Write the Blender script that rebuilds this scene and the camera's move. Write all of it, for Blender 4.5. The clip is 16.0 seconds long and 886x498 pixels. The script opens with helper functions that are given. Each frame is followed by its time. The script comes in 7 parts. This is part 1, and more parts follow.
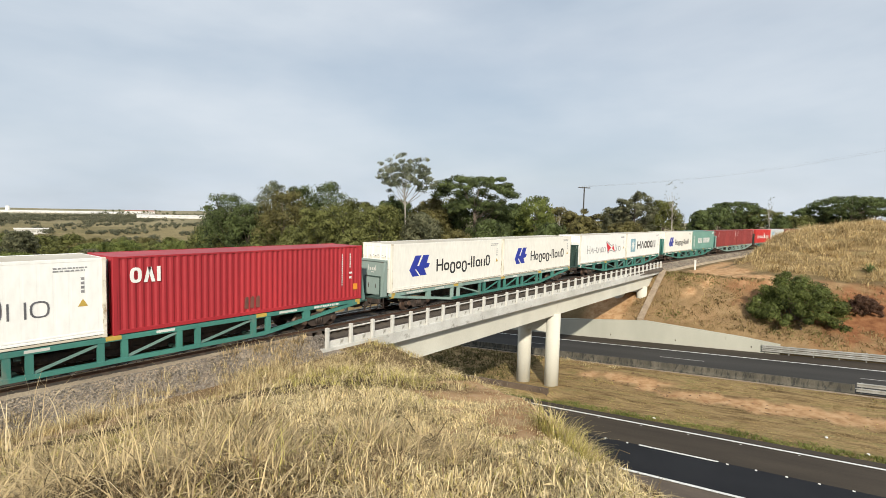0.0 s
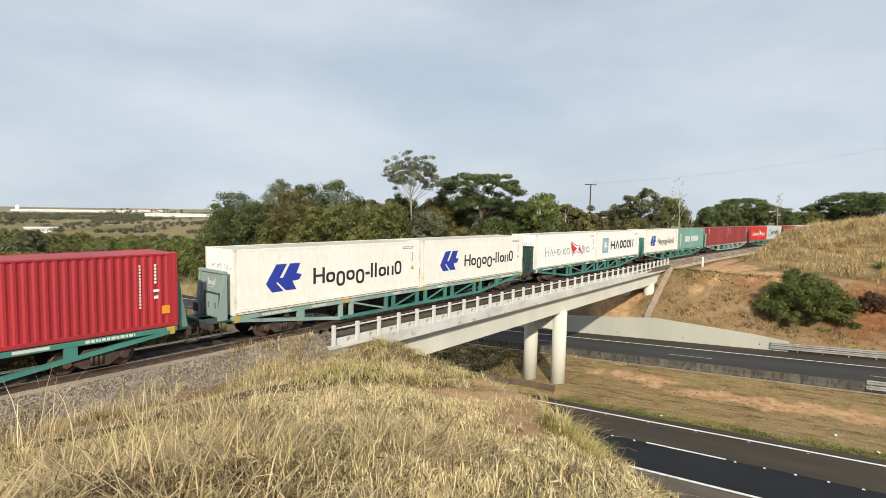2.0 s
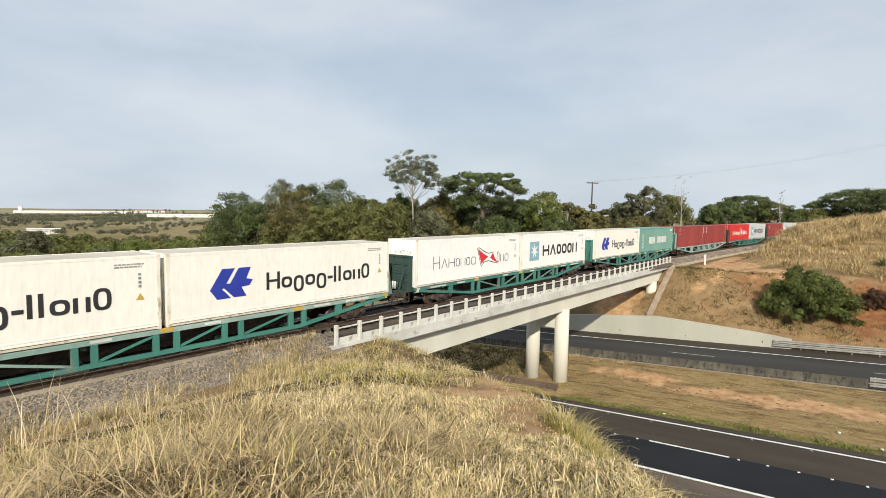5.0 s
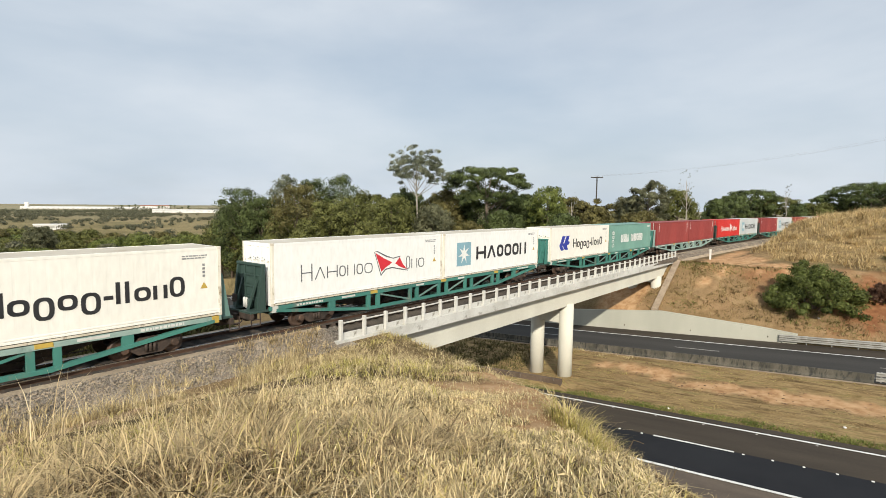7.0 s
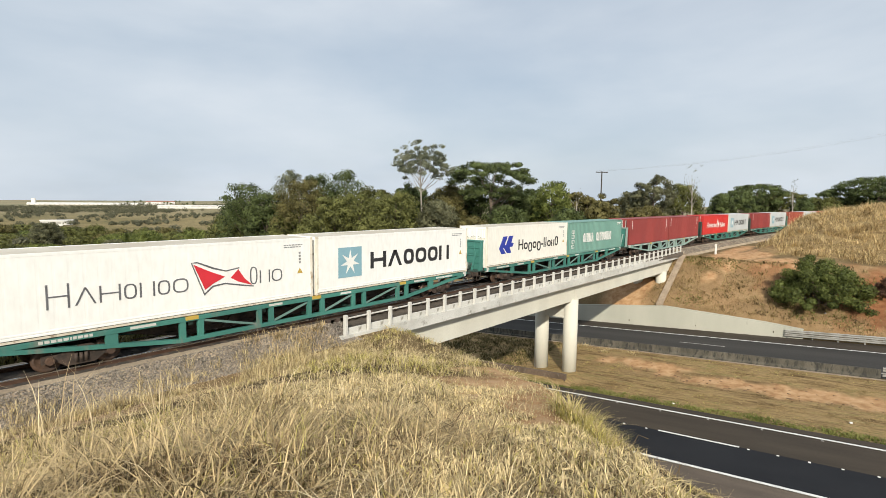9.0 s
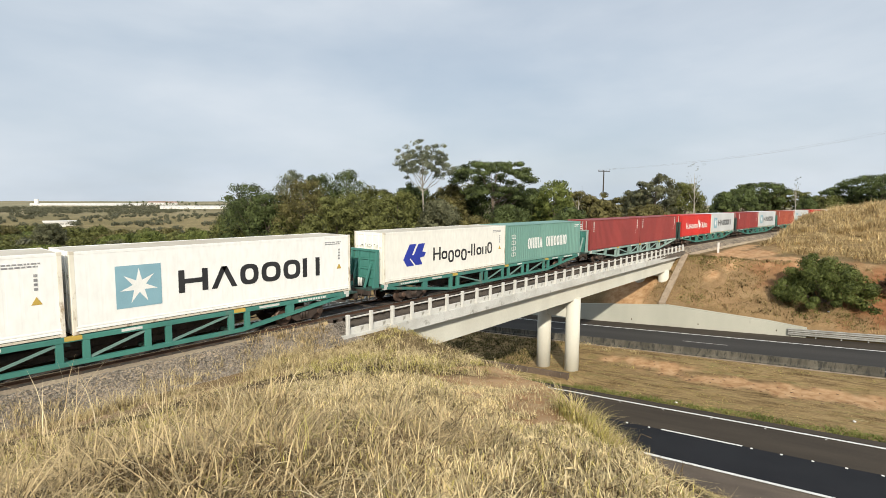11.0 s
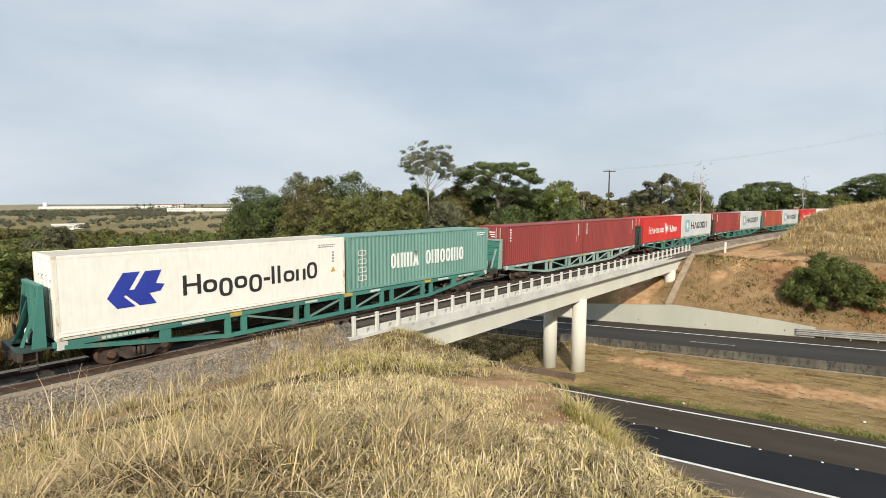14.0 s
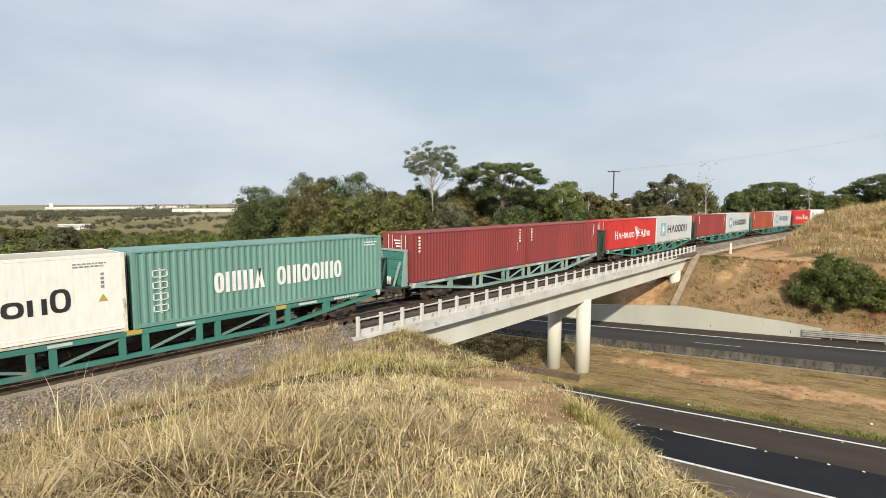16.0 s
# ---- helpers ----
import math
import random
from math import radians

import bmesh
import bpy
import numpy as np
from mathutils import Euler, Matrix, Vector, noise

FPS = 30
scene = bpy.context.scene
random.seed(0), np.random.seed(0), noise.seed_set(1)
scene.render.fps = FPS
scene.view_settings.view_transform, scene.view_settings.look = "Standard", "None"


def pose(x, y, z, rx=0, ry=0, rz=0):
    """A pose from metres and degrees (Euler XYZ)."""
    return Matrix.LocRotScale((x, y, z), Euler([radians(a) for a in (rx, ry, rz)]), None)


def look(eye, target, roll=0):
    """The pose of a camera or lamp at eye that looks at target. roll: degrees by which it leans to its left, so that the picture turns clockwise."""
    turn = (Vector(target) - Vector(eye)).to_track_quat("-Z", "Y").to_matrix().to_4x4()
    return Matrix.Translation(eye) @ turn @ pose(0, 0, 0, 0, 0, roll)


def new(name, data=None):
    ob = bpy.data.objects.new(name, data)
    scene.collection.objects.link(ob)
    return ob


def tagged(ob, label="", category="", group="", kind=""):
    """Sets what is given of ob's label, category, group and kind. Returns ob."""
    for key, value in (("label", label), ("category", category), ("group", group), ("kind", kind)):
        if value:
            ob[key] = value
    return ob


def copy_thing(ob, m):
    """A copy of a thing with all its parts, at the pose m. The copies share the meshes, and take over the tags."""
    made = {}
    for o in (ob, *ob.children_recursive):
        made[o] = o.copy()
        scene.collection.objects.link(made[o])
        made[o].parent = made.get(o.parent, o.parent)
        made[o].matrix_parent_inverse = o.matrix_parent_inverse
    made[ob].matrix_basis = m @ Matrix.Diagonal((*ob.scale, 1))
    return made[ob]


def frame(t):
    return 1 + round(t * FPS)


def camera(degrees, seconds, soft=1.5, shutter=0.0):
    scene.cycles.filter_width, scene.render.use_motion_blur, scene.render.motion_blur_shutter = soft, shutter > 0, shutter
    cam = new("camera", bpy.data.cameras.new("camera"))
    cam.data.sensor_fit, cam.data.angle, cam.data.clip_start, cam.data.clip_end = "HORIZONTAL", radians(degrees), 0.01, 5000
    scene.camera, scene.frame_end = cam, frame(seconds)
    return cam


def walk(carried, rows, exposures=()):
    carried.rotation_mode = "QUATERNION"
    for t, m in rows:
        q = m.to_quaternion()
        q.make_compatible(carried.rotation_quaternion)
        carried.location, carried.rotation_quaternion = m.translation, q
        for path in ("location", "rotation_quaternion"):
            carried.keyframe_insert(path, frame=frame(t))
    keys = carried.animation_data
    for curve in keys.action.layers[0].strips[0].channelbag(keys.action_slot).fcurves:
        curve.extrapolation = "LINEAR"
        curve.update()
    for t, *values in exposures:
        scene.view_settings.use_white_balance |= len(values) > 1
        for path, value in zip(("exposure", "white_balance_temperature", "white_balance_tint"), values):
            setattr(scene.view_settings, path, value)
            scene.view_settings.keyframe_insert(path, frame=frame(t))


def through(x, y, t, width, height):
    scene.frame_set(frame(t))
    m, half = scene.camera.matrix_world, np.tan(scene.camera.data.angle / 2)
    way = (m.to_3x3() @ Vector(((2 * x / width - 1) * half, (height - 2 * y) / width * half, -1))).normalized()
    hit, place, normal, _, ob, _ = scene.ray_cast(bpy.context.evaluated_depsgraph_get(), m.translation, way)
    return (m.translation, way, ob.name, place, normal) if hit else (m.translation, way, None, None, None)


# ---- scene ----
# The camera stands on a grassy cutting edge and is only turned by hand.
EYE = Vector((0.0, 0.0, 5.957))
VIEW = [  # seconds, heading from +x, tilt down, roll, in degrees
    (0.0, 37.963, 3.890, 1.377),
    (0.5, 38.090, 3.882, 1.340),
    (1.0, 38.450, 3.891, 1.285),
    (1.5, 38.580, 4.095, 1.233),
    (2.0, 38.628, 4.175, 1.175),
    (2.5, 38.589, 4.204, 1.103),
    (3.0, 38.582, 4.200, 1.032),
    (3.5, 38.549, 4.208, 0.970),
    (4.0, 38.688, 4.183, 0.945),
    (6.5, 39.110, 4.620, 0.744),
    (7.0, 39.280, 4.836, 0.738),
    (7.5, 39.368, 5.013, 0.719),
    (8.0, 39.527, 5.191, 0.692),
    (8.5, 39.657, 5.297, 0.640),
    (9.0, 39.752, 5.362, 0.615),
    (11.5, 40.071, 5.425, 0.325),
    (12.0, 40.262, 5.406, 0.276),
    (12.5, 40.403, 5.377, 0.204),
    (13.0, 40.400, 5.377, 0.153),
    (13.5, 40.444, 5.326, 0.110),
    (14.0, 40.575, 5.300, 0.081),
    (14.5, 40.687, 5.294, 0.079),
    (15.0, 40.849, 5.287, 0.107),
    (15.5, 40.965, 5.268, 0.090),
    (16.0, 41.031, 5.248, 0.082),
]


def aim(heading, tilt, roll):
    h, d = radians(heading), radians(tilt)
    way = Vector((math.cos(h) * math.cos(d), math.sin(h) * math.cos(d), -math.sin(d)))
    return look(EYE, EYE + way * 10, roll)


cam = camera(80.77, 16.0, soft=0.45, shutter=0.08)
walk(cam, [(t, aim(h, d, r)) for t, h, d, r in VIEW], exposures=[(0, 0.0), (16.0, 0.0)])

# ---- light ----
SUN_HEADING, SUN_HEIGHT = 40.0, 29.5  # where the light goes, and how high it comes from
world = bpy.data.worlds.new("sky")
scene.world = world
world.use_nodes = True


def sky_nodes():
    nt = world.node_tree
    n, l = nt.nodes, nt.links
    n.clear()
    out, bg = n.new("ShaderNodeOutputWorld"), n.new("ShaderNodeBackground")
    sky = n.new("ShaderNodeTexSky")
    sky.sky_type, sky.sun_disc = "NISHITA", False
    sky.sun_elevation = radians(SUN_HEIGHT)
    sky.sun_rotation = radians(270 - SUN_HEADING - 0)
    sky.air_density, sky.dust_density = 1.0, 2.0
    co = n.new("ShaderNodeTexCoord")
    mp = n.new("ShaderNodeMapping")
    mp.inputs["Scale"].default_value = (1.0, 1.0, 2.9)
    mp.inputs["Rotation"].default_value = (0.0, 0.10, 0.6)
    big, small = n.new("ShaderNodeTexNoise"), n.new("ShaderNodeTexNoise")
    big.inputs["Scale"].default_value, big.inputs["Detail"].default_value = 1.5, 6
    big.inputs["Roughness"].default_value = 0.55
    big.inputs["Distortion"].default_value = 0.3
    small.inputs["Scale"].default_value, small.inputs["Detail"].default_value = 2.6, 4
    cover = n.new("ShaderNodeValToRGB")
    cover.color_ramp.elements[0].position, cover.color_ramp.elements[0].color = 0.30, (0.70, 0.70, 0.70, 1)
    cover.color_ramp.elements[1].position, cover.color_ramp.elements[1].color = 0.62, (1, 1, 1, 1)
    tone = n.new("ShaderNodeValToRGB")
    tone.color_ramp.elements[0].position, tone.color_ramp.elements[0].color = 0.30, (5.72, 6.6, 7.55, 1)
    tone.color_ramp.elements[1].position, tone.color_ramp.elements[1].color = 0.64, (7.10, 7.75, 8.45, 1)
    mix = n.new("ShaderNodeMix")
    mix.data_type = "RGBA"
    l.new(co.outputs["Generated"], mp.inputs["Vector"])
    l.new(mp.outputs["Vector"], big.inputs["Vector"])
    l.new(mp.outputs["Vector"], small.inputs["Vector"])
    l.new(big.outputs["Fac"], cover.inputs["Fac"])
    mp.inputs["Location"].default_value = (0.55, 0.2, 0.35)
    l.new(small.outputs["Fac"], tone.inputs["Fac"])
    l.new(cover.outputs["Color"], mix.inputs["Factor"])
    l.new(sky.outputs["Color"], mix.inputs["A"])
    l.new(tone.outputs["Color"], mix.inputs["B"])
    l.new(mix.outputs["Result"], bg.inputs["Color"])
    bg.inputs["Strength"].default_value = 0.1
    l.new(bg.outputs["Background"], out.inputs["Surface"])


sky_nodes()
sun = new("sun", bpy.data.lights.new("sun", "SUN"))
sun.data.energy, sun.data.angle, sun.data.color = 5.0, radians(1.5), (1.0, 0.93, 0.80)
sun.matrix_world = look((0, 0, 60), Vector((0, 0, 60)) + Vector((
    math.cos(radians(SUN_HEIGHT)) * math.cos(radians(SUN_HEADING)),
    math.cos(radians(SUN_HEIGHT)) * math.sin(radians(SUN_HEADING)), -math.sin(radians(SUN_HEIGHT)))))

# ---- materials ----


def mat(name, col, col2=None, rough=0.8, metal=0.0, fine=40.0, coarse=2.0, var=0.25, bump=0.15, depth=0.01,
        island=0.0, dirt=None, dirt_at=0.62, per_object=0.0, stretch=(1, 1, 1), spec=0.5):
    """Colour between col and col2 by coarse noise, fine grain, an optional dirt colour in patches, and a bump."""
    m = bpy.data.materials.new(name)
    m.use_nodes = True
    n, l = m.node_tree.nodes, m.node_tree.links
    b = n["Principled BSDF"]
    b.inputs["Metallic"].default_value = metal
    b.inputs["Specular IOR Level"].default_value = spec
    co = n.new("ShaderNodeTexCoord")
    mp = n.new("ShaderNodeMapping")
    mp.inputs["Scale"].default_value = stretch
    l.new(co.outputs["Object"], mp.inputs["Vector"])
    c, f = n.new("ShaderNodeTexNoise"), n.new("ShaderNodeTexNoise")
    c.inputs["Scale"].default_value, c.inputs["Detail"].default_value = coarse, 5
    f.inputs["Scale"].default_value, f.inputs["Detail"].default_value = fine, 3
    for t in (c, f):
        l.new(mp.outputs["Vector"], t.inputs["Vector"])
    col2 = col2 or tuple(v * (1 - var) for v in col)
    ramp = n.new("ShaderNodeValToRGB")
    ramp.color_ramp.elements[0].position, ramp.color_ramp.elements[0].color = 0.36, (*col, 1)
    ramp.color_ramp.elements[1].position, ramp.color_ramp.elements[1].color = 0.64, (*col2, 1)
    l.new(c.outputs["Fac"], ramp.inputs["Fac"])
    colour = ramp.outputs["Color"]
    if dirt:
        d = n.new("ShaderNodeTexNoise")
        d.inputs["Scale"].default_value, d.inputs["Detail"].default_value = coarse * 2.7, 8
        d.inputs["Roughness"].default_value = 0.65
        l.new(mp.outputs["Vector"], d.inputs["Vector"])
        r = n.new("ShaderNodeValToRGB")
        r.color_ramp.elements[0].position, r.color_ramp.elements[1].position = dirt_at, dirt_at + 0.12
        l.new(d.outputs["Fac"], r.inputs["Fac"])
        x = n.new("ShaderNodeMix")
        x.data_type = "RGBA"
        x.inputs["B"].default_value = (*dirt, 1)
        l.new(r.outputs["Color"], x.inputs["Factor"])
        l.new(colour, x.inputs["A"])
        colour = x.outputs["Result"]
    hsv = n.new("ShaderNodeHueSaturation")
    l.new(colour, hsv.inputs["Color"])
    scale = n.new("ShaderNodeMapRange")
    scale.inputs["From Min"].default_value, scale.inputs["From Max"].default_value = 0.25, 0.75
    scale.inputs["To Min"].default_value, scale.inputs["To Max"].default_value = 1 - var, 1 + var
    l.new(f.outputs["Fac"], scale.inputs["Value"])
    value = scale.outputs["Result"]
    if island or per_object:
        info = n.new("ShaderNodeNewGeometry") if island else n.new("ShaderNodeObjectInfo")
        rnd = info.outputs["Random Per Island" if island else "Random"]
        k = island or per_object
        s2 = n.new("ShaderNodeMapRange")
        s2.inputs["To Min"].default_value, s2.inputs["To Max"].default_value = 1 - k, 1 + k
        l.new(rnd, s2.inputs["Value"])
        mul = n.new("ShaderNodeMath")
        mul.operation = "MULTIPLY"
        l.new(value, mul.inputs[0])
        l.new(s2.outputs["Result"], mul.inputs[1])
        value = mul.outputs["Value"]
    l.new(value, hsv.inputs["Value"])
    l.new(hsv.outputs["Color"], b.inputs["Base Color"])
    rr = n.new("ShaderNodeMapRange")
    rr.inputs["To Min"].default_value, rr.inputs["To Max"].default_value = max(0.02, rough - 0.1), min(1, rough + 0.1)
    l.new(c.outputs["Fac"], rr.inputs["Value"])
    l.new(rr.outputs["Result"], b.inputs["Roughness"])
    if bump:
        bp = n.new("ShaderNodeBump")
        bp.inputs["Strength"].default_value, bp.inputs["Distance"].default_value = bump, depth
        l.new(f.outputs["Fac"], bp.inputs["Height"])
        l.new(bp.outputs["Normal"], b.inputs["Normal"])
    return m


def leaf_mat(name, col, col2, rough=0.55, through=0.25, vary=0.45, patches=0.45):
    """Leaves: each clump its own tone, some light shines through."""
    m = bpy.data.materials.new(name)
    m.use_nodes = True
    n, l = m.node_tree.nodes, m.node_tree.links
    b = n["Principled BSDF"]
    g = n.new("ShaderNodeNewGeometry")
    co, t = n.new("ShaderNodeTexCoord"), n.new("ShaderNodeTexNoise")
    t.inputs["Scale"].default_value, t.inputs["Detail"].default_value = patches, 3
    l.new(co.outputs["Object"], t.inputs["Vector"])
    add = n.new("ShaderNodeMath")
    add.operation = "MULTIPLY_ADD"
    add.inputs[1].default_value, add.inputs[2].default_value = vary, 0.0
    l.new(g.outputs["Random Per Island"], add.inputs[0])
    l.new(t.outputs["Fac"], add.inputs[2])
    r = n.new("ShaderNodeValToRGB")
    r.color_ramp.elements[0].position, r.color_ramp.elements[0].color = 0.38, (*col, 1)
    r.color_ramp.elements[1].position, r.color_ramp.elements[1].color = 0.53 + vary, (*col2, 1)
    l.new(add.outputs["Value"], r.inputs["Fac"])
    l.new(r.outputs["Color"], b.inputs["Base Color"])
    b.inputs["Roughness"].default_value = rough
    b.inputs["Specular IOR Level"].default_value = 0.15
    tr = n.new("ShaderNodeBsdfTranslucent")
    l.new(r.outputs["Color"], tr.inputs["Color"])
    mix = n.new("ShaderNodeMixShader")
    mix.inputs["Fac"].default_value = through
    l.new(b.outputs["BSDF"], mix.inputs[1])
    l.new(tr.outputs["BSDF"], mix.inputs[2])
    l.new(mix.outputs["Shader"], n["Material Output"].inputs["Surface"])
    return m


def glass_mat():
    m = bpy.data.materials.new("tinted_glass")
    m.use_nodes = True
    b = m.node_tree.nodes["Principled BSDF"]
    b.inputs["Base Color"].default_value = (0.02, 0.025, 0.03, 1)
    b.inputs["Roughness"].default_value = 0.04
    return m


M = {
    "concrete": mat("concrete", (0.60, 0.59, 0.55), (0.47, 0.46, 0.42), 0.85, fine=30, coarse=0.6, var=0.12, dirt=(0.26, 0.245, 0.21), dirt_at=0.58),
    "wall": mat("wall_concrete", (0.47, 0.46, 0.385), (0.40, 0.395, 0.33), 0.85, fine=25, coarse=0.35, var=0.07, dirt=(0.27, 0.25, 0.20), dirt_at=0.66, stretch=(1, 1, 0.4)),
    "beam": mat("beam_concrete", (0.65, 0.63, 0.54), (0.57, 0.55, 0.47), 0.85, fine=25, coarse=0.35, var=0.07, dirt=(0.30, 0.28, 0.23), dirt_at=0.66, stretch=(1, 1, 0.4)),
    "old_concrete": mat("old_concrete", (0.118, 0.105, 0.080), (0.058, 0.053, 0.041), 0.9, fine=18, coarse=1.2, var=0.2, dirt=(0.028, 0.028, 0.024), dirt_at=0.5, stretch=(1, 1, 0.25)),
    "asphalt_new": mat("asphalt_new", (0.016, 0.017, 0.020), (0.012, 0.013, 0.016), 0.8, fine=60, coarse=0.25, var=0.18, spec=0.2),
    "asphalt_old": mat("asphalt_old", (0.064, 0.051, 0.038), (0.043, 0.035, 0.027), 0.85, fine=50, coarse=0.5, var=0.15, stretch=(1, 0.15, 1), spec=0.2),
    "asphalt_grey": mat("asphalt_grey", (0.055, 0.052, 0.048), (0.042, 0.040, 0.038), 0.85, fine=50, coarse=0.3, var=0.15, stretch=(1, 0.12, 1), spec=0.2),
    "shoulder": mat("shoulder", (0.125, 0.095, 0.070), (0.078, 0.061, 0.047), 0.9, fine=40, coarse=0.8, var=0.2, stretch=(1, 0.3, 1)),
    "paint": mat("road_paint", (0.75, 0.75, 0.72), (0.62, 0.62, 0.6), 0.6, fine=30, coarse=3, var=0.1, dirt=(0.3, 0.29, 0.27), dirt_at=0.68),
    "old_paint": mat("worn_paint", (0.36, 0.35, 0.33), (0.24, 0.23, 0.22), 0.7, fine=30, coarse=3, var=0.2),
    "oiled": mat("shaded_oily_ballast", (0.045, 0.038, 0.032), (0.07, 0.058, 0.046), 0.9, fine=14, coarse=0.8, var=0.4, bump=0.9, depth=0.05),
    "dust": mat("dusty_ballast", (0.40, 0.32, 0.225), (0.30, 0.235, 0.165), 0.95, fine=16, coarse=0.7, var=0.3, bump=0.8, depth=0.04, dirt=(0.15, 0.125, 0.10), dirt_at=0.58),
    "ballast": mat("ballast_stone", (0.300, 0.258, 0.208), (0.200, 0.174, 0.145), 0.95, fine=14, coarse=0.6, var=0.35, bump=0.9, depth=0.05, dirt=(0.31, 0.235, 0.165), dirt_at=0.56, island=0.35),
    "deck_ballast": mat("deck_ballast", (0.12, 0.094, 0.07), (0.075, 0.06, 0.046), 0.95, fine=14, coarse=0.8, var=0.4, bump=0.9, depth=0.05),
    "rail": mat("rail_steel", (0.12, 0.07, 0.045), (0.09, 0.05, 0.035), 0.55, 0.5, fine=30, coarse=3, var=0.2),
    "rail_head": mat("rail_head", (0.45, 0.43, 0.41), (0.38, 0.36, 0.34), 0.25, 0.9, fine=30, coarse=3, var=0.1),
    "sleeper": mat("sleeper_wood", (0.10, 0.075, 0.055), (0.07, 0.05, 0.04), 0.9, fine=25, coarse=3, var=0.3, per_object=0.2),
    "trunk": mat("bark", (0.17, 0.13, 0.095), (0.10, 0.08, 0.06), 0.95, fine=9, coarse=1.2, var=0.3, bump=0.6, depth=0.04, stretch=(1, 1, 0.3)),
    "tarred_wood": mat("tarred_wood", (0.045, 0.038, 0.032), (0.03, 0.026, 0.022), 0.85, fine=9, coarse=1.2, var=0.2),
    "pale_trunk": mat("pale_bark", (0.42, 0.38, 0.32), (0.27, 0.24, 0.20), 0.9, fine=6, coarse=0.9, var=0.2, bump=0.3, depth=0.02, stretch=(1, 1, 0.3)),
    "worn_concrete": mat("earth_stained_concrete", (0.36, 0.285, 0.205), (0.27, 0.205, 0.145), 0.9, fine=12, coarse=1.2, var=0.18, dirt=(0.17, 0.11, 0.07), dirt_at=0.56),
    "steel": mat("galvanised_steel", (0.44, 0.43, 0.40), (0.30, 0.29, 0.26), 0.5, 0.25, fine=30, coarse=1.5, var=0.12),
    "white_paint": mat("white_wall_paint", (0.72, 0.70, 0.66), (0.62, 0.6, 0.56), 0.8, fine=10, coarse=0.1, var=0.06),
    "glass": glass_mat(),
}

# ---- small builders ----


def box(bm, x0, x1, y0, y1, z0, z1, bevel=0.0):
    v = [bm.verts.new((x, y, z)) for z in (z0, z1) for y in (y0, y1) for x in (x0, x1)]
    fs = [bm.faces.new([v[i] for i in f]) for f in ((0, 2, 3, 1), (4, 5, 7, 6), (0, 1, 5, 4), (2, 6, 7, 3), (0, 4, 6, 2), (1, 3, 7, 5))]
    if bevel:
        bmesh.ops.bevel(bm, geom=list({e for f in fs for e in f.edges}), offset=bevel, segments=1, affect="EDGES")
    return bm


def bar(bm, a, b, wide, high, up=(0, 0, 1)):
    """A square bar from a to b."""
    a, b = Vector(a), Vector(b)
    d = (b - a).normalized()
    s = d.cross(Vector(up)).normalized() * wide / 2
    u = s.cross(d).normalized() * high / 2
    v = [bm.verts.new(p + i * s + j * u) for p in (a, b) for i, j in ((-1, -1), (1, -1), (1, 1), (-1, 1))]
    for f in ((3, 2, 1, 0), (4, 5, 6, 7), (0, 1, 5, 4), (1, 2, 6, 5), (2, 3, 7, 6), (3, 0, 4, 7)):
        bm.faces.new([v[i] for i in f])
    return bm


def tube(bm, pts, radii, n=8, caps=True):
    """A round tube through pts."""
    rings = []
    pts = [Vector(p) for p in pts]
    for i, p in enumerate(pts):
        d = (pts[min(i + 1, len(pts) - 1)] - pts[max(i - 1, 0)]).normalized()
        a = d.cross(Vector((0, 0, 1)) if abs(d.z) < 0.9 else Vector((1, 0, 0))).normalized()
        b = d.cross(a)
        rings.append([bm.verts.new(p + (a * math.cos(q * 2 * math.pi / n) + b * math.sin(q * 2 * math.pi / n)) * radii[i]) for q in range(n)])
    for r, s in zip(rings, rings[1:]):
        for i in range(n):
            f = bm.faces.new((r[i], r[(i + 1) % n], s[(i + 1) % n], s[i]))
            f.smooth = True
    if caps:
        bm.faces.new(rings[0][::-1])
        bm.faces.new(rings[-1])
    return bm


def prism(bm, outline, axis, a, b):
    """An outline of two coordinates, pushed along axis from a to b."""
    k = "xyz".index(axis)

    def at(p, d):
        q = list(p)
        q.insert(k, d)
        return q
    lo = [bm.verts.new(at(p, a)) for p in outline]
    hi = [bm.verts.new(at(p, b)) for p in outline]
    n = len(outline)
    for i in range(n):
        bm.faces.new((lo[i], lo[(i + 1) % n], hi[(i + 1) % n], hi[i]))
    bm.faces.new(lo[::-1])
    bm.faces.new(hi)
    return bm


def mesh_of(bm, material, name="part", smooth=False):
    bmesh.ops.recalc_face_normals(bm, faces=bm.faces)
    me = bpy.data.meshes.new(name)
    bm.to_mesh(me)
    bm.free()
    for mm in (material if isinstance(material, (list, tuple)) else [material]):
        me.materials.append(mm)
    if smooth:
        for p in me.polygons:
            p.use_smooth = True
    return me


def part(name, bm, material, parent, label=""):
    """One mesh object under a thing, or a thing itself where there is no parent."""
    me = bm if isinstance(bm, bpy.types.Mesh) else mesh_of(bm, material, name)
    ob = new(name, me)
    ob.parent = parent
    return tagged(ob, label)


def B(*a, **k):
    return box(bmesh.new(), *a, **k)


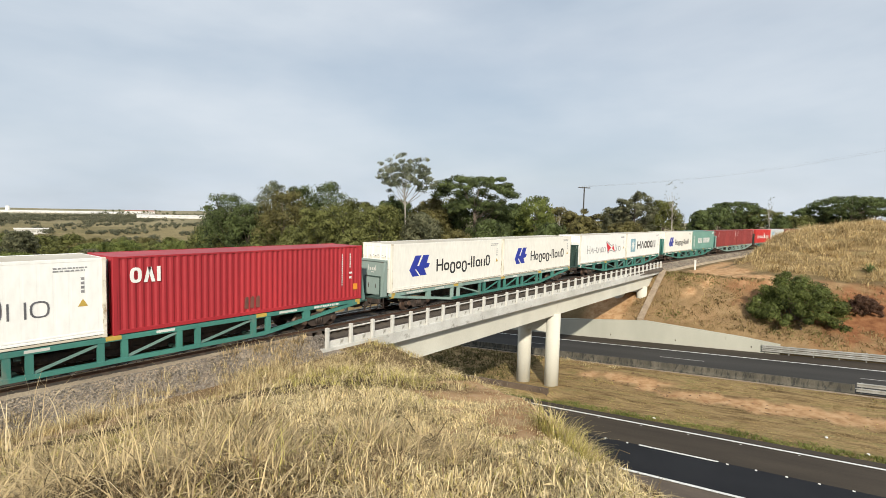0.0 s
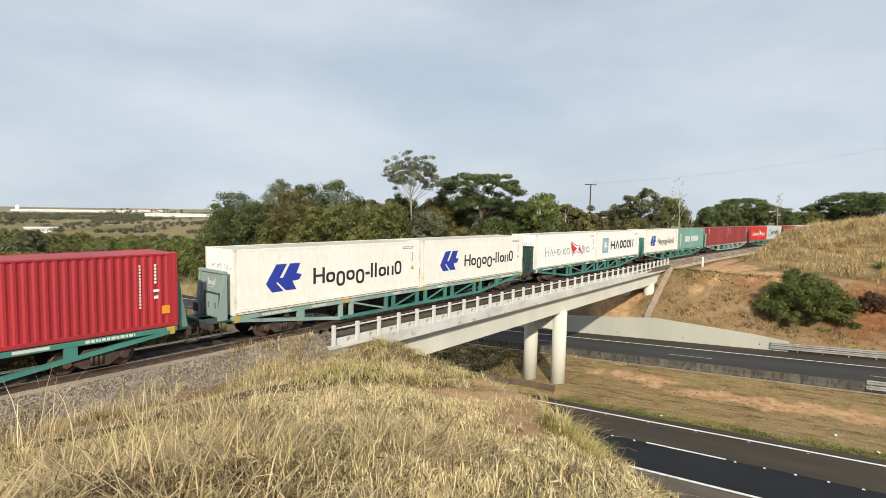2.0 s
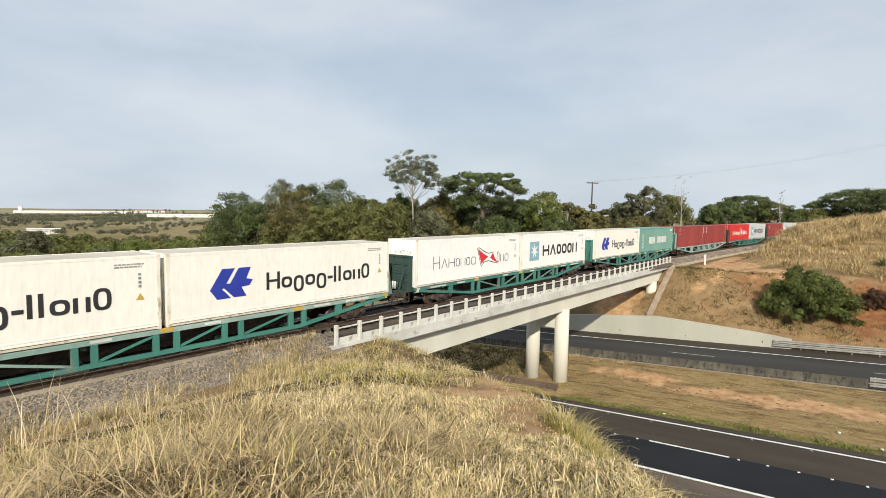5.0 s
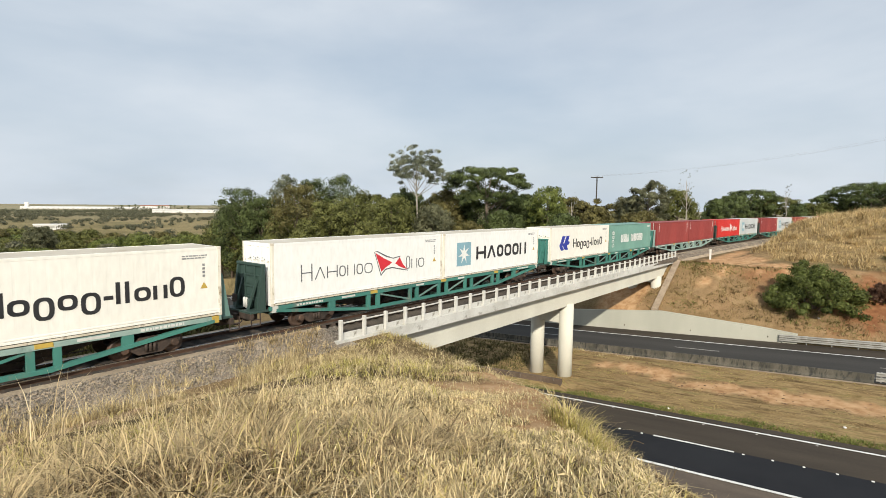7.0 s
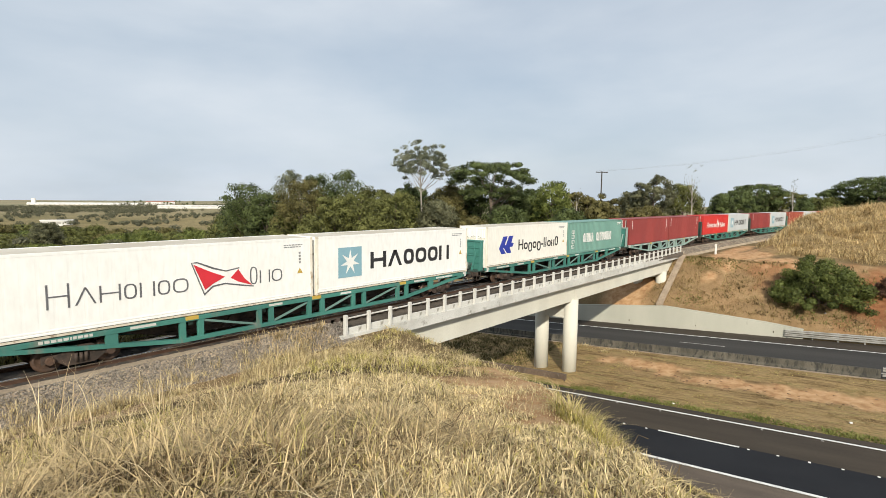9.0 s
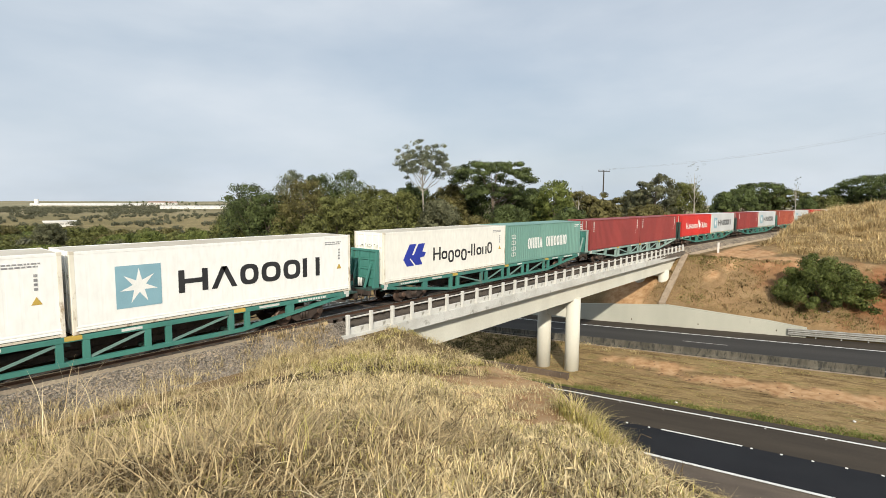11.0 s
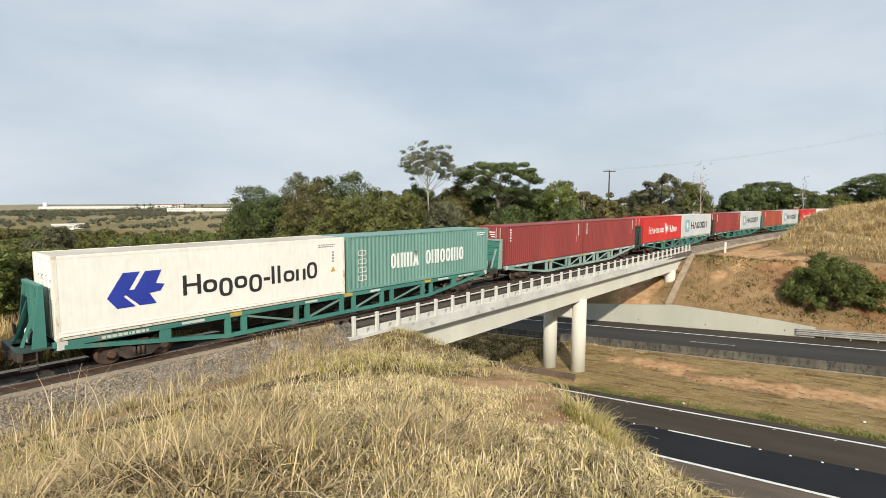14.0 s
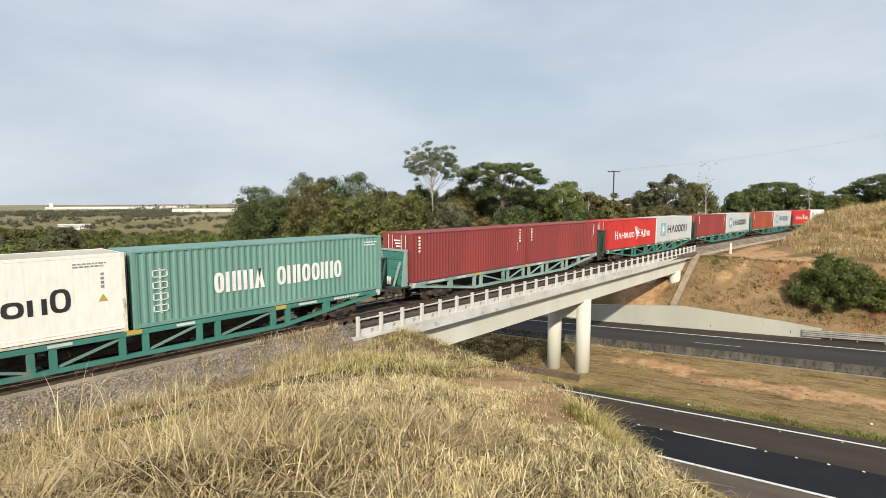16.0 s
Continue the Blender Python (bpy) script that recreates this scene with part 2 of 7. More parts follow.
def from_arrays(name, verts, faces, material, attribute=None):
    me = bpy.data.meshes.new(name)
    verts, faces = np.asarray(verts, np.float32), np.asarray(faces, np.int32)
    me.vertices.add(len(verts))
    me.vertices.foreach_set("co", verts.ravel())
    k = faces.shape[1]
    me.loops.add(faces.size)
    me.loops.foreach_set("vertex_index", faces.ravel())
    me.polygons.add(len(faces))
    me.polygons.foreach_set("loop_start", np.arange(0, faces.size, k, dtype=np.int32))
    me.update(calc_edges=True)
    me.validate()
    me.materials.append(material)
    return me

# ---- the ground ----
GRADE = 0.075


def road_z(y):
    """The highway falls gently towards the valley."""
    return -7.7 - GRADE * np.clip(np.asarray(y, float) - 8, -90, 120)


BEND_FROM, BEND_RADIUS = 132.0, 180.0


def bend(y):
    """How far the highway has swung to -x at y: straight under the bridge, then a wide curve, then straight on."""
    d = np.clip(np.asarray(y, float) - BEND_FROM, 0, None)
    e = np.minimum(d, 0.6 * BEND_RADIUS)
    return BEND_RADIUS - np.sqrt(BEND_RADIUS ** 2 - e ** 2) + 0.75 * (d - e)


def step(a, b, v):
    t = np.clip((v - a) / (b - a), 0, 1)
    return t * t * (3 - 2 * t)


def bumps(x, y, s):
    return (np.sin(x / s + 1.3 * np.sin(y / s * 0.7)) + np.sin(y / s * 1.3 + 0.8 * np.sin(x / s * 1.1 + 2)) + np.sin((x + y) / s * 0.61 + 4)) / 3


def track_y(x):
    """The middle of the track: straight over the bridge, then a wide right-hand bend."""
    x = np.asarray(x, float)
    return 22.12 - np.clip(x - 36, 0, None) ** 2 / (2 * 880)


def wall_z(y):
    """The top of the retaining wall: highest beside the bridge, falling both ways."""
    return np.interp(y, [-40, 4.9, 18.1, 28.4, 60], [-6.5, -6.3, -5.93, -7.15, -11.0])


def ground_z(x, y):
    x, y = np.asarray(x, float), np.asarray(y, float)
    ty = track_y(np.clip(x, -400, 260))
    off = y - ty
    # the near bank, from the camera down to the ballast
    west = np.where(y < 0, 4.27 - 0.02 * y, 4.27 - 0.266 * y) - 0.030 * x + 0.10 * np.exp(-((y - 11) / 5.0) ** 2)
    west = west - 0.165 * np.clip(x - 0.84 * np.clip(y, 0, None), 0, None)
    west = np.clip(west, None, 5.0)
    formation = -0.78
    near = np.where(off < -2.9, np.maximum(west, formation), formation)
    # behind the track the land falls into the valley
    valley = formation - 0.12 * np.clip(off - 4.5, 0, 14) - 0.113 * np.clip(off - 8, 0, 120) - 6 * step(130, 330, off)
    far = np.hypot(x, y)
    valley = valley - 3.0 * step(420, 2300, far) + 1.4 * bumps(x, y, 70) * step(80, 220, off)
    plateau = np.where(off > 4.0, valley, near)
    # east of the highway, with a grassy knoll on the near side of the track
    knoll = np.interp(y, [-60, -1.5, 2.6, 5.9, 9.3, 12.1, 14.2], [8.6, 6.7, 5.95, 5.35, 4.4, 1.9, 0.0])
    knoll = knoll * step(70.5, 99, x) * (1 - 0.6 * step(150, 400, x)) * (1 - step(-3, 1.5, off + 6.5))
    east = formation - 0.2 + np.clip(knoll, 0, None)
    east = np.where(off > 4.0, np.maximum(valley, -3.0 - 0.02 * off - 0.10 * np.clip(off - 14, 0, 160)), east)
    # the highway's own profile follows its bend
    u = x + bend(y)
    plateau = np.where(u > 46, east, plateau)
    # the highway's cutting
    rz = road_z(y)
    lean = np.where(y < 21, 0.405 + 0.028 * np.clip(y, 0, None) + 0.0008 * y * y * (y > 0) + 0.030 * np.exp(-((y - 6.3) / 1.7) ** 2), 0.75)
    cut_w = rz + (25.3 - u) * lean + 0.03 * np.clip(11.5 - u, 0, None) ** 2
    wall_top = np.maximum(wall_z(y) - 0.06, rz)
    lean_e = 0.585 - 0.008 * np.clip(12 - y, 0, 20)
    cut_e = np.where(u > 62.2, wall_top + (u - 62.2) * lean_e, rz)
    swale = -0.34 * step(36.4, 39, u) * (1 - step(45, 48.5, u))
    floor_z = rz + np.where((u > 36.4) & (u < 50.0), swale, 0) - 0.06
    floor_z = floor_z + np.interp(x, [38.0, 38.25, 39.4, 41.0], [0.0, 0.72, 0.50, 0.0]) * step(18.3, 18.7, y) * (1 - step(29, 32, y))
    floor_z = floor_z - np.interp(x, [36.6, 37.3, 37.9, 38.1], [0.0, 0.24, 0.24, 0.0]) * step(17.0, 18.2, y) * (1 - step(29, 32, y))
    cut = np.where(u < 25.3, cut_w, np.where(u > 62.2, cut_e, floor_z))
    end = step(420, 520, y)
    z = np.minimum(plateau, cut)
    z = z * (1 - end) + plateau * end
    rough = 0.07 * bumps(x, y, 0.9) + 0.10 * bumps(x + 7, y, 2.7)
    on_road = (u > 24.9) & (u < 62.9)
    calm = np.where(on_road, np.where((u > 37.6) & (u < 49), 0.35, 0.0), 1.0) * np.where(np.abs(off) < 4.2, 0.1, 1.0)
    return z + rough * calm


def axis(dense, lo, hi, fine, grow):
    a, b = dense
    mid = list(np.arange(a, b + 1e-6, fine))
    d, v = fine, b
    while v < hi:
        d *= grow
        v += d
        mid.append(v)
    d, v = fine, a
    while v > lo:
        d *= grow
        v -= d
        mid.insert(0, v)
    return np.array(mid)


def ground_material():
    m = bpy.data.materials.new("dry_ground")
    m.use_nodes = True
    n, l = m.node_tree.nodes, m.node_tree.links
    b = n["Principled BSDF"]
    b.inputs["Roughness"].default_value = 0.95
    b.inputs["Specular IOR Level"].default_value = 0.1
    co = n.new("ShaderNodeTexCoord")

    def noisy(scale, detail=6, rough=0.6):
        t = n.new("ShaderNodeTexNoise")
        t.inputs["Scale"].default_value, t.inputs["Detail"].default_value, t.inputs["Roughness"].default_value = scale, detail, rough
        l.new(co.outputs["Object"], t.inputs["Vector"])
        return t.outputs["Fac"]

    def ramp(fac, stops):
        r = n.new("ShaderNodeValToRGB")
        e = r.color_ramp.elements
        while len(e) < len(stops):
            e.new(0.5)
        for q, (p, c) in zip(e, stops):
            q.position, q.color = p, (*c, 1)
        l.new(fac, r.inputs["Fac"])
        return r.outputs["Color"]

    def blend(fac, a, c):
        x = n.new("ShaderNodeMix")
        x.data_type = "RGBA"
        l.new(fac, x.inputs["Factor"])
        l.new(a, x.inputs["A"])
        l.new(c, x.inputs["B"])
        return x.outputs["Result"]
    straw = ramp(noisy(0.55), [(0.30, (0.10, 0.068, 0.034)), (0.5, (0.19, 0.135, 0.067)), (0.7, (0.14, 0.112, 0.046))])
    grain = ramp(noisy(9, 5), [(0.34, (0.055, 0.038, 0.022)), (0.66, (0.27, 0.195, 0.105))])
    grass = blend(noisy(3.1), straw, grain)
    red = ramp(noisy(1.3), [(0.3, (0.30, 0.160, 0.076)), (0.5, (0.47, 0.284, 0.146)), (0.7, (0.58, 0.390, 0.222))])
    fields = ramp(noisy(0.0075, 3), [(0.38, (0.075, 0.085, 0.035)), (0.46, (0.17, 0.15, 0.062)), (0.54, (0.36, 0.285, 0.15)), (0.64, (0.13, 0.135, 0.055))])
    tuft = ramp(noisy(0.09, 6, 0.7), [(0.42, (0.05, 0.06, 0.026)), (0.52, (0.26, 0.21, 0.10))])
    fields = blend(noisy(0.02, 2), fields, tuft)
    sward = ramp(noisy(0.75, 7, 0.72), [(0.40, (0.075, 0.066, 0.030)), (0.50, (0.23, 0.175, 0.08)), (0.62, (0.36, 0.275, 0.14))])
    fields = blend(noisy(0.11, 3), fields, sward)

    def attr(name):
        a = n.new("ShaderNodeAttribute")
        a.attribute_name = name
        return a.outputs["Fac"]
    c = blend(attr("bare"), grass, red)
    clay = ramp(noisy(1.1), [(0.3, (0.14, 0.056, 0.026)), (0.5, (0.235, 0.104, 0.048)), (0.72, (0.32, 0.165, 0.082))])
    c = blend(attr("clay"), c, clay)
    # dark soil under the tufts, with the shade between them in its colour
    pit_shade = ramp(noisy(4.0), [(0.35, (0.030, 0.020, 0.011)), (0.65, (0.085, 0.057, 0.030))])
    c = blend(attr("pit_shade"), c, pit_shade)
    mp = n.new("ShaderNodeMapping")
    mp.inputs["Scale"].default_value = (1.7, 0.22, 1.0)
    l.new(co.outputs["Object"], mp.inputs["Vector"])
    lines = n.new("ShaderNodeTexNoise")
    lines.inputs["Scale"].default_value, lines.inputs["Detail"].default_value, lines.inputs["Roughness"].default_value = 1.3, 7, 0.68
    l.new(mp.outputs["Vector"], lines.inputs["Vector"])
    mown = ramp(lines.outputs["Fac"], [(0.32, (0.09, 0.056, 0.028)), (0.44, (0.22, 0.15, 0.072)), (0.54, (0.36, 0.255, 0.125)), (0.60, (0.20, 0.165, 0.062)), (0.72, (0.47, 0.36, 0.20))])
    c = blend(attr("streak"), c, mown)
    c = blend(attr("distance"), c, fields)
    # pale grey-olive on far fields: the haze of distance put into their colour
    haze = ramp(noisy(0.004, 3), [(0.42, (0.20, 0.20, 0.13)), (0.55, (0.36, 0.32, 0.22))])
    c = blend(attr("pale"), c, haze)
    l.new(c, b.inputs["Base Color"])
    bp = n.new("ShaderNodeBump")
    bp.inputs["Strength"].default_value, bp.inputs["Distance"].default_value = 0.8, 0.08
    l.new(noisy(7, 6, 0.7), bp.inputs["Height"])
    l.new(bp.outputs["Normal"], b.inputs["Normal"])
    return m


def patch(x, y, cx, cy, rx, ry):
    d = np.hypot((x - cx) / rx, (y - cy) / ry) + 0.35 * bumps(x * 3, y * 3, 1.7) + 0.2 * bumps(x, y, 0.35)
    return 1 - step(0.6, 1.15, d)


# bare soil along the edge of the cutting: middle and radii
BARE_EDGE = ((9.9, 5.0, 2.1, 1.35), (11.4, 6.6, 2.3, 1.6), (13.2, 8.7, 2.1, 1.6))


def soil(x, y):
    return sum(patch(x, y, *e) for e in BARE_EDGE)


def trodden(x, y):
    """The thinly grown ground on the near side of the bare edge."""
    return np.clip(sum(patch(x, y, cx * 0.87, cy * 0.87, rx * 1.4, ry * 1.45) for cx, cy, rx, ry in BARE_EDGE), 0, 1)


def build_ground():
    xs = axis((-14, 112), -4200, 4400, 0.6, 1.07)
    ys = list(axis((-24, 44), -900, 44, 0.5, 1.08))
    gap = 0.5
    while ys[-1] < 4400:
        gap = min(gap * 1.08, 2.0) if ys[-1] < 190 else gap * 1.08
        ys.append(ys[-1] + gap)
    ys = np.array(ys)
    gx, gy = np.meshgrid(xs, ys)
    gz = ground_z(gx, gy)
    nx, ny = len(xs), len(ys)
    i = np.arange(nx * ny).reshape(ny, nx)
    f = np.stack([i[:-1, :-1], i[:-1, 1:], i[1:, 1:], i[1:, :-1]], -1).reshape(-1, 4)
    v = np.stack([gx, gy, gz], -1).reshape(-1, 3)
    me = from_arrays("ground", v, f, ground_material())
    x, y = gx.ravel(), gy.ravel()
    bare = np.zeros(len(x))
    for cx, cy, rx, ry in BARE_EDGE + ((44.6, 2.0, 1.7, 15), (46.6, 15.0, 1.2, 5), (67, 22.8, 5.0, 3.2), (76, 14.6, 9, 2.4),
                           (72.5, 8, 2.8, 5), (79, 12.0, 8, 3.5), (86, 15.5, 12, 1.4)):
        bare = np.maximum(bare, (0.95 if 40 < cx < 50 else 1.0) * patch(x, y, cx, cy, rx, ry))
    bare = np.maximum(bare, 0.85 * trodden(x, y))
    mottle = 0.5 + 0.5 * bumps(x * 2.1, y * 0.5, 1.1)
    bare = np.maximum(bare, (0.18 + 0.26 * mottle) * ((x > 62.3) & (x < 74) & (y < 22)))
    off = track_y(x) - y
    bare = np.maximum(bare, 0.12 * (off > 2.5) * (1 - step(5.0, 7.5, off + 0.8 * bumps(x, y, 0.9))) * (1 - step(11, 15, x)) * (x > -30))
    under = step(20, 21.5, y) * (1 - step(25, 27, y)) * ((x < 25) | (x > 62))
    bare = np.maximum(bare, 0.9 * under * (np.abs(x - 45) < 30))
    dist = step(70, 160, np.hypot(x, y - 10)) * ((y > 40) | (x > 160))
    clay = np.maximum(patch(x, y, 68.5, -2, 5.5, 6), patch(x, y, 67, -10, 6, 7))
    # that darkened soil covers the near bank, except the bare patches
    pit_shade = 1.0 * (x < 24) * (off > 7) * (y > -6) * (np.hypot(x, y) < 22) * (1 - np.clip(bare, 0, 1)) * (0.8 + 0.2 * bumps(x * 2, y * 2, 0.9))
    # grows with distance, as haze would
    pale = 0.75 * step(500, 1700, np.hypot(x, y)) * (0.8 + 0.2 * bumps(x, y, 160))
    streak = np.maximum(0.8 * ((x > 69) & (x < 150) & (off > 5.5) & (ground_z(x, y) > -0.4)), ((x > 36.4) & (x < 50.2)) * (1 - np.clip(bare * 1.1, 0, 1)) * (y < 60))
    clay = np.maximum(clay, 0.6 * patch(x, y, 70.5, 9, 3.0, 3))
    for name, val in (("bare", bare), ("distance", dist), ("clay", clay), ("pit_shade", pit_shade), ("streak", streak), ("pale", pale)):
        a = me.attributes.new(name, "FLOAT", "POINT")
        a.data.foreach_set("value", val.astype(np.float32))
    for p in me.polygons:
        p.use_smooth = True
    ob = new("ground", me)
    tagged(ob, "dry grass and bare red earth sloping down to a highway", "ground", kind="structure")


build_ground()

# ---- the highway ----


def strip(name, x0, x1, y0, y1, lift, material, parent=None, label="", dy=6.0, x0b=None, x1b=None):
    """A thin slab that follows the highway's fall."""
    n = max(1, int((y1 - y0) / dy))
    bm = bmesh.new()
    rows = []
    for k in range(n + 1):
        y = y0 + (y1 - y0) * k / n
        z = float(road_z(y)) + lift
        rows.append([bm.verts.new((x - float(bend(y)), y, zz)) for x, zz in ((x0, z - 0.03), (x0, z), (x1, z), (x1, z - 0.03))])
    for a, b in zip(rows, rows[1:]):
        for q in range(3):
            bm.faces.new((a[q], a[q + 1], b[q + 1], b[q]))
    return part(name, bm, M[material], parent, label)


def build_roads():
    a = tagged(new("road_near"), "two-lane asphalt carriageway, one lane freshly paved dark", "road", kind="structure")
    lo, hi = -420, 430
    strip("shoulder", 25.7, 27.9, lo, hi, 0.03, "shoulder", a)
    strip("lane", 27.9, 31.72, lo, hi, 0.05, "asphalt_new", a, "fresh black asphalt lane")
    strip("lane", 31.72, 36.2, lo, hi, 0.042, "asphalt_old", a, "older brownish asphalt lane")
    strip("edge_line", 27.9, 28.1, lo, hi, 0.062, "paint", a)
    strip("edge_line", 35.24, 35.4, lo, hi, 0.054, "paint", a)
    for k in range(-8, 22):
        y = 5.0 + 16 * k
        strip("lane_dash", 31.64, 31.78, y, y + 4.3, 0.062, "paint", a, dy=2)
    for k in range(-10, 22):
        y = 4.54 - 1.36 * k
        if (y - 5.0) % 16 > 4.35:
            part("road_stud", B(31.56, 31.66, y - 0.06, y + 0.06, float(road_z(y)) + 0.05, float(road_z(y)) + 0.085, bevel=0.01), M["paint"], a)
    for k in range(6):
        y = 16 - 2.9 * k
        part("road_stud", B(34.95, 35.05, y - 0.06, y + 0.06, float(road_z(y)) + 0.04, float(road_z(y)) + 0.075, bevel=0.01), M["old_paint"], a)
    b = tagged(new("road_far"), "two-lane grey asphalt carriageway beyond the median", "road", kind="structure")
    strip("lane", 50.3, 58.8, lo, hi, 0.04, "asphalt_grey", b)
    strip("shoulder", 58.8, 62.0, lo, hi, 0.03, "asphalt_old", b)
    strip("edge_line", 58.8, 58.96, lo, hi, 0.05, "paint", b)
    strip("edge_line", 51.7, 51.84, lo, hi, 0.05, "old_paint", b)
    for k in range(-8, 20):
        y = 10.5 + 16 * k
        strip("lane_dash", 55.3, 55.44, y, y + 4.1, 0.05, "old_paint", b, dy=2)


build_roads()


def build_highway_edges():
    # retaining wall with a level top beside the far carriageway
    w = tagged(new("retaining_wall"), "pale smooth concrete retaining wall with a level top", "wall", kind="structure")
    ys = [4.9 + i * (33.0 / 10) for i in range(5)] + [18.1 + i * 3.45 for i in range(7)]
    for i, (a, b) in enumerate(zip(ys, ys[1:])):
        bm = bmesh.new()
        ta, tb = float(wall_z(a)), float(wall_z(b))
        za, zb = float(road_z(a)), float(road_z(b))
        prism(bm, [(a, za - 0.3), (b - 0.003, zb - 0.3), (b - 0.003, tb), (a, ta if i else ta - 0.15)], "x", 62.0, 62.35)
        part("wall_panel", bm, M["wall"], w)
    # old concrete median barrier
    j = tagged(new("median_barrier"), "weathered grey concrete median barrier streaked with black", "barrier", kind="structure")
    prof = [(0.0, -0.2), (0.0, 0.06), (0.14, 0.22), (0.22, 0.66), (0.38, 0.66), (0.46, 0.22), (0.60, 0.06), (0.60, -0.2)]
    for k in range(-1, 22):
        y0 = 2.0 + 3.0 * k
        bm = bmesh.new()
        rows = [[bm.verts.new((50.2 + px - float(bend(y)), y, float(road_z(y)) + pz)) for px, pz in prof] for y in (y0, y0 + 2.994)]
        n = len(prof)
        for q in range(n):
            bm.faces.new((rows[0][q], rows[0][(q + 1) % n], rows[1][(q + 1) % n], rows[1][q]))
        bm.faces.new(rows[0][::-1])
        bm.faces.new(rows[1])
        part("barrier_block", bm, M["old_concrete"], j)
    # pale strip of spilt concrete along the foot of the barrier
    strip("barrier_foot", 49.86, 50.14, -34, 60, -0.01, "worn_concrete", j, "pale earth-stained concrete strip")
    # weep holes in the wall
    for k in range(4):
        y = 7.4 + 7.4 * k
        part("weep_hole", B(61.99, 62.01, y - 0.05, y + 0.05, float(road_z(y)) + 0.45, float(road_z(y)) + 0.62), M["sleeper"], w)
    # steel guard rails

    def rail(name, x, y0, y1, label, heights):
        g = tagged(new(name), label, "guard rail", kind="structure")
        one = [(0, 0.0), (0.08, 0.04), (0.08, 0.10), (0, 0.14), (0, 0.18), (0.08, 0.22), (0.08, 0.28), (0, 0.32), (-0.012, 0.32), (-0.012, 0.0)]
        y = y0
        while y > y1:
            ya, yb = y, max(y - 4.0, y1)
            for low in heights:
                bm = bmesh.new()
                rows = [[bm.verts.new((x - px, yy, float(road_z(yy)) + pz + low)) for px, pz in one] for yy in (ya, yb)]
                n = len(one)
                for q in range(n):
                    bm.faces.new((rows[0][q], rows[0][(q + 1) % n], rows[1][(q + 1) % n], rows[1][q]))
                bm.faces.new(rows[0][::-1])
                bm.faces.new(rows[1])
                part("beam", bm, M["steel"], g)
            for yy in (ya - 0.3, ya - 2.3):
                if yy > y1:
                    z = float(road_z(yy))
                    part("post", B(x + 0.02, x + 0.14, yy - 0.05, yy + 0.05, z - 0.4, z + heights[-1] + 0.33, bevel=0.008), M["steel"], g)
            y -= 4.0
    rail("guard_rail_east", 61.85, 6.4, -46, "galvanised steel guard rail running from the retaining wall", (0.22, 0.58))
    rail("guard_rail_median", 50.5, -1.1, -34, "galvanised steel guard rail joined to the concrete barrier", (0.10, 0.50))


build_highway_edges()
# ---- the bridge ----
BR0, BR1 = 15.7, 71.8


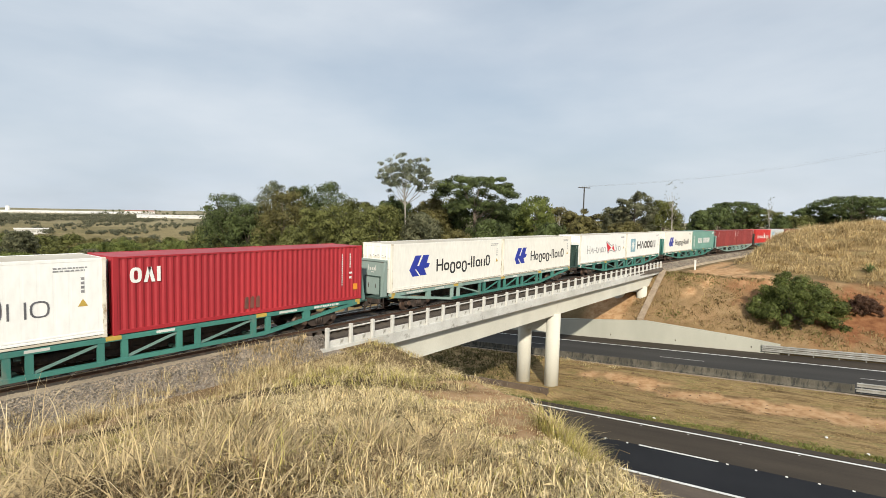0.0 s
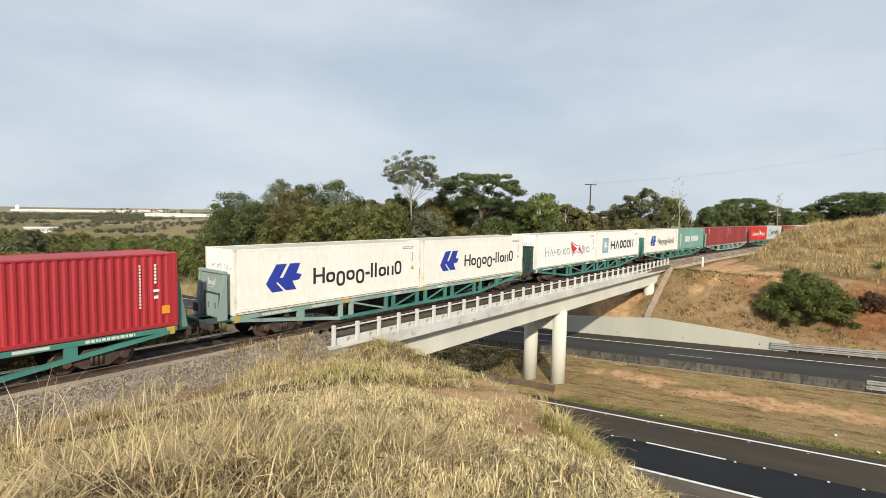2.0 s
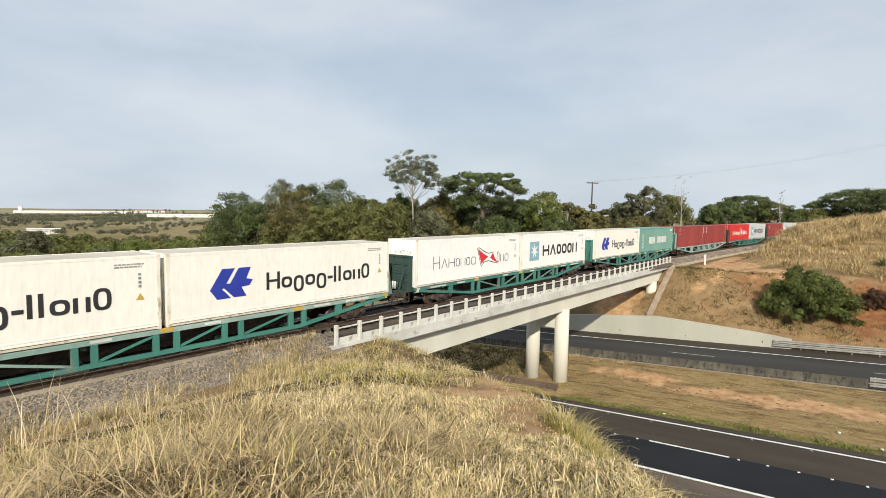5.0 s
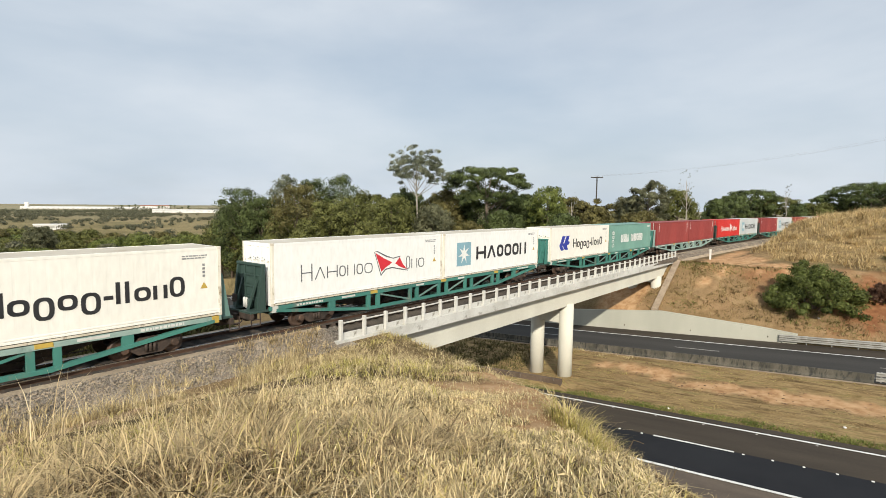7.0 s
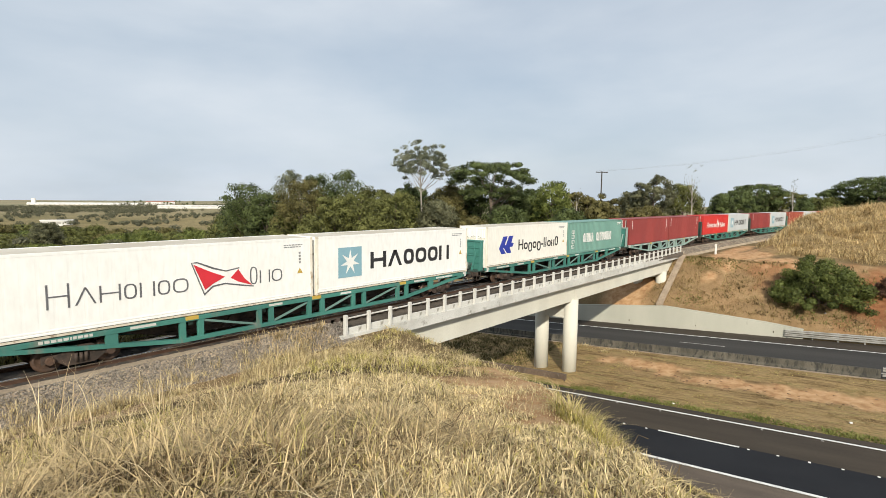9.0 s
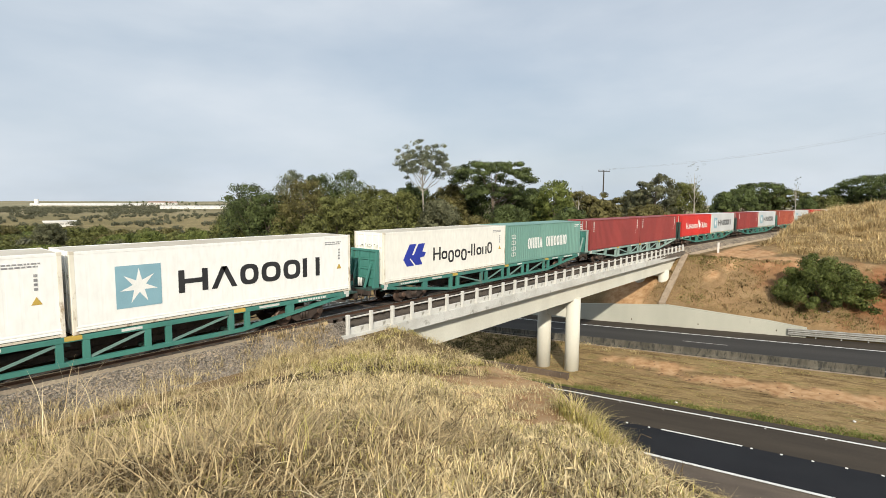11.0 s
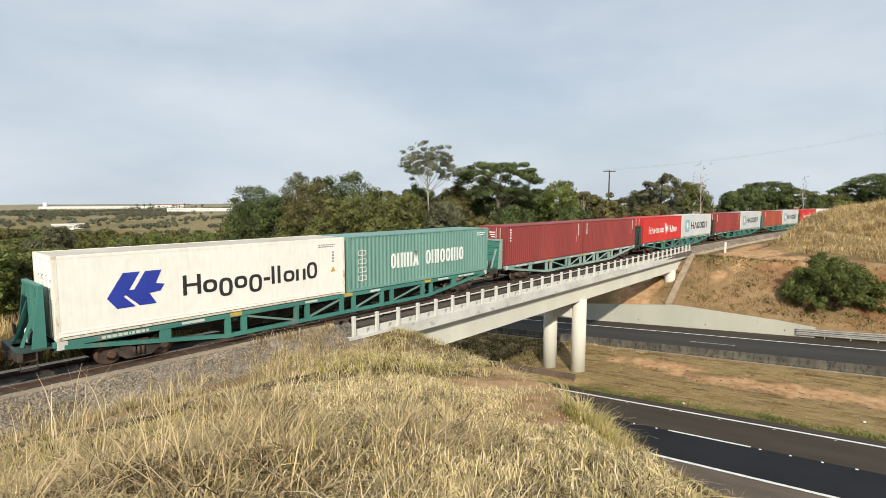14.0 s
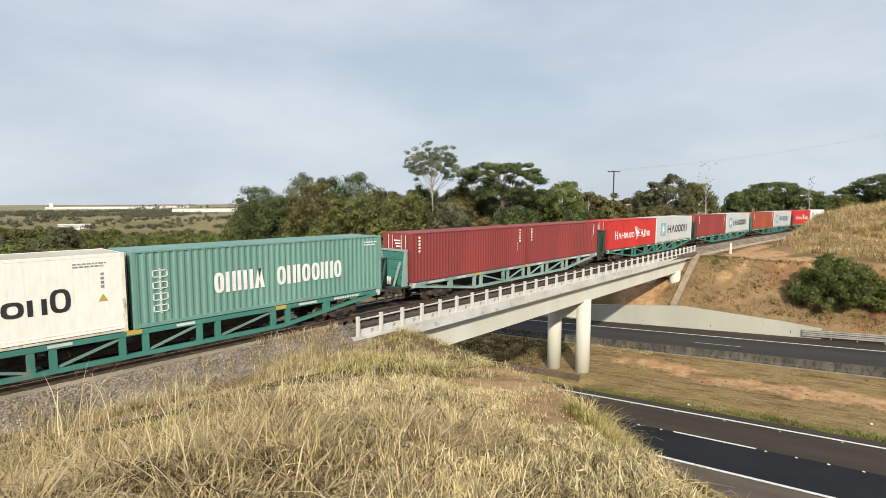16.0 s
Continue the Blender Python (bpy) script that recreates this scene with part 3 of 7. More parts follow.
def build_bridge():
    br = tagged(new("railway_bridge"), "pale concrete railway bridge with a low post railing", "bridge", kind="structure")
    # deck slab with a troughed section; its edge beam overhangs the girders
    part("deck_slab", prism(bmesh.new(), [(19.28, -1.18), (25.0, -1.18), (25.0, -0.62), (24.6, -0.62), (24.6, -0.86), (19.66, -0.86), (19.66, -0.62), (19.28, -0.62)], "x", BR0, BR1), M["concrete"], br)
    for y in (20.15, 23.6):
        # deeper at the ends of the girder's bottom flange
        out = [(y - 0.30, -1.185), (y - 0.30, -2.66), (y + 0.30, -2.66), (y + 0.30, -1.185)]
        part("girder", prism(bmesh.new(), out, "x", BR0 + 1, 41.88), M["beam"], br)
        part("girder", prism(bmesh.new(), out, "x", 41.92, BR1 - 0.6), M["beam"], br)
    part("diaphragm", B(41.6, 42.2, 20.46, 23.29, -2.5, -1.19), M["beam"], br)
    for y in (20.15, 22.95):
        bm = bmesh.new()
        tube(bm, [(41.9, y, -9.9), (41.9, y, -2.5)], [0.62, 0.62], 28)
        part("column", bm, M["beam"], br)
    part("pier_cap", prism(bmesh.new(), [(20.2, -4.25), (22.9, -4.25), (24.2, -2.67), (19.75, -2.67), (19.8, -2.8)], "x", 41.5, 42.3), M["beam"], br)
    # railing on both edges: posts, a thin top rail and a low panel
    for y, out in ((19.40, -1), (24.86, 1)):
        n = 38
        xs = [16.02 + 1.503 * i for i in range(n)]
        post = mesh_of(B(-0.085, 0.085, -0.085, 0.085, 0, 0.99, bevel=0.015), M["concrete"], "post")
        rail = mesh_of(B(0.085, 1.418, -0.03, 0.03, 0.78, 0.85, bevel=0.01), M["concrete"], "rail")
        panel = mesh_of(B(0.085, 1.418, -0.04, 0.04, 0.0, 0.30, bevel=0.01), M["concrete"], "panel")
        for i, x in enumerate(xs):
            part("post", post, None, br).location = (x, y, -0.622)
            if i < n - 1:
                part("rail", rail, None, br).location = (x, y - 0.02 * out, -0.622)
                part("panel", panel, None, br).location = (x, y - 0.12 * out, -0.622)
    # far abutment: bearing block, wing edge and stub column
    part("abutment", B(71.2, 72.6, 19.4, 24.9, -3.6, -1.19), M["beam"], br)
    bm = bmesh.new()
    tube(bm, [(66.6, 20.15, -6.0), (66.6, 20.15, -2.5)], [0.62, 0.62], 24)
    part("column", bm, M["beam"], br)
    bm = bmesh.new()
    tube(bm, [(66.6, 22.95, -6.0), (66.6, 22.95, -2.5)], [0.62, 0.62], 24)
    part("column", bm, M["beam"], br)
    part("pier_cap", B(66.15, 67.05, 20.6, 22.5, -3.3, -2.67), M["beam"], br)
    part("wing_edge", prism(bmesh.new(), [(62.4, -7.2), (62.4, -5.80), (71.0, -0.72), (72.2, -0.86), (72.2, -1.9)], "y", 18.55, 19.27), M["worn_concrete"], br)
    part("abutment", B(14.6, 16.8, 19.4, 24.9, -4.5, -1.19), M["beam"], br)
    # low footing wall in front of the pier
    w = tagged(new("footing_wall"), "low stained concrete kerb wall beside the pier", "wall", kind="structure")
    part("wall_panel", prism(bmesh.new(), [(18.6, -9.4), (31, -10.3), (31, -8.95), (18.6, -8.05)], "x", 38.0, 38.3), mat("stained_kerb_concrete", (0.15, 0.105, 0.072), (0.085, 0.06, 0.042), 0.9, fine=14, coarse=0.9, var=0.2, dirt=(0.26, 0.24, 0.20), dirt_at=0.6, stretch=(1, 1, 0.4)), w)


build_bridge()

# ---- the track ----


def along(s, side=0.0, z=0.0):
    y = float(track_y(s))
    a = -max(0.0, s - 36) / 880
    return Vector((s - side * math.sin(a), y + side * math.cos(a), z)), a


def sweep(name, profile, s0, s1, ds, material, parent=None, label=""):
    """A profile of (side, height) along the track."""
    bm = bmesh.new()
    rows, s = [], s0
    while s < s1 + 1e-6:
        rows.append([bm.verts.new(along(s, a, b)[0]) for a, b in profile])
        s = s + ds if s + ds < s1 or s > s1 - 1e-6 else s1
    n = len(profile)
    for r, q in zip(rows, rows[1:]):
        for i in range(n):
            bm.faces.new((r[i], r[(i + 1) % n], q[(i + 1) % n], q[i]))
    bm.faces.new(rows[0][::-1])
    bm.faces.new(rows[-1])
    return part(name, bm, material, parent, label)


def build_track():
    tr = tagged(new("railway_track"), "single railway track on grey brown ballast", "railway track", kind="structure")
    for side in (-0.83, 0.83):
        sweep("rail", [(side - 0.07, -0.17), (side + 0.07, -0.17), (side + 0.02, -0.14), (side + 0.02, -0.04), (side - 0.02, -0.04), (side - 0.02, -0.14)], -60, 240, 3, M["rail"], tr)
        sweep("rail_head", [(side - 0.036, -0.04), (side + 0.036, -0.04), (side + 0.036, -0.004), (side + 0.028, 0.0), (side - 0.028, 0.0), (side - 0.036, -0.004)], -60, 240, 3, M["rail_head"], tr, "worn shiny rail head")
    for name, s0, s1 in (("west", -70, BR0 + 0.1), ("bridge", BR0 + 0.1, BR1 - 0.1), ("east", BR1 - 0.1, 250)):
        wide = [(-2.30, -0.45), (2.30, -0.45), (2.45, -0.84), (-2.45, -0.84)] if name == "bridge" else [(-1.8, -0.172), (1.8, -0.172), (3.1, -0.95), (-3.1, -0.95)]
        sweep("ballast_bed", wide, s0, s1, 2.0, M["deck_ballast"] if name == "bridge" else M["dust"], tr)
    # dark strip: oil and the shade under the wagons in one ballast colour
    sweep("oiled_ballast", [(-1.18, -0.18), (-1.18, -0.163), (1.25, -0.163), (1.25, -0.18)], -70, 250, 2.0, M["oiled"], tr, "dark oily ballast between the rails, coloured with the wagons' shade")
    me = mesh_of(B(-0.12, 0.12, -1.22, 1.22, -0.34, -0.160, bevel=0.01), M["sleeper"], "sleeper")
    s = -6.0
    while s < 140:
        p, a = along(s)
        o = part("sleeper", me, None, tr)
        o.location, o.rotation_euler = p, (0, 0, a)
        s += 0.6


build_track()


def build_stones(n, x0, x1, small, large, seed, spread=1.75):
    """Loose ballast stones on the bank of the track."""
    r = np.random.default_rng(seed)
    base = np.array([(1, 0, -.6), (-.5, .87, -.6), (-.5, -.87, -.6), (-1, 0, .6), (.5, .87, .6), (.5, -.87, .6)], float)
    tri = np.array([(0, 2, 1), (3, 4, 5), (0, 4, 1), (0, 5, 4), (1, 4, 3), (1, 3, 2), (2, 3, 5), (2, 5, 0)])
    x = r.uniform(x0, x1, n)
    off = -1.75 - spread * r.random(n) ** 0.9
    z = np.where(off > -1.8, -0.172, -0.172 + (off + 1.8) * 0.778 / 1.3)
    y = track_y(x) + off
    z = np.maximum(z, ground_z(x, y) - 0.01) + 0.01
    size = r.uniform(small, large, n)
    ang = r.uniform(0, 6.3, (n, 3))
    v = base[None] * size[:, None, None] * r.uniform(0.7, 1.3, (n, 6, 1))
    for k, (i, j) in enumerate(((0, 1), (1, 2), (0, 2))):
        c, s = np.cos(ang[:, k])[:, None], np.sin(ang[:, k])[:, None]
        a, b = v[:, :, i].copy(), v[:, :, j].copy()
        v[:, :, i], v[:, :, j] = a * c - b * s, a * s + b * c
    v += np.stack([x, y, z], -1)[:, None, :]
    f = (np.arange(n) * 6)[:, None, None] + tri[None]
    ob = new("ballast_stones", from_arrays("ballast_stones", v.reshape(-1, 3), f.reshape(-1, 3), M["ballast"]))
    tagged(ob, "loose grey brown ballast stones beside the track", "gravel", kind="stuff")


build_stones(27000, -3, 16.5, 0.014, 0.036, 5)
build_stones(4200, 71.6, 125, 0.04, 0.08, 6, 0.95)
# ---- the train ----
PITCH, SPEED, START = 26.945, 5.094, 48.87
LONG, HIGH, HALF, FLOOR = 12.19, 2.896, 1.219, 1.22


def paint(name, col, col2, rough=0.5, dirt=None, at=0.66, coarse=0.35):
    return mat(name, col, col2, rough, fine=6, coarse=coarse, var=0.06, bump=0.05, depth=0.004, dirt=dirt, dirt_at=at, stretch=(1, 1, 0.35))


T = {
    "white": paint("reefer_white", (0.84, 0.82, 0.75), (0.79, 0.77, 0.70), 0.45, (0.52, 0.47, 0.38), 0.66),
    "white_cool": paint("reefer_white_clean", (0.85, 0.85, 0.82), (0.81, 0.81, 0.78), 0.45, (0.55, 0.51, 0.44), 0.67),
    "edge": paint("stained_reefer_post", (0.80, 0.77, 0.68), (0.70, 0.65, 0.54), 0.5, (0.36, 0.27, 0.17), 0.58, 1.4),
    "grime": paint("grimy_reefer_edge", (0.66, 0.61, 0.51), (0.52, 0.46, 0.36), 0.6, (0.24, 0.17, 0.11), 0.55, 1.2),
    "dusty": paint("dusty_roof", (0.56, 0.52, 0.44), (0.46, 0.41, 0.33), 0.8, (0.36, 0.30, 0.22), 0.6),
    "grey": paint("container_grey", (0.60, 0.62, 0.62), (0.53, 0.55, 0.55), 0.5, (0.36, 0.33, 0.3), 0.7),
    "red": paint("container_red", (0.42, 0.028, 0.036), (0.33, 0.020, 0.028), 0.5, (0.20, 0.05, 0.05), 0.68),
    "maroon": paint("container_maroon", (0.29, 0.048, 0.042), (0.22, 0.037, 0.034), 0.55, (0.10, 0.035, 0.03), 0.66),
    "bright_red": paint("container_bright_red", (0.55, 0.035, 0.028), (0.46, 0.03, 0.025), 0.5, (0.3, 0.06, 0.05), 0.72),
    "rust": paint("container_rust", (0.36, 0.085, 0.045), (0.28, 0.06, 0.035), 0.6, (0.18, 0.06, 0.04), 0.66),
    "green": paint("container_green", (0.170, 0.318, 0.268), (0.138, 0.272, 0.230), 0.5, (0.16, 0.22, 0.19), 0.66),
    "wagon": paint("wagon_green", (0.060, 0.215, 0.175), (0.045, 0.165, 0.138), 0.5, (0.15, 0.17, 0.14), 0.57),
    "wagon_dark": paint("wagon_dark_green", (0.034, 0.066, 0.054), (0.025, 0.050, 0.042), 0.6, (0.12, 0.12, 0.1), 0.60),
    "wagon_faded": paint("wagon_chalky_green", (0.30, 0.39, 0.35), (0.20, 0.30, 0.265), 0.65, (0.12, 0.15, 0.13), 0.58),
    "scrape": paint("brown_scrape", (0.22, 0.075, 0.055), (0.15, 0.055, 0.042), 0.75, (0.09, 0.05, 0.038), 0.56, 1.2),
    "wagon_chalk": paint("wagon_chalked_bulkhead", (0.27, 0.34, 0.31), (0.19, 0.26, 0.235), 0.65, (0.11, 0.13, 0.11), 0.6),
    "wagon_pale": paint("wagon_faded_green", (0.16, 0.26, 0.23), (0.11, 0.2, 0.175), 0.6, (0.2, 0.2, 0.17), 0.58),
    "iron": mat("bogie_iron", (0.068, 0.045, 0.033), (0.030, 0.023, 0.018), 0.8, 0.0, fine=14, coarse=2, var=0.3, dirt=(0.085, 0.055, 0.035), dirt_at=0.60),
    "tread": mat("wheel_tread", (0.115, 0.070, 0.048), (0.062, 0.042, 0.032), 0.6, 0.3, fine=14, coarse=2, var=0.2),
    "yellow": paint("yellow_mark", (0.52, 0.36, 0.07), (0.42, 0.29, 0.06), 0.6, (0.3, 0.22, 0.08)),
    "pale_mark": paint("pale_mark", (0.62, 0.62, 0.58), (0.5, 0.5, 0.46), 0.6, (0.3, 0.32, 0.29)),
    "black": mat("black_paint", (0.020, 0.020, 0.022), (0.028, 0.028, 0.03), 0.5, var=0.1, bump=0.0),
    "blue": mat("blue_paint", (0.020, 0.038, 0.30), (0.024, 0.046, 0.34), 0.5, var=0.08, bump=0.0),
    "sky_blue": mat("sky_blue_paint", (0.23, 0.40, 0.47), (0.21, 0.37, 0.44), 0.5, var=0.08, bump=0.0),
    "flag_red": mat("red_paint", (0.62, 0.03, 0.045), (0.55, 0.028, 0.04), 0.5, var=0.08, bump=0.0),
    "letter_white": mat("white_paint", (0.80, 0.80, 0.77), (0.72, 0.72, 0.69), 0.5, var=0.06, bump=0.0),
    "letter_grey": mat("grey_paint", (0.10, 0.10, 0.11), (0.14, 0.14, 0.15), 0.5, var=0.06, bump=0.0),
    "code_grey": mat("faded_grey_paint", (0.20, 0.20, 0.21), (0.32, 0.32, 0.32), 0.6, var=0.1, bump=0.0),
    "orange": mat("orange_paint", (0.75, 0.30, 0.03), (0.7, 0.27, 0.03), 0.5, var=0.06, bump=0.0),
}
FACE = -HALF - 0.004  # the painted marks lie on the near side


def marks(name, polys, material, parent, label="", y=None):
    """Flat painted shapes on the near side, each a list of (x, z)."""
    y = FACE if y is None else y
    bm = bmesh.new()
    for p in polys:
        prism(bm, p, "y", y - 0.004, y + 0.003)
    if name == "glyph":
        bmesh.ops.remove_doubles(bm, verts=bm.verts, dist=1e-4)
    return part(name, bm, T[material], parent, label)


def rect(x0, x1, z0, z1, lean=0.0):
    return [(x0, z0), (x1, z0), (x1 + lean, z1), (x0 + lean, z1)]


def ring(x0, x1, z0, z1, weight):
    """A rounded hoop made of short pieces."""
    cx, cz, rx, rz = (x0 + x1) / 2, (z0 + z1) / 2, (x1 - x0) / 2, (z1 - z0) / 2
    soft = lambda v: math.copysign(abs(v) ** 0.72, v)
    turn = [2 * math.pi * i / 16 for i in range(17)]
    out = [(cx + rx * soft(math.cos(a)), cz + rz * soft(math.sin(a))) for a in turn]
    inn = [(cx + (rx - weight) * soft(math.cos(a)), cz + (rz - 0.85 * weight) * soft(math.sin(a))) for a in turn]
    return [[out[i], out[i + 1], inn[i + 1], inn[i]] for i in range(16)]


def word(groups, material, parent, label=""):
    """A brand word, each of its shapes a part of its own."""
    for g in groups:
        marks("glyph", g, material, parent, label)


def strokes(widths, x0, x1, z0, zx, z1, zd, weight):
    """A brand word as a row of plain shapes in its size and colour: o hoop, O tall hoop, q hoop that hangs lower, l bar, - dash, v wedge, n short pair and H tall pair of bars."""
    unit = sum(w for _, w in widths)
    out, x = [], x0
    k = (x1 - x0) / unit
    for kind, w in widths:
        a, b = x + 0.05 * k, x + (w - 0.09) * k
        if kind == "-":
            out.append([rect(a, b, (z0 + zx) / 2 - weight / 2, (z0 + zx) / 2 + weight / 2)])
        elif kind == "l":
            out.append([rect(a, a + weight, z0, z1)])
        elif kind in "nH":
            top = z1 if kind == "H" else zx
            mid = (z0 + top) / 2
            if kind == "H":
                out.append([rect(a, a + weight, z0, top), rect(b - weight, b, z0, top), rect(a + weight, b - weight, mid - weight * 0.4, mid + weight * 0.4)])
            else:
                out += [[rect(a, a + weight, z0, top)], [rect(b - weight, b, z0, top)]]
        elif kind == "v":
            mid, top = (a + b) / 2, z1
            out.append([[(a, z0), (a + weight, z0), (mid + weight / 2, top), (mid - weight / 2, top)], [(b - weight, z0), (b, z0), (mid + weight / 2, top), (mid - weight / 2, top)]])
        else:
            out.append(ring(a, b, zd if kind == "q" else z0, z1 if kind == "O" else zx, weight))
        x += w * k
    return out


def small_bars(x0, x1, z, rows, seed, high=0.06):
    r = random.Random(seed)
    out = []
    for i in range(rows):
        x = x0
        zz = z - i * high * 1.9
        end = x0 + (x1 - x0) * (1 - 0.3 * i * r.random())
        while x < end:
            w = r.uniform(0.05, 0.16)
            out.append(rect(x, min(x + w, end), zz - high, zz))
            x += w + 0.035
    return out


def ribbed_side(y, out, pitch, flat, slant, deep, z0, z1, x0, x1):
    """A corrugated side wall: the outer face at y, ribs set in by deep."""
    bm = bmesh.new()
    x, pts = x0, [(x0, 0.0)]
    while x + pitch < x1:
        pts += [(x + flat, 0.0), (x + flat + slant, deep), (x + pitch - slant, deep), (x + pitch, 0.0)]
        x += pitch
    pts.append((x1, 0.0))
    lo = [bm.verts.new((px, y - out * d, z0)) for px, d in pts]
    hi = [bm.verts.new((px, y - out * d, z1)) for px, d in pts]
    for i in range(len(pts) - 1):
        bm.faces.new((lo[i], lo[i + 1], hi[i + 1], hi[i]) if out < 0 else (lo[i + 1], lo[i], hi[i], hi[i + 1]))
    return bm


def container(colour, kind, label, roof=None):
    """A forty-foot container, its near lower corner at the origin's x; kind: reefer or dry."""
    c = tagged(new("shipping_container"), label, "container", "containers on the train")
    m = T[colour]
    dry = kind == "dry"
    w, h, L = HALF, HIGH, LONG
    for y, out in ((-w, -1), (w, 1)):
        if dry:
            bm = ribbed_side(y - 0.012 * out, out, 0.278, 0.072, 0.068, 0.036, 0.16, h - 0.07, 0.13, L - 0.13)
        else:
            bm = ribbed_side(y - 0.004 * out, out, 0.44, 0.33, 0.03, 0.002, 0.20, h - 0.10, 0.13, L - 0.13)
        part("side_wall", bm, m, c)
        if dry:
            part("bottom_rail", B(0.1, L - 0.1, y - 0.06, y + 0.03, 0.02, 0.17, bevel=0.008) if out > 0 else B(0.1, L - 0.1, y - 0.005, y + 0.07, 0.02, 0.17, bevel=0.008), m, c)
        else:
            for z0, z1, p in ((0.02, 0.10, 0.0), (0.125, 0.20, 0.012), (0.225, 0.29, 0.010)):
                a, b = (y - p, y + 0.05) if out < 0 else (y - 0.05, y + p)
                part("bottom_rail", B(0.1, L - 0.1, a, b, z0, z1, bevel=0.006), m if z0 > 0.05 else T["grime"], c)
        a, b = (y - 0.004, y + 0.06) if out < 0 else (y - 0.06, y + 0.004)
        part("top_rail", B(0.1, L - 0.1, a, b, h - (0.08 if dry else 0.12), h - 0.012, bevel=0.006), m, c)
        for x in (0.0, L - 0.15):
            p = part("corner_post", B(x, x + 0.15, a, b + (0.06 if out < 0 else 0), 0.0, h, bevel=0.012), m if dry else T["edge"], c)
            for z in (0.0, h - 0.118):
                part("corner_casting", B(x - 0.004, x + 0.154, a - 0.004, b + 0.006, z - 0.002, z + 0.118, bevel=0.01), m if dry else T["grime"], p)
    # roof with shallow cross ribs
    bm = bmesh.new()
    n = 24
    rows = []
    for i in range(n + 1):
        x = 0.05 + (L - 0.1) * i / n
        d = 0.012 if i % 2 else 0.0
        rows.append([bm.verts.new((x, yy, h - 0.02 - d)) for yy in (-w + 0.02, w - 0.02)])
    for r, q in zip(rows, rows[1:]):
        bm.faces.new((r[0], q[0], q[1], r[1]))
    part("roof", bm, T[roof or colour], c)
    part("floor_frame", B(0.05, L - 0.05, -w + 0.06, w - 0.06, 0.03, 0.16), T["iron"], c)
    # ends: doors with lock bars at one end, a plain panel at the other
    for x, out in ((0.0, -1), (L, 1)):
        a, b = (x + 0.02, x + 0.07) if out < 0 else (x - 0.07, x - 0.02)
        for y0, y1 in ((-w + 0.08, -0.01), (0.01, w - 0.08)):
            d = part("door" if out > 0 else "end_panel", B(a, b, y0, y1, 0.16, h - 0.1, bevel=0.01), m, c)
            for yy in (y0 + 0.32, y1 - 0.32):
                bm = bmesh.new()
                q = x + out * 0.012
                tube(bm, [(q, yy, 0.1), (q, yy, h - 0.1)], [0.019, 0.019], 6)
                part("lock_bar", bm, T["iron"] if dry else m, d)
        part("header", B(a, b, -w + 0.06, w - 0.06, h - 0.1, h - 0.015), m, c)
        part("sill", B(a, b, -w + 0.06, w - 0.06, 0.0, 0.16), m, c)
    if not dry:
        # the machinery end: a framed access panel, a vent slot and a row of small marks
        for y0, y1, z0, z1 in ((-w + 0.20, w - 0.20, h - 0.82, h - 0.20), (-w + 0.20, w - 0.20, h - 1.5, h - 0.90)):
            panel = part("access_panel", B(0.004, 0.03, y0, y1, z0, z1, bevel=0.012), m, c)
            bm = bmesh.new()
            for a, b in ((z0 - 0.02, z0), (z1, z1 + 0.02)):
                box(bm, 0.006, 0.03, y0, y1, a, b)
            part("seam", bm, T["grime"], panel)
        r = random.Random(7)
        bm = bmesh.new()
        for k in range(7):
            y = -0.75 + 0.2 * k + r.uniform(0, 0.06)
            box(bm, -0.002, 0.006, y, y + r.uniform(0.05, 0.14), h - 0.78 + 0.05 * (k % 2), h - 0.73 + 0.05 * (k % 2))
        part("stickers", bm, T["black"], c, "small black stickers on the end panel")
    else:
        # pale cam bars and code on the end doors
        bm = bmesh.new()
        for y in (-0.72, -0.36, 0.36, 0.72):
            box(bm, -0.02, 0.004, y - 0.022, y + 0.022, 0.2, h - 0.12)
        part("cam_bars", bm, T["pale_mark"], c, "pale door lock bars")
        bm = bmesh.new()
        for k in range(3):
            box(bm, 0.008, 0.018, -0.28, 0.28 - 0.1 * k, h - 0.50 - 0.17 * k, h - 0.42 - 0.17 * k)
        part("code", bm, T["letter_white"], c)
    return c


def code_marks(c, colour, side=10.6):
    tagged(marks("code", small_bars(side, side + 1.0, 2.60, 2, 3, 0.05), colour, c), kind="stuff")
    marks("code", [rect(side + 0.80, side + 0.90, 2.14 - 0.15 * i, 2.23 - 0.15 * i) for i in range(4)], colour, c)
    marks("warning_mark", [[(side + 0.70, 1.22), (side + 1.0, 1.22), (side + 0.85, 1.48)]], "yellow" if colour != "letter_white" else "letter_white", c)


def mark_arrows(c, x=1.55, z=0.84):
    """A blue emblem of slanting arrow blades parted by two slits."""
    sx, h = 1.95, 1.28
    blade = [(0, .32), (.28, 1), (.57, 1), (.37, .50), (.46, .50), (.66, 1), (.955, 1), (.84, .62), (1.0, .57), (.92, .38), (.72, .345), (.84, .02), (.54, .02), (.31, .36), (.27, .33), (.47, .01), (.16, 0)]
    marks("emblem", [[(x + u * sx, z + v * h) for u, v in blade]], "blue", c, "blue arrow emblem")
    w = [("H", 1.3), ("o", 1.1), ("q", 1.1), ("o", 1.1), ("q", 1.15), ("-", .65), ("l", .5), ("l", .5), ("o", 1.1), ("n", 1.0), ("O", 1.1)]
    word(strokes(w, x + 2.6, x + 9.0, 1.0, 1.53, 1.80, 0.75, 0.145), "black", c, "black painted brand word")


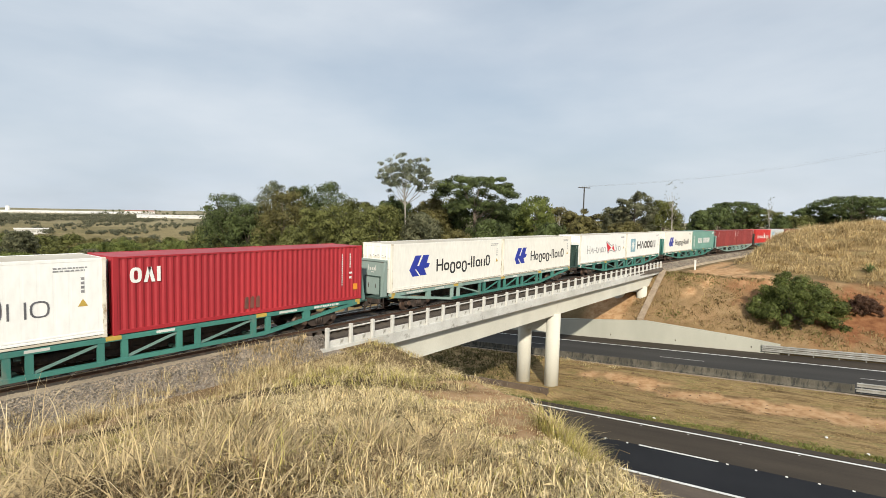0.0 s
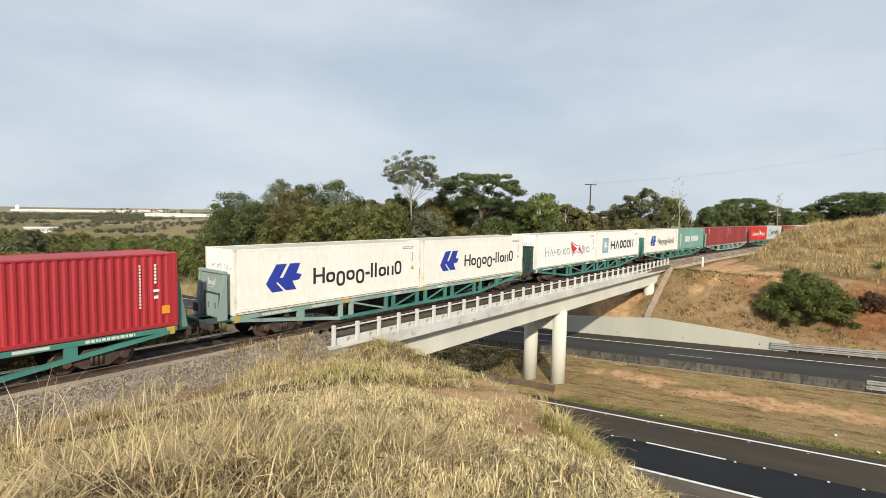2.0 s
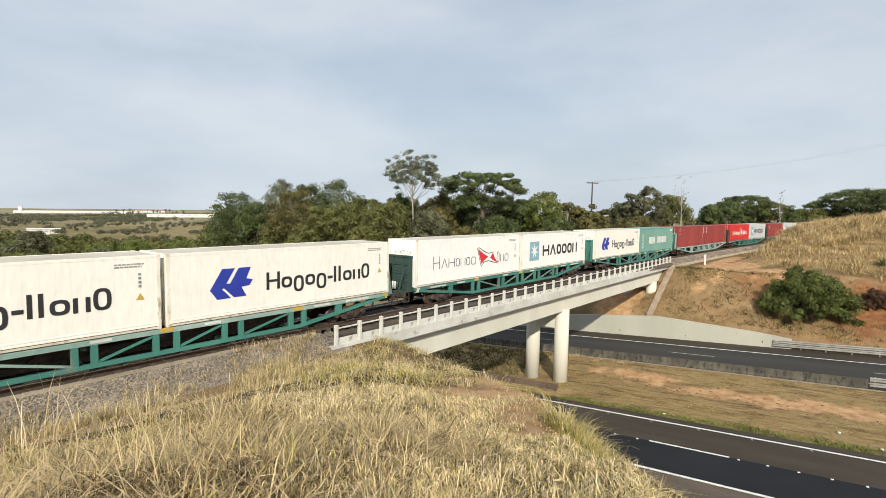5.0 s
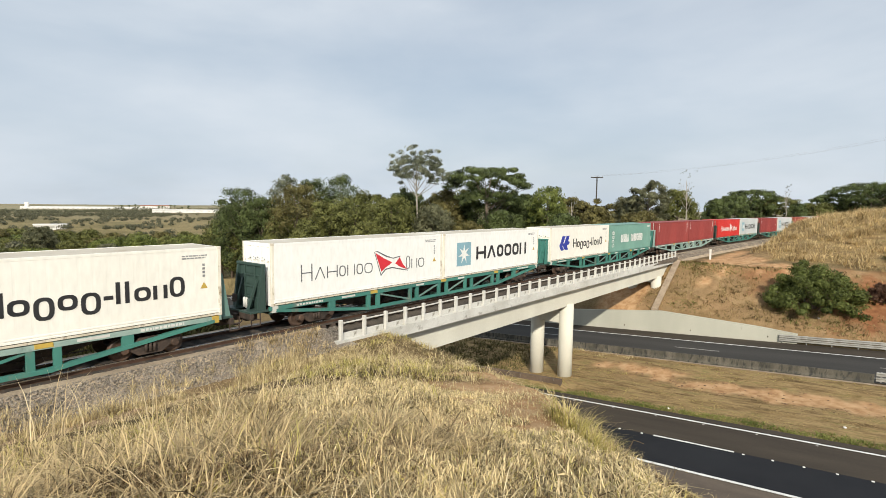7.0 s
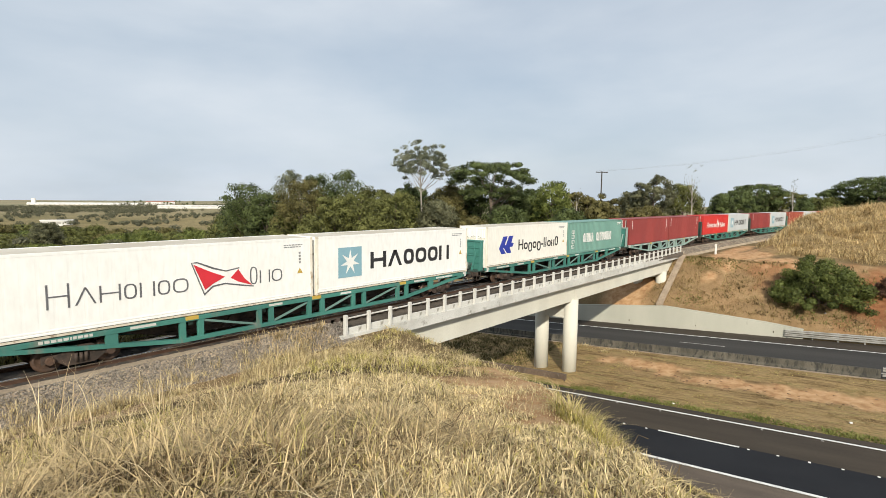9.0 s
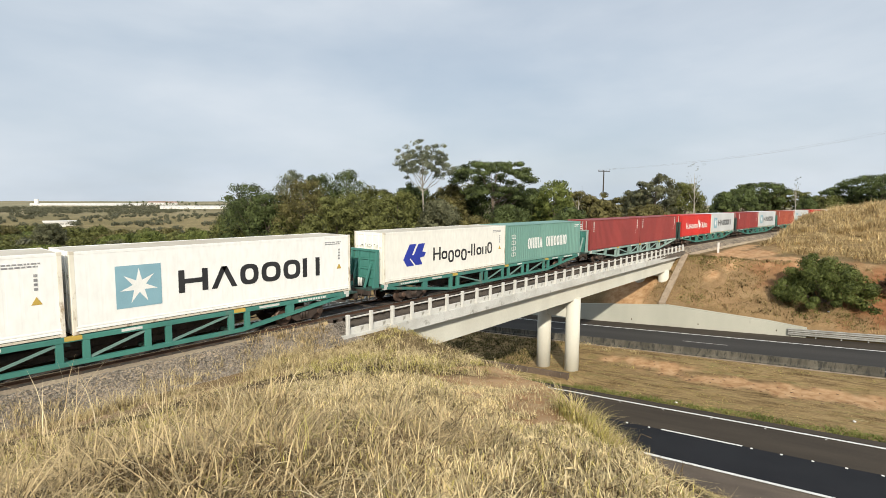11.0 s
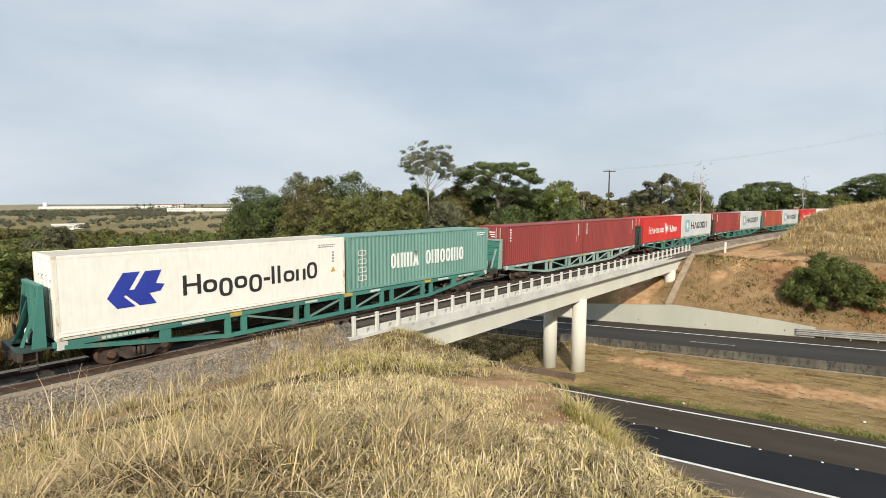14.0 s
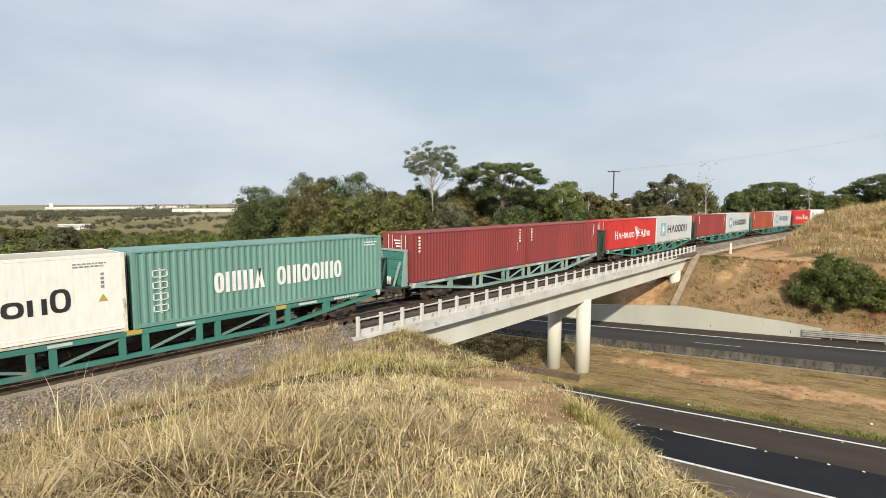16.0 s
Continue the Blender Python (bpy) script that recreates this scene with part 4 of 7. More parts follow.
def mark_flag(c, colour="letter_grey", red="flag_red"):
    thin = 0.062 if colour == "letter_grey" else 0.13
    label = "thin dark brand word" if colour == "letter_grey" else "white brand word"
    word(strokes([("H", 1.0)], 1.55, 2.32, 0.96, 1.5, 1.80, 0.8, thin) + strokes([("v", 1.0), ("H", 1.05), ("o", .72), ("n", .85), ("o", .75), ("o", .95)], 2.36, 6.3, 1.0, 1.56, 1.60, 0.8, thin), colour, c, label)
    word([ring(8.88, 9.24, 0.96, 1.74, thin)] + strokes([("n", .9), ("o", .95)], 9.32, 10.55, 0.98, 1.54, 1.58, 0.8, thin), colour, c, label)
    marks("emblem", [[(6.45, 2.06), (7.1, 1.72), (7.75, 1.44), (7.2, 1.18), (6.9, 0.98)], [(8.35, 1.70), (8.62, 1.28), (9.0, 0.94), (8.35, 1.16), (8.0, 1.36)]], red, c, "red flag emblem" if red == "flag_red" else "white flag emblem")
    marks("emblem_edge", [[(6.35, 2.12), (6.6, 2.16), (7.3, 1.86), (7.8, 1.70), (8.4, 1.78), (8.4, 1.73), (7.8, 1.65), (7.25, 1.80), (6.6, 2.10)],
                          [(6.85, 0.76), (7.25, 1.06), (7.75, 1.12), (8.4, 0.98), (9.05, 0.86), (9.05, 0.91), (8.4, 1.04), (7.75, 1.18), (7.2, 1.12), (6.85, 0.82)],
                          [(6.35, 2.12), (6.40, 2.12), (6.90, 0.76), (6.85, 0.76)]], colour, c)


def mark_star(c, square="sky_blue"):
    marks("emblem", [rect(1.36, 2.92, 0.70, 2.26)], square, c, "square emblem with a pale star")
    star = []
    for i in range(14):
        a, r = math.pi * i / 7 + math.pi / 2, (0.66 if i % 2 == 0 else 0.23)
        star.append((2.14 + r * math.cos(a), 1.48 + r * math.sin(a)))
    marks("emblem_star", [star], "letter_white", c, y=FACE - 0.006)
    w = [("H", 1.3), ("v", 1.25), ("o", 1.0), ("o", 1.1), ("o", 1.05), ("n", 1.1)]
    word(strokes(w, 3.5, 10.35, 1.0, 1.90, 1.90, 1.0, 0.235), "black", c, "black painted brand word")


def mark_white_words(c):
    for i in range(4):
        z = 2.14 - 0.44 * i
        marks("glyph", [rect(0.68, 1.24, z - 0.04, z), rect(0.68, 0.73, z - 0.28, z), rect(1.19, 1.24, z - 0.28, z), rect(0.68, 1.24, z - 0.28, z - 0.24), rect(0.93, 0.99, z - 0.34, z + 0.06)], "letter_white", c)
    word(strokes([("o", 1), ("n", 1.05), ("l", .55), ("n", 1.05), ("v", 1.1)], 3.0, 5.32, 0.95, 1.80, 1.80, 0.9, 0.165), "letter_white", c, "white painted brand word")
    word(strokes([("o", 1), ("n", 1), ("l", .5), ("o", 1), ("o", 1), ("l", .5), ("n", 1), ("o", 1)], 5.86, 9.55, 0.95, 1.80, 1.80, 0.9, 0.165), "letter_white", c, "white painted brand word")
    marks("code", small_bars(11.0, 11.9, 2.62, 2, 8, 0.07), "letter_white", c)


def mark_red_box(c):
    word(strokes([("o", 1), ("v", 1), ("l", .5)], 0.55, 1.75, 1.88, 2.46, 2.46, 1.9, 0.13), "letter_white", c, "white painted short brand word")
    marks("code", [rect(10.78, 10.84, 2.40 - 0.12 * i, 2.48 - 0.12 * i) for i in range(14)] + [rect(11.32, 11.40, 2.40 - 0.13 * i, 2.49 - 0.13 * i) for i in range(6)] + [rect(11.28, 11.50, 1.42, 1.52), rect(11.30, 11.46, 1.16, 1.28)], "letter_white", c)
    marks("warning_mark", [rect(11.58, 11.88, 0.54, 0.86)], "orange", c, "orange square sticker")
    for x in (5.20, 5.48, 5.76):
        marks("rust_patch", [[(x, 0.34), (x + 0.19, 0.30), (x + 0.20, 0.80), (x + 0.13, 0.86), (x + 0.02, 0.78)]], "scrape", c, "dull brown scraped patch")


def mark_dark_box(c):
    for x in (0.55, 11.3):
        marks("code", [rect(x, x + 0.16, 2.55 - 0.2 * i, 2.68 - 0.2 * i) for i in range(5)], "letter_white", c)
    marks("code", [rect(11.0, 11.08, 1.6 - 0.2 * i, 1.68 - 0.2 * i) for i in range(3)], "letter_white", c)


def mark_flag_white(c):
    mark_flag(c, "letter_white", "letter_white")


# ---- wagons ----
ENDS = 24.53


def wheel_mesh():
    bm = bmesh.new()
    prof = [(0.0, 0.09), (0.09, 0.09), (0.13, 0.06), (0.30, 0.035), (0.36, 0.065), (0.425, 0.065), (0.425, -0.045), (0.455, -0.065), (0.455, -0.085), (0.36, -0.085), (0.30, -0.04), (0.09, -0.06), (0.0, -0.06)]
    n = 24
    rows = [[bm.verts.new((r * math.cos(a), -d, r * math.sin(a))) for r, d in prof] for a in (2 * math.pi * i / n for i in range(n))]
    for i in range(n):
        for j in range(len(prof) - 1):
            f = bm.faces.new((rows[i][j], rows[i][j + 1], rows[(i + 1) % n][j + 1], rows[(i + 1) % n][j]))
            f.smooth = True
    # lightening holes, so that the turning can be seen
    for q in range(5):
        a = 2 * math.pi * q / 5
        c = Vector((0.21 * math.cos(a), -0.072, 0.21 * math.sin(a)))
        tube(bm, [c, c + Vector((0, 0.03, 0))], [0.045, 0.045], 8)
    bmesh.ops.remove_doubles(bm, verts=bm.verts, dist=1e-4)
    return mesh_of(bm, T["tread"], "wheel")


WHEEL = wheel_mesh()
BOGIES = (2.55, ENDS - 2.75)
AXLES = [b + d for b in BOGIES for d in (-0.90, 0.90)]


def axle_mesh():
    bm = bmesh.new()
    tube(bm, [(0, -1.05, 0), (0, 1.05, 0)], [0.08, 0.08], 10)
    return mesh_of(bm, T["iron"], "axle")


AXLE = axle_mesh()


def bogie(w, bx):
    b = part("bogie", B(bx - 0.22, bx + 0.22, -1.15, 1.15, 0.42, 0.72, bevel=0.03), T["iron"], w)
    for side in (-1, 1):
        y = side * 1.08
        out = [(bx - 1.12, 0.34), (bx - 1.12, 0.58), (bx - 0.62, 0.62), (bx - 0.36, 0.80), (bx + 0.36, 0.80), (bx + 0.62, 0.62), (bx + 1.12, 0.58), (bx + 1.12, 0.34),
               (bx + 0.70, 0.36), (bx + 0.42, 0.16), (bx - 0.42, 0.16), (bx - 0.70, 0.36)]
        part("side_frame", prism(bmesh.new(), out, "y", y - 0.07, y + 0.07), T["iron"], b)
        for k in (-0.15, 0, 0.15):
            bm = bmesh.new()
            tube(bm, [(bx + k, y + side * 0.09, 0.26), (bx + k, y + side * 0.09, 0.56)], [0.06, 0.06], 8)
            part("spring", bm, T["iron"], b)
        for k in (-0.9, 0.9):
            bm = bmesh.new()
            tube(bm, [(bx + k, y, 0.44), (bx + k, y + side * 0.16, 0.44)], [0.15, 0.13], 12)
            part("axle_box", bm, T["tread"], b)
    return b


def wagon(shade, label):
    w = tagged(new("container_wagon"), label, "railway wagon", "wagons of the train")
    m = T["wagon"]
    tilt = lambda x: 1.10 if x < 0 else (1.08 - 0.80 * min(1, x / 5.9) if x < ENDS / 2 else 1.08 - 0.80 * min(1, (ENDS - x) / 5.9))
    for y in (-1.16, 1.16):
        part("top_chord", B(-0.05, ENDS + 0.05, y - 0.09, y + 0.09, 1.02, 1.205, bevel=0.008), m, w)
        part("bottom_chord", B(5.85, ENDS - 5.85, y - 0.10, y + 0.10, 0.19, 0.35, bevel=0.008), m, w)
        bm = bar(bmesh.new(), (0.25, y, 1.01), (5.95, y, 0.27), 0.2, 0.15)
        part("end_chord", bm, m, w)
        bm = bar(bmesh.new(), (ENDS - 0.25, y, 1.01), (ENDS - 5.95, y, 0.27), 0.2, 0.15)
        part("end_chord", bm, m, w)
        for x, wide in ((3.5, 0.40), (6.0, 0.24), (6.72, 0.24), (9.35, 0.22), (9.95, 0.22), (12.02, 0.22), (12.80, 0.22), (14.80, 0.22), (15.55, 0.22), (18.10, 0.24), (18.84, 0.24), (21.0, 0.40)):
            part("upright", B(x - wide / 2, x + wide / 2, y - 0.075, y + 0.075, max(0.3, tilt(x)), 1.03, bevel=0.006), m, w)
        for a, b in (((6.8, 0.98), (9.3, 0.36)), ((10.0, 0.36), (12.0, 0.98)), ((14.75, 0.98), (12.85, 0.36)), ((18.0, 0.98), (15.6, 0.36))):
            part("diagonal", bar(bmesh.new(), (a[0], y, a[1]), (b[0], y, b[1]), 0.07, 0.09), T["wagon_pale"], w)
        for x in (6.36, 12.42, 18.47):
            part("lift_pad", B(x - 0.26, x + 0.26, y - 0.10, y + 0.10, 1.06, 1.21, bevel=0.006), T["yellow"], w, "yellow container pad")
        for x0, x1 in ((4.1, 5.0), (9.8, 10.5), (19.4, 20.4), (13.9, 14.6)):
            s = -1 if y < 0 else 1
            part("mark_plate", B(x0, x1, y + s * 0.09 - 0.004, y + s * 0.09 + 0.006, 1.08, 1.18), T["pale_mark"], w)
        if y < 0:
            bm = bmesh.new()
            for p in small_bars(1.35, 2.9, 1.17, 1, 5, 0.10):
                prism(bm, p, "y", y - 0.098, y - 0.088)
            tagged(part("number_marking", bm, T["pale_mark"], w), kind="stuff")
            bm = bmesh.new()
            for p in small_bars(ENDS - 3.1, ENDS - 1.5, 1.17, 1, 6, 0.10):
                prism(bm, p, "y", y - 0.098, y - 0.088)
            tagged(part("number_marking", bm, T["pale_mark"], w), kind="stuff")
    # dark centre web added for the shade inside the trusses, cross beams and brake gear
    belly = [(-0.9, 1.08), (-0.9, 0.80), (4.2, 0.74), (6.2, 0.26), (ENDS - 6.2, 0.26), (ENDS - 4.2, 0.74), (ENDS + 0.9, 0.80), (ENDS + 0.9, 1.08)]
    part("centre_sill", prism(bmesh.new(), belly, "y", -0.24, 0.24), T["iron"], w, "dark fish-bellied web added for the shade between the trusses")
    part("deck_plate", B(0.0, ENDS, -1.05, 1.05, 1.09, 1.13), T["iron"], w)
    for x in (0.1, 3.5, 6.36, 9.65, 12.26, 14.85, 18.14, 21.0, ENDS - 0.1):
        part("cross_beam", B(x - 0.1, x + 0.1, -1.08, 1.08, 0.84, 1.04), T["wagon_dark"], w)
    for x in (6.36, 9.65, 12.26, 14.85, 18.14):
        part("cross_beam", B(x - 0.08, x + 0.08, -1.08, 1.08, 0.22, 0.34), T["wagon_dark"], w)
    bm = bmesh.new()
    tube(bm, [(10.2, -0.45, 0.62), (11.4, -0.45, 0.62)], [0.2, 0.2], 12)
    part("air_tank", bm, T["iron"], w)
    part("brake_rod", bar(bmesh.new(), (4.4, -0.3, 0.45), (20.0, -0.3, 0.5), 0.04, 0.04), T["iron"], w)
    part("brake_lever", bar(bmesh.new(), (8.0, -0.5, 0.35), (8.5, -0.5, 0.85), 0.05, 0.08), T["iron"], w)
    for bx in BOGIES:
        bogie(w, bx)
    # end platforms: a bulkhead with ribs and struts, steps, coupler
    for x, s, wide in ((0.0, -1, 1.0), (ENDS, 1, 0.62)):
        part("end_platform", B(min(x, x + s * wide), max(x, x + s * wide), -1.15, 1.15, 1.0, 1.08, bevel=0.008), T["wagon_dark"], w)
        q = x + s * 0.24
        for yy in (-1.16, 1.16):
            part("corner_pad", B(min(x - s * 0.05, x - s * 0.36), max(x - s * 0.05, x - s * 0.36), yy - 0.098, yy + 0.098, 0.92, 1.21, bevel=0.01), T["pale_mark"], w, "chalky white corner pad")
        if s > 0:
            for yy in (-1.0, 1.0):
                part("end_gusset", prism(bmesh.new(), [(x + 0.06, 1.08), (x + 0.34, 1.08), (x + 0.16, 1.9), (x + 0.08, 1.9)], "y", yy - 0.03, yy + 0.03), T["wagon_pale"], w, "faded tapered end gusset")
            part("brake_box", B(x + 0.28, x + 0.56, -0.2, 0.70, 1.08, 1.5, bevel=0.03), T["iron"], w, "black equipment box")
            bm = bmesh.new()
            tube(bm, [(x + 0.58, -0.9, 1.05), (x + 0.58, -0.9, 1.75), (x + 0.58, -0.5, 1.75), (x + 0.58, -0.5, 1.05)], [0.02] * 4, 6)
            part("hand_rail", bm, T["iron"], w)
        if s < 0:
            head = part("bulkhead", B(q - 0.03, q + 0.03, -0.86, 0.86, 1.08, 3.10, bevel=0.01), T[shade], w, "ribbed steel end bulkhead")
            for yy in (-1, 1):
                # tapered side posts that spread at the foot
                part("edge_post", prism(bmesh.new(), [(q - 0.34, 1.08), (q + 0.05, 1.08), (q + 0.05, 3.15), (q - 0.08, 3.15)], "y", yy * 1.02 - 0.07, yy * 1.02 + 0.07), T[shade], head)
                part("strut", bar(bmesh.new(), (q - 0.52, yy * 0.52, 1.08), (q - 0.06, yy * 0.60, 2.45), 0.10, 0.10), T[shade], head)
            part("top_beam", B(q - 0.11, q + 0.06, -1.12, 1.12, 3.06, 3.18, bevel=0.01), T[shade], head)
            for yy in (-0.42, 0.42):
                part("rib", B(q - 0.10, q - 0.03, yy - 0.03, yy + 0.03, 1.08, 3.1, bevel=0.006), T[shade], head)
            for zz in (1.58, 2.08, 2.62):
                part("rib", B(q - 0.08, q - 0.03, -0.82, 0.82, zz - 0.035, zz + 0.035, bevel=0.006), T[shade], head)
            for zz in (1.30, 1.83, 2.35, 2.85):
                part("panel", B(q - 0.055, q - 0.028, -0.36, 0.36, zz - 0.17, zz + 0.17, bevel=0.01), T[shade], head)
            for yy in (-0.30, -0.1, 0.1, 0.3):
                bm = bmesh.new()
                tube(bm, [(q - 0.20, yy, 1.08), (q - 0.20, yy, 1.50), (q - 0.20, yy, 1.56)], [0.07, 0.07, 0.03], 10)
                part("cylinder", bm, T["pale_mark"] if yy > 0 else T["wagon_dark"], head)
        else:
            for yy in (-1.1, 1.1):
                part("end_stake", bar(bmesh.new(), (x + 0.12, yy, 1.0), (x + 0.07, yy, 2.55), 0.07, 0.06), T["iron"], w)
            part("end_rail", bar(bmesh.new(), (x + 0.09, -1.1, 1.6), (x + 0.09, 1.1, 1.6), 0.05, 0.05), T["iron"], w)
        for yy in (-1.1, 1.1):
            for dx in (0.48, 0.92):
                part("step_side", bar(bmesh.new(), (x + s * dx, yy, 0.42), (x + s * dx, yy, 1.0), 0.04, 0.04, up=(1, 0, 0)), T["iron"], w)
            for zz in (0.44, 0.72):
                part("step", bar(bmesh.new(), (x + s * 0.48, yy, zz), (x + s * 0.92, yy, zz), 0.12, 0.03), T["iron"], w)
        part("end_beam", B(min(x + s * (wide - 0.15), x + s * wide), max(x + s * (wide - 0.15), x + s * wide), -1.2, 1.2, 0.74, 1.0, bevel=0.01), T["iron"], w)
        part("draft_box", B(min(x + s * 0.25, x + s * 0.85), max(x + s * 0.25, x + s * 0.85), -0.5, 0.5, 0.58, 0.98, bevel=0.03), T["iron"], w)
        for yy in (-0.35, 0.4):
            bm = bmesh.new()
            tube(bm, [(x + s * 0.8, yy, 0.8), (x + s * 1.0, yy, 0.55), (x + s * 1.2, yy, 0.46)], [0.03] * 3, 6)
            part("brake_hose", bm, T["iron"], w)
        part("coupler", B(min(x + s * 0.9, x + s * 1.12), max(x + s * 0.9, x + s * 1.12), -0.14, 0.14, 0.62, 0.92, bevel=0.03), T["iron"], w)
        part("hand_wheel", B(x + s * 0.7 - 0.03, x + s * 0.7 + 0.03, 0.5, 0.9, 1.3, 1.7, bevel=0.03), T["iron"], w) if s < 0 else None
    for i, ax in enumerate(AXLES):
        a = part("wheelset", AXLE, None, w)
        a.matrix_basis = pose(ax, 0, 0.425)
        for side in (-1, 1):
            o = part("wheel", WHEEL, None, a)
            o.matrix_basis = pose(0, side * 0.83, 0, 0, 0, 0 if side < 0 else 180)
    return w


WAGONS = [wagon("wagon_pale", "green truss-sided flat wagon carrying two long containers")]
for i in range(1, 9):
    WAGONS.append(copy_thing(WAGONS[0], Matrix()))
for i, shade in ((0, "wagon_pale"), (1, "wagon_pale"), (2, "wagon_dark"), (3, "wagon"), (4, "wagon"), (5, "wagon_dark"), (6, "wagon_dark"), (7, "wagon"), (8, "wagon_dark")):
    if shade != "wagon_pale":
        for o in WAGONS[i].children:
            if o.name.startswith("bulkhead"):
                for q in (o, *o.children):
                    me = q.data.copy()
                    me.materials[0] = T[shade] if not q.name.startswith("cylinder") else me.materials[0]
                    q.data = me

# one bulkhead with pale posts round its green panel
for o in WAGONS[4].children:
    if o.name.startswith("bulkhead"):
        for q in o.children:
            if q.name.split(".")[0] in ("edge_post", "top_beam", "strut"):
                q.data.materials[0] = T["wagon_faded"]

# the tall tapered gussets and yellow pads of the two leading wagons
for o in (*WAGONS[0].children, *WAGONS[1].children):
    if o.name.startswith("end_gusset"):
        y = sum(v.co.y for v in o.data.vertices) / len(o.data.vertices)
        o.data = mesh_of(prism(bmesh.new(), [(ENDS + 0.06, 1.08), (ENDS + 0.56, 1.08), (ENDS + 0.24, 2.95), (ENDS + 0.10, 2.95)], "y", y - 0.03, y + 0.03), T["wagon_pale"], "end_gusset")
    elif o.name.startswith("corner_pad"):
        o.data = o.data.copy()
        o.data.materials[0] = T["yellow"]
        tagged(o, "yellow corner pad")

# a closed bulkhead: plain plate, a low hatch in two leaves, a chalked word
for o in WAGONS[1].children:
    if o.name.startswith("bulkhead"):
        for q in list(o.children):
            if q.name.split(".")[0] in ("strut", "rib", "panel", "cylinder"):
                bpy.data.objects.remove(q)
        for q in (o, *o.children):
            q.data = q.data.copy()
            q.data.materials[0] = T["wagon_chalk"]
        q = -0.24
        part("plate", B(q - 0.045, q - 0.032, -0.95, 0.95, 1.08, 3.06, bevel=0.004), T["wagon_chalk"], o)
        part("hatch_frame", prism(bmesh.new(), [(-0.66, 1.08), (-0.66, 2.20), (0.66, 2.20), (0.66, 1.08), (0.60, 1.08), (0.60, 2.14), (-0.60, 2.14), (-0.60, 1.08)], "x", q - 0.09, q - 0.046), T["wagon_dark"], o)
        for a, b in ((-0.58, -0.02), (0.02, 0.58)):
            part("hatch_leaf", B(q - 0.075, q - 0.046, a, b, 1.12, 2.10, bevel=0.01), T["wagon_chalk"], o)
            part("hatch_handle", B(q - 0.10, q - 0.075, (a + b) / 2 - 0.02, (a + b) / 2 + 0.02, 1.5, 1.75, bevel=0.006), T["iron"], o)
        for k, (y, w, z, h) in enumerate(((0.34, 0.05, 2.52, 0.30), (0.20, 0.10, 2.52, 0.17), (0.04, 0.10, 2.52, 0.17), (-0.12, 0.10, 2.52, 0.17), (-0.24, 0.05, 2.52, 0.30), (0.02, 0.22, 2.40, 0.04))):
            part("chalk_bar", B(q - 0.049, q - 0.044, y - w / 2, y + w / 2, z, z + h), T["pale_mark"], o, "pale chalked bar")

# the chalked, faded side frames of two of the wagons
for i in (1, 4):
    for o in WAGONS[i].children:
        if o.name.split(".")[0] in ("top_chord", "bottom_chord", "end_chord", "upright", "diagonal"):
            me = o.data.copy()
            me.materials[0] = T["wagon_faded"]
            o.data = me
# only the leading third of the first of them is chalky
for o in WAGONS[1].children:
    if o.name.split(".")[0] in ("bottom_chord", "end_chord", "upright", "diagonal") and sum(v.co.x for v in o.data.vertices) / len(o.data.vertices) > 8.5:
        o.data.materials[0] = T["wagon"]

LOADS = {}


def load(key, colour, kind, label, roof, painter, code=None):
    c = container(colour, kind, label, roof)
    painter(c)
    if code:
        code_marks(c, code)
    LOADS[key] = [c]


load("arrow", "white", "reefer", "white refrigerated container with blue arrow emblem and black word", "dusty", mark_arrows, "code_grey")
load("flag", "white_cool", "reefer", "white refrigerated container with a red flag emblem", "dusty", mark_flag, "code_grey")
load("star", "white_cool", "reefer", "white refrigerated container with light blue star square", "dusty", mark_star, "code_grey")
load("grey_star", "grey", "reefer", "pale grey container with star square and black word", None, mark_star)
load("red", "red", "dry", "red corrugated steel container with scraped paint", None, mark_red_box)
load("green", "green", "dry", "sea green corrugated container with large white words", None, mark_white_words)
load("maroon", "maroon", "dry", "dark maroon corrugated steel container", None, mark_dark_box)
load("rust", "rust", "dry", "rust red corrugated steel container", None, mark_dark_box)
load("red_flag", "bright_red", "dry", "bright red corrugated container with white flag emblem", None, mark_flag_white)
ORDER = [("flag", "red"), ("arrow", "arrow"), ("flag", "star"), ("arrow", "green"), ("maroon", "maroon"), ("red_flag", "grey_star"), ("maroon", "grey_star"), ("rust", "grey_star"), ("red_flag", "white")]
TRAIN = []
used = set()
for i, pair in enumerate(ORDER):
    for side, key in enumerate(pair):
        key = "star" if key == "white" else key
        if key in used:
            c = copy_thing(LOADS[key][0], Matrix())
            if (i, side) == (1, 1):
                # its emblem and word are painted a little further along
                for o in c.children:
                    if o.name.split(".")[0] in ("emblem", "glyph"):
                        o.location.x += 0.18
        else:
            c = LOADS[key][0]
            used.add(key)
        TRAIN.append((c, i, 0.04 + side * (LONG + 0.20)))


def train_pose(i, t, x=0.0, z=0.0):
    """The wagon's left end of load is at s; it turns with the track under its middle."""
    s = START - SPEED * t + (i - 2) * PITCH
    mid, a = along(s + ENDS / 2)
    return Matrix.Translation(mid) @ Matrix.Rotation(a, 4, "Z") @ pose(x - ENDS / 2, 0, z)

# ---- grass ----


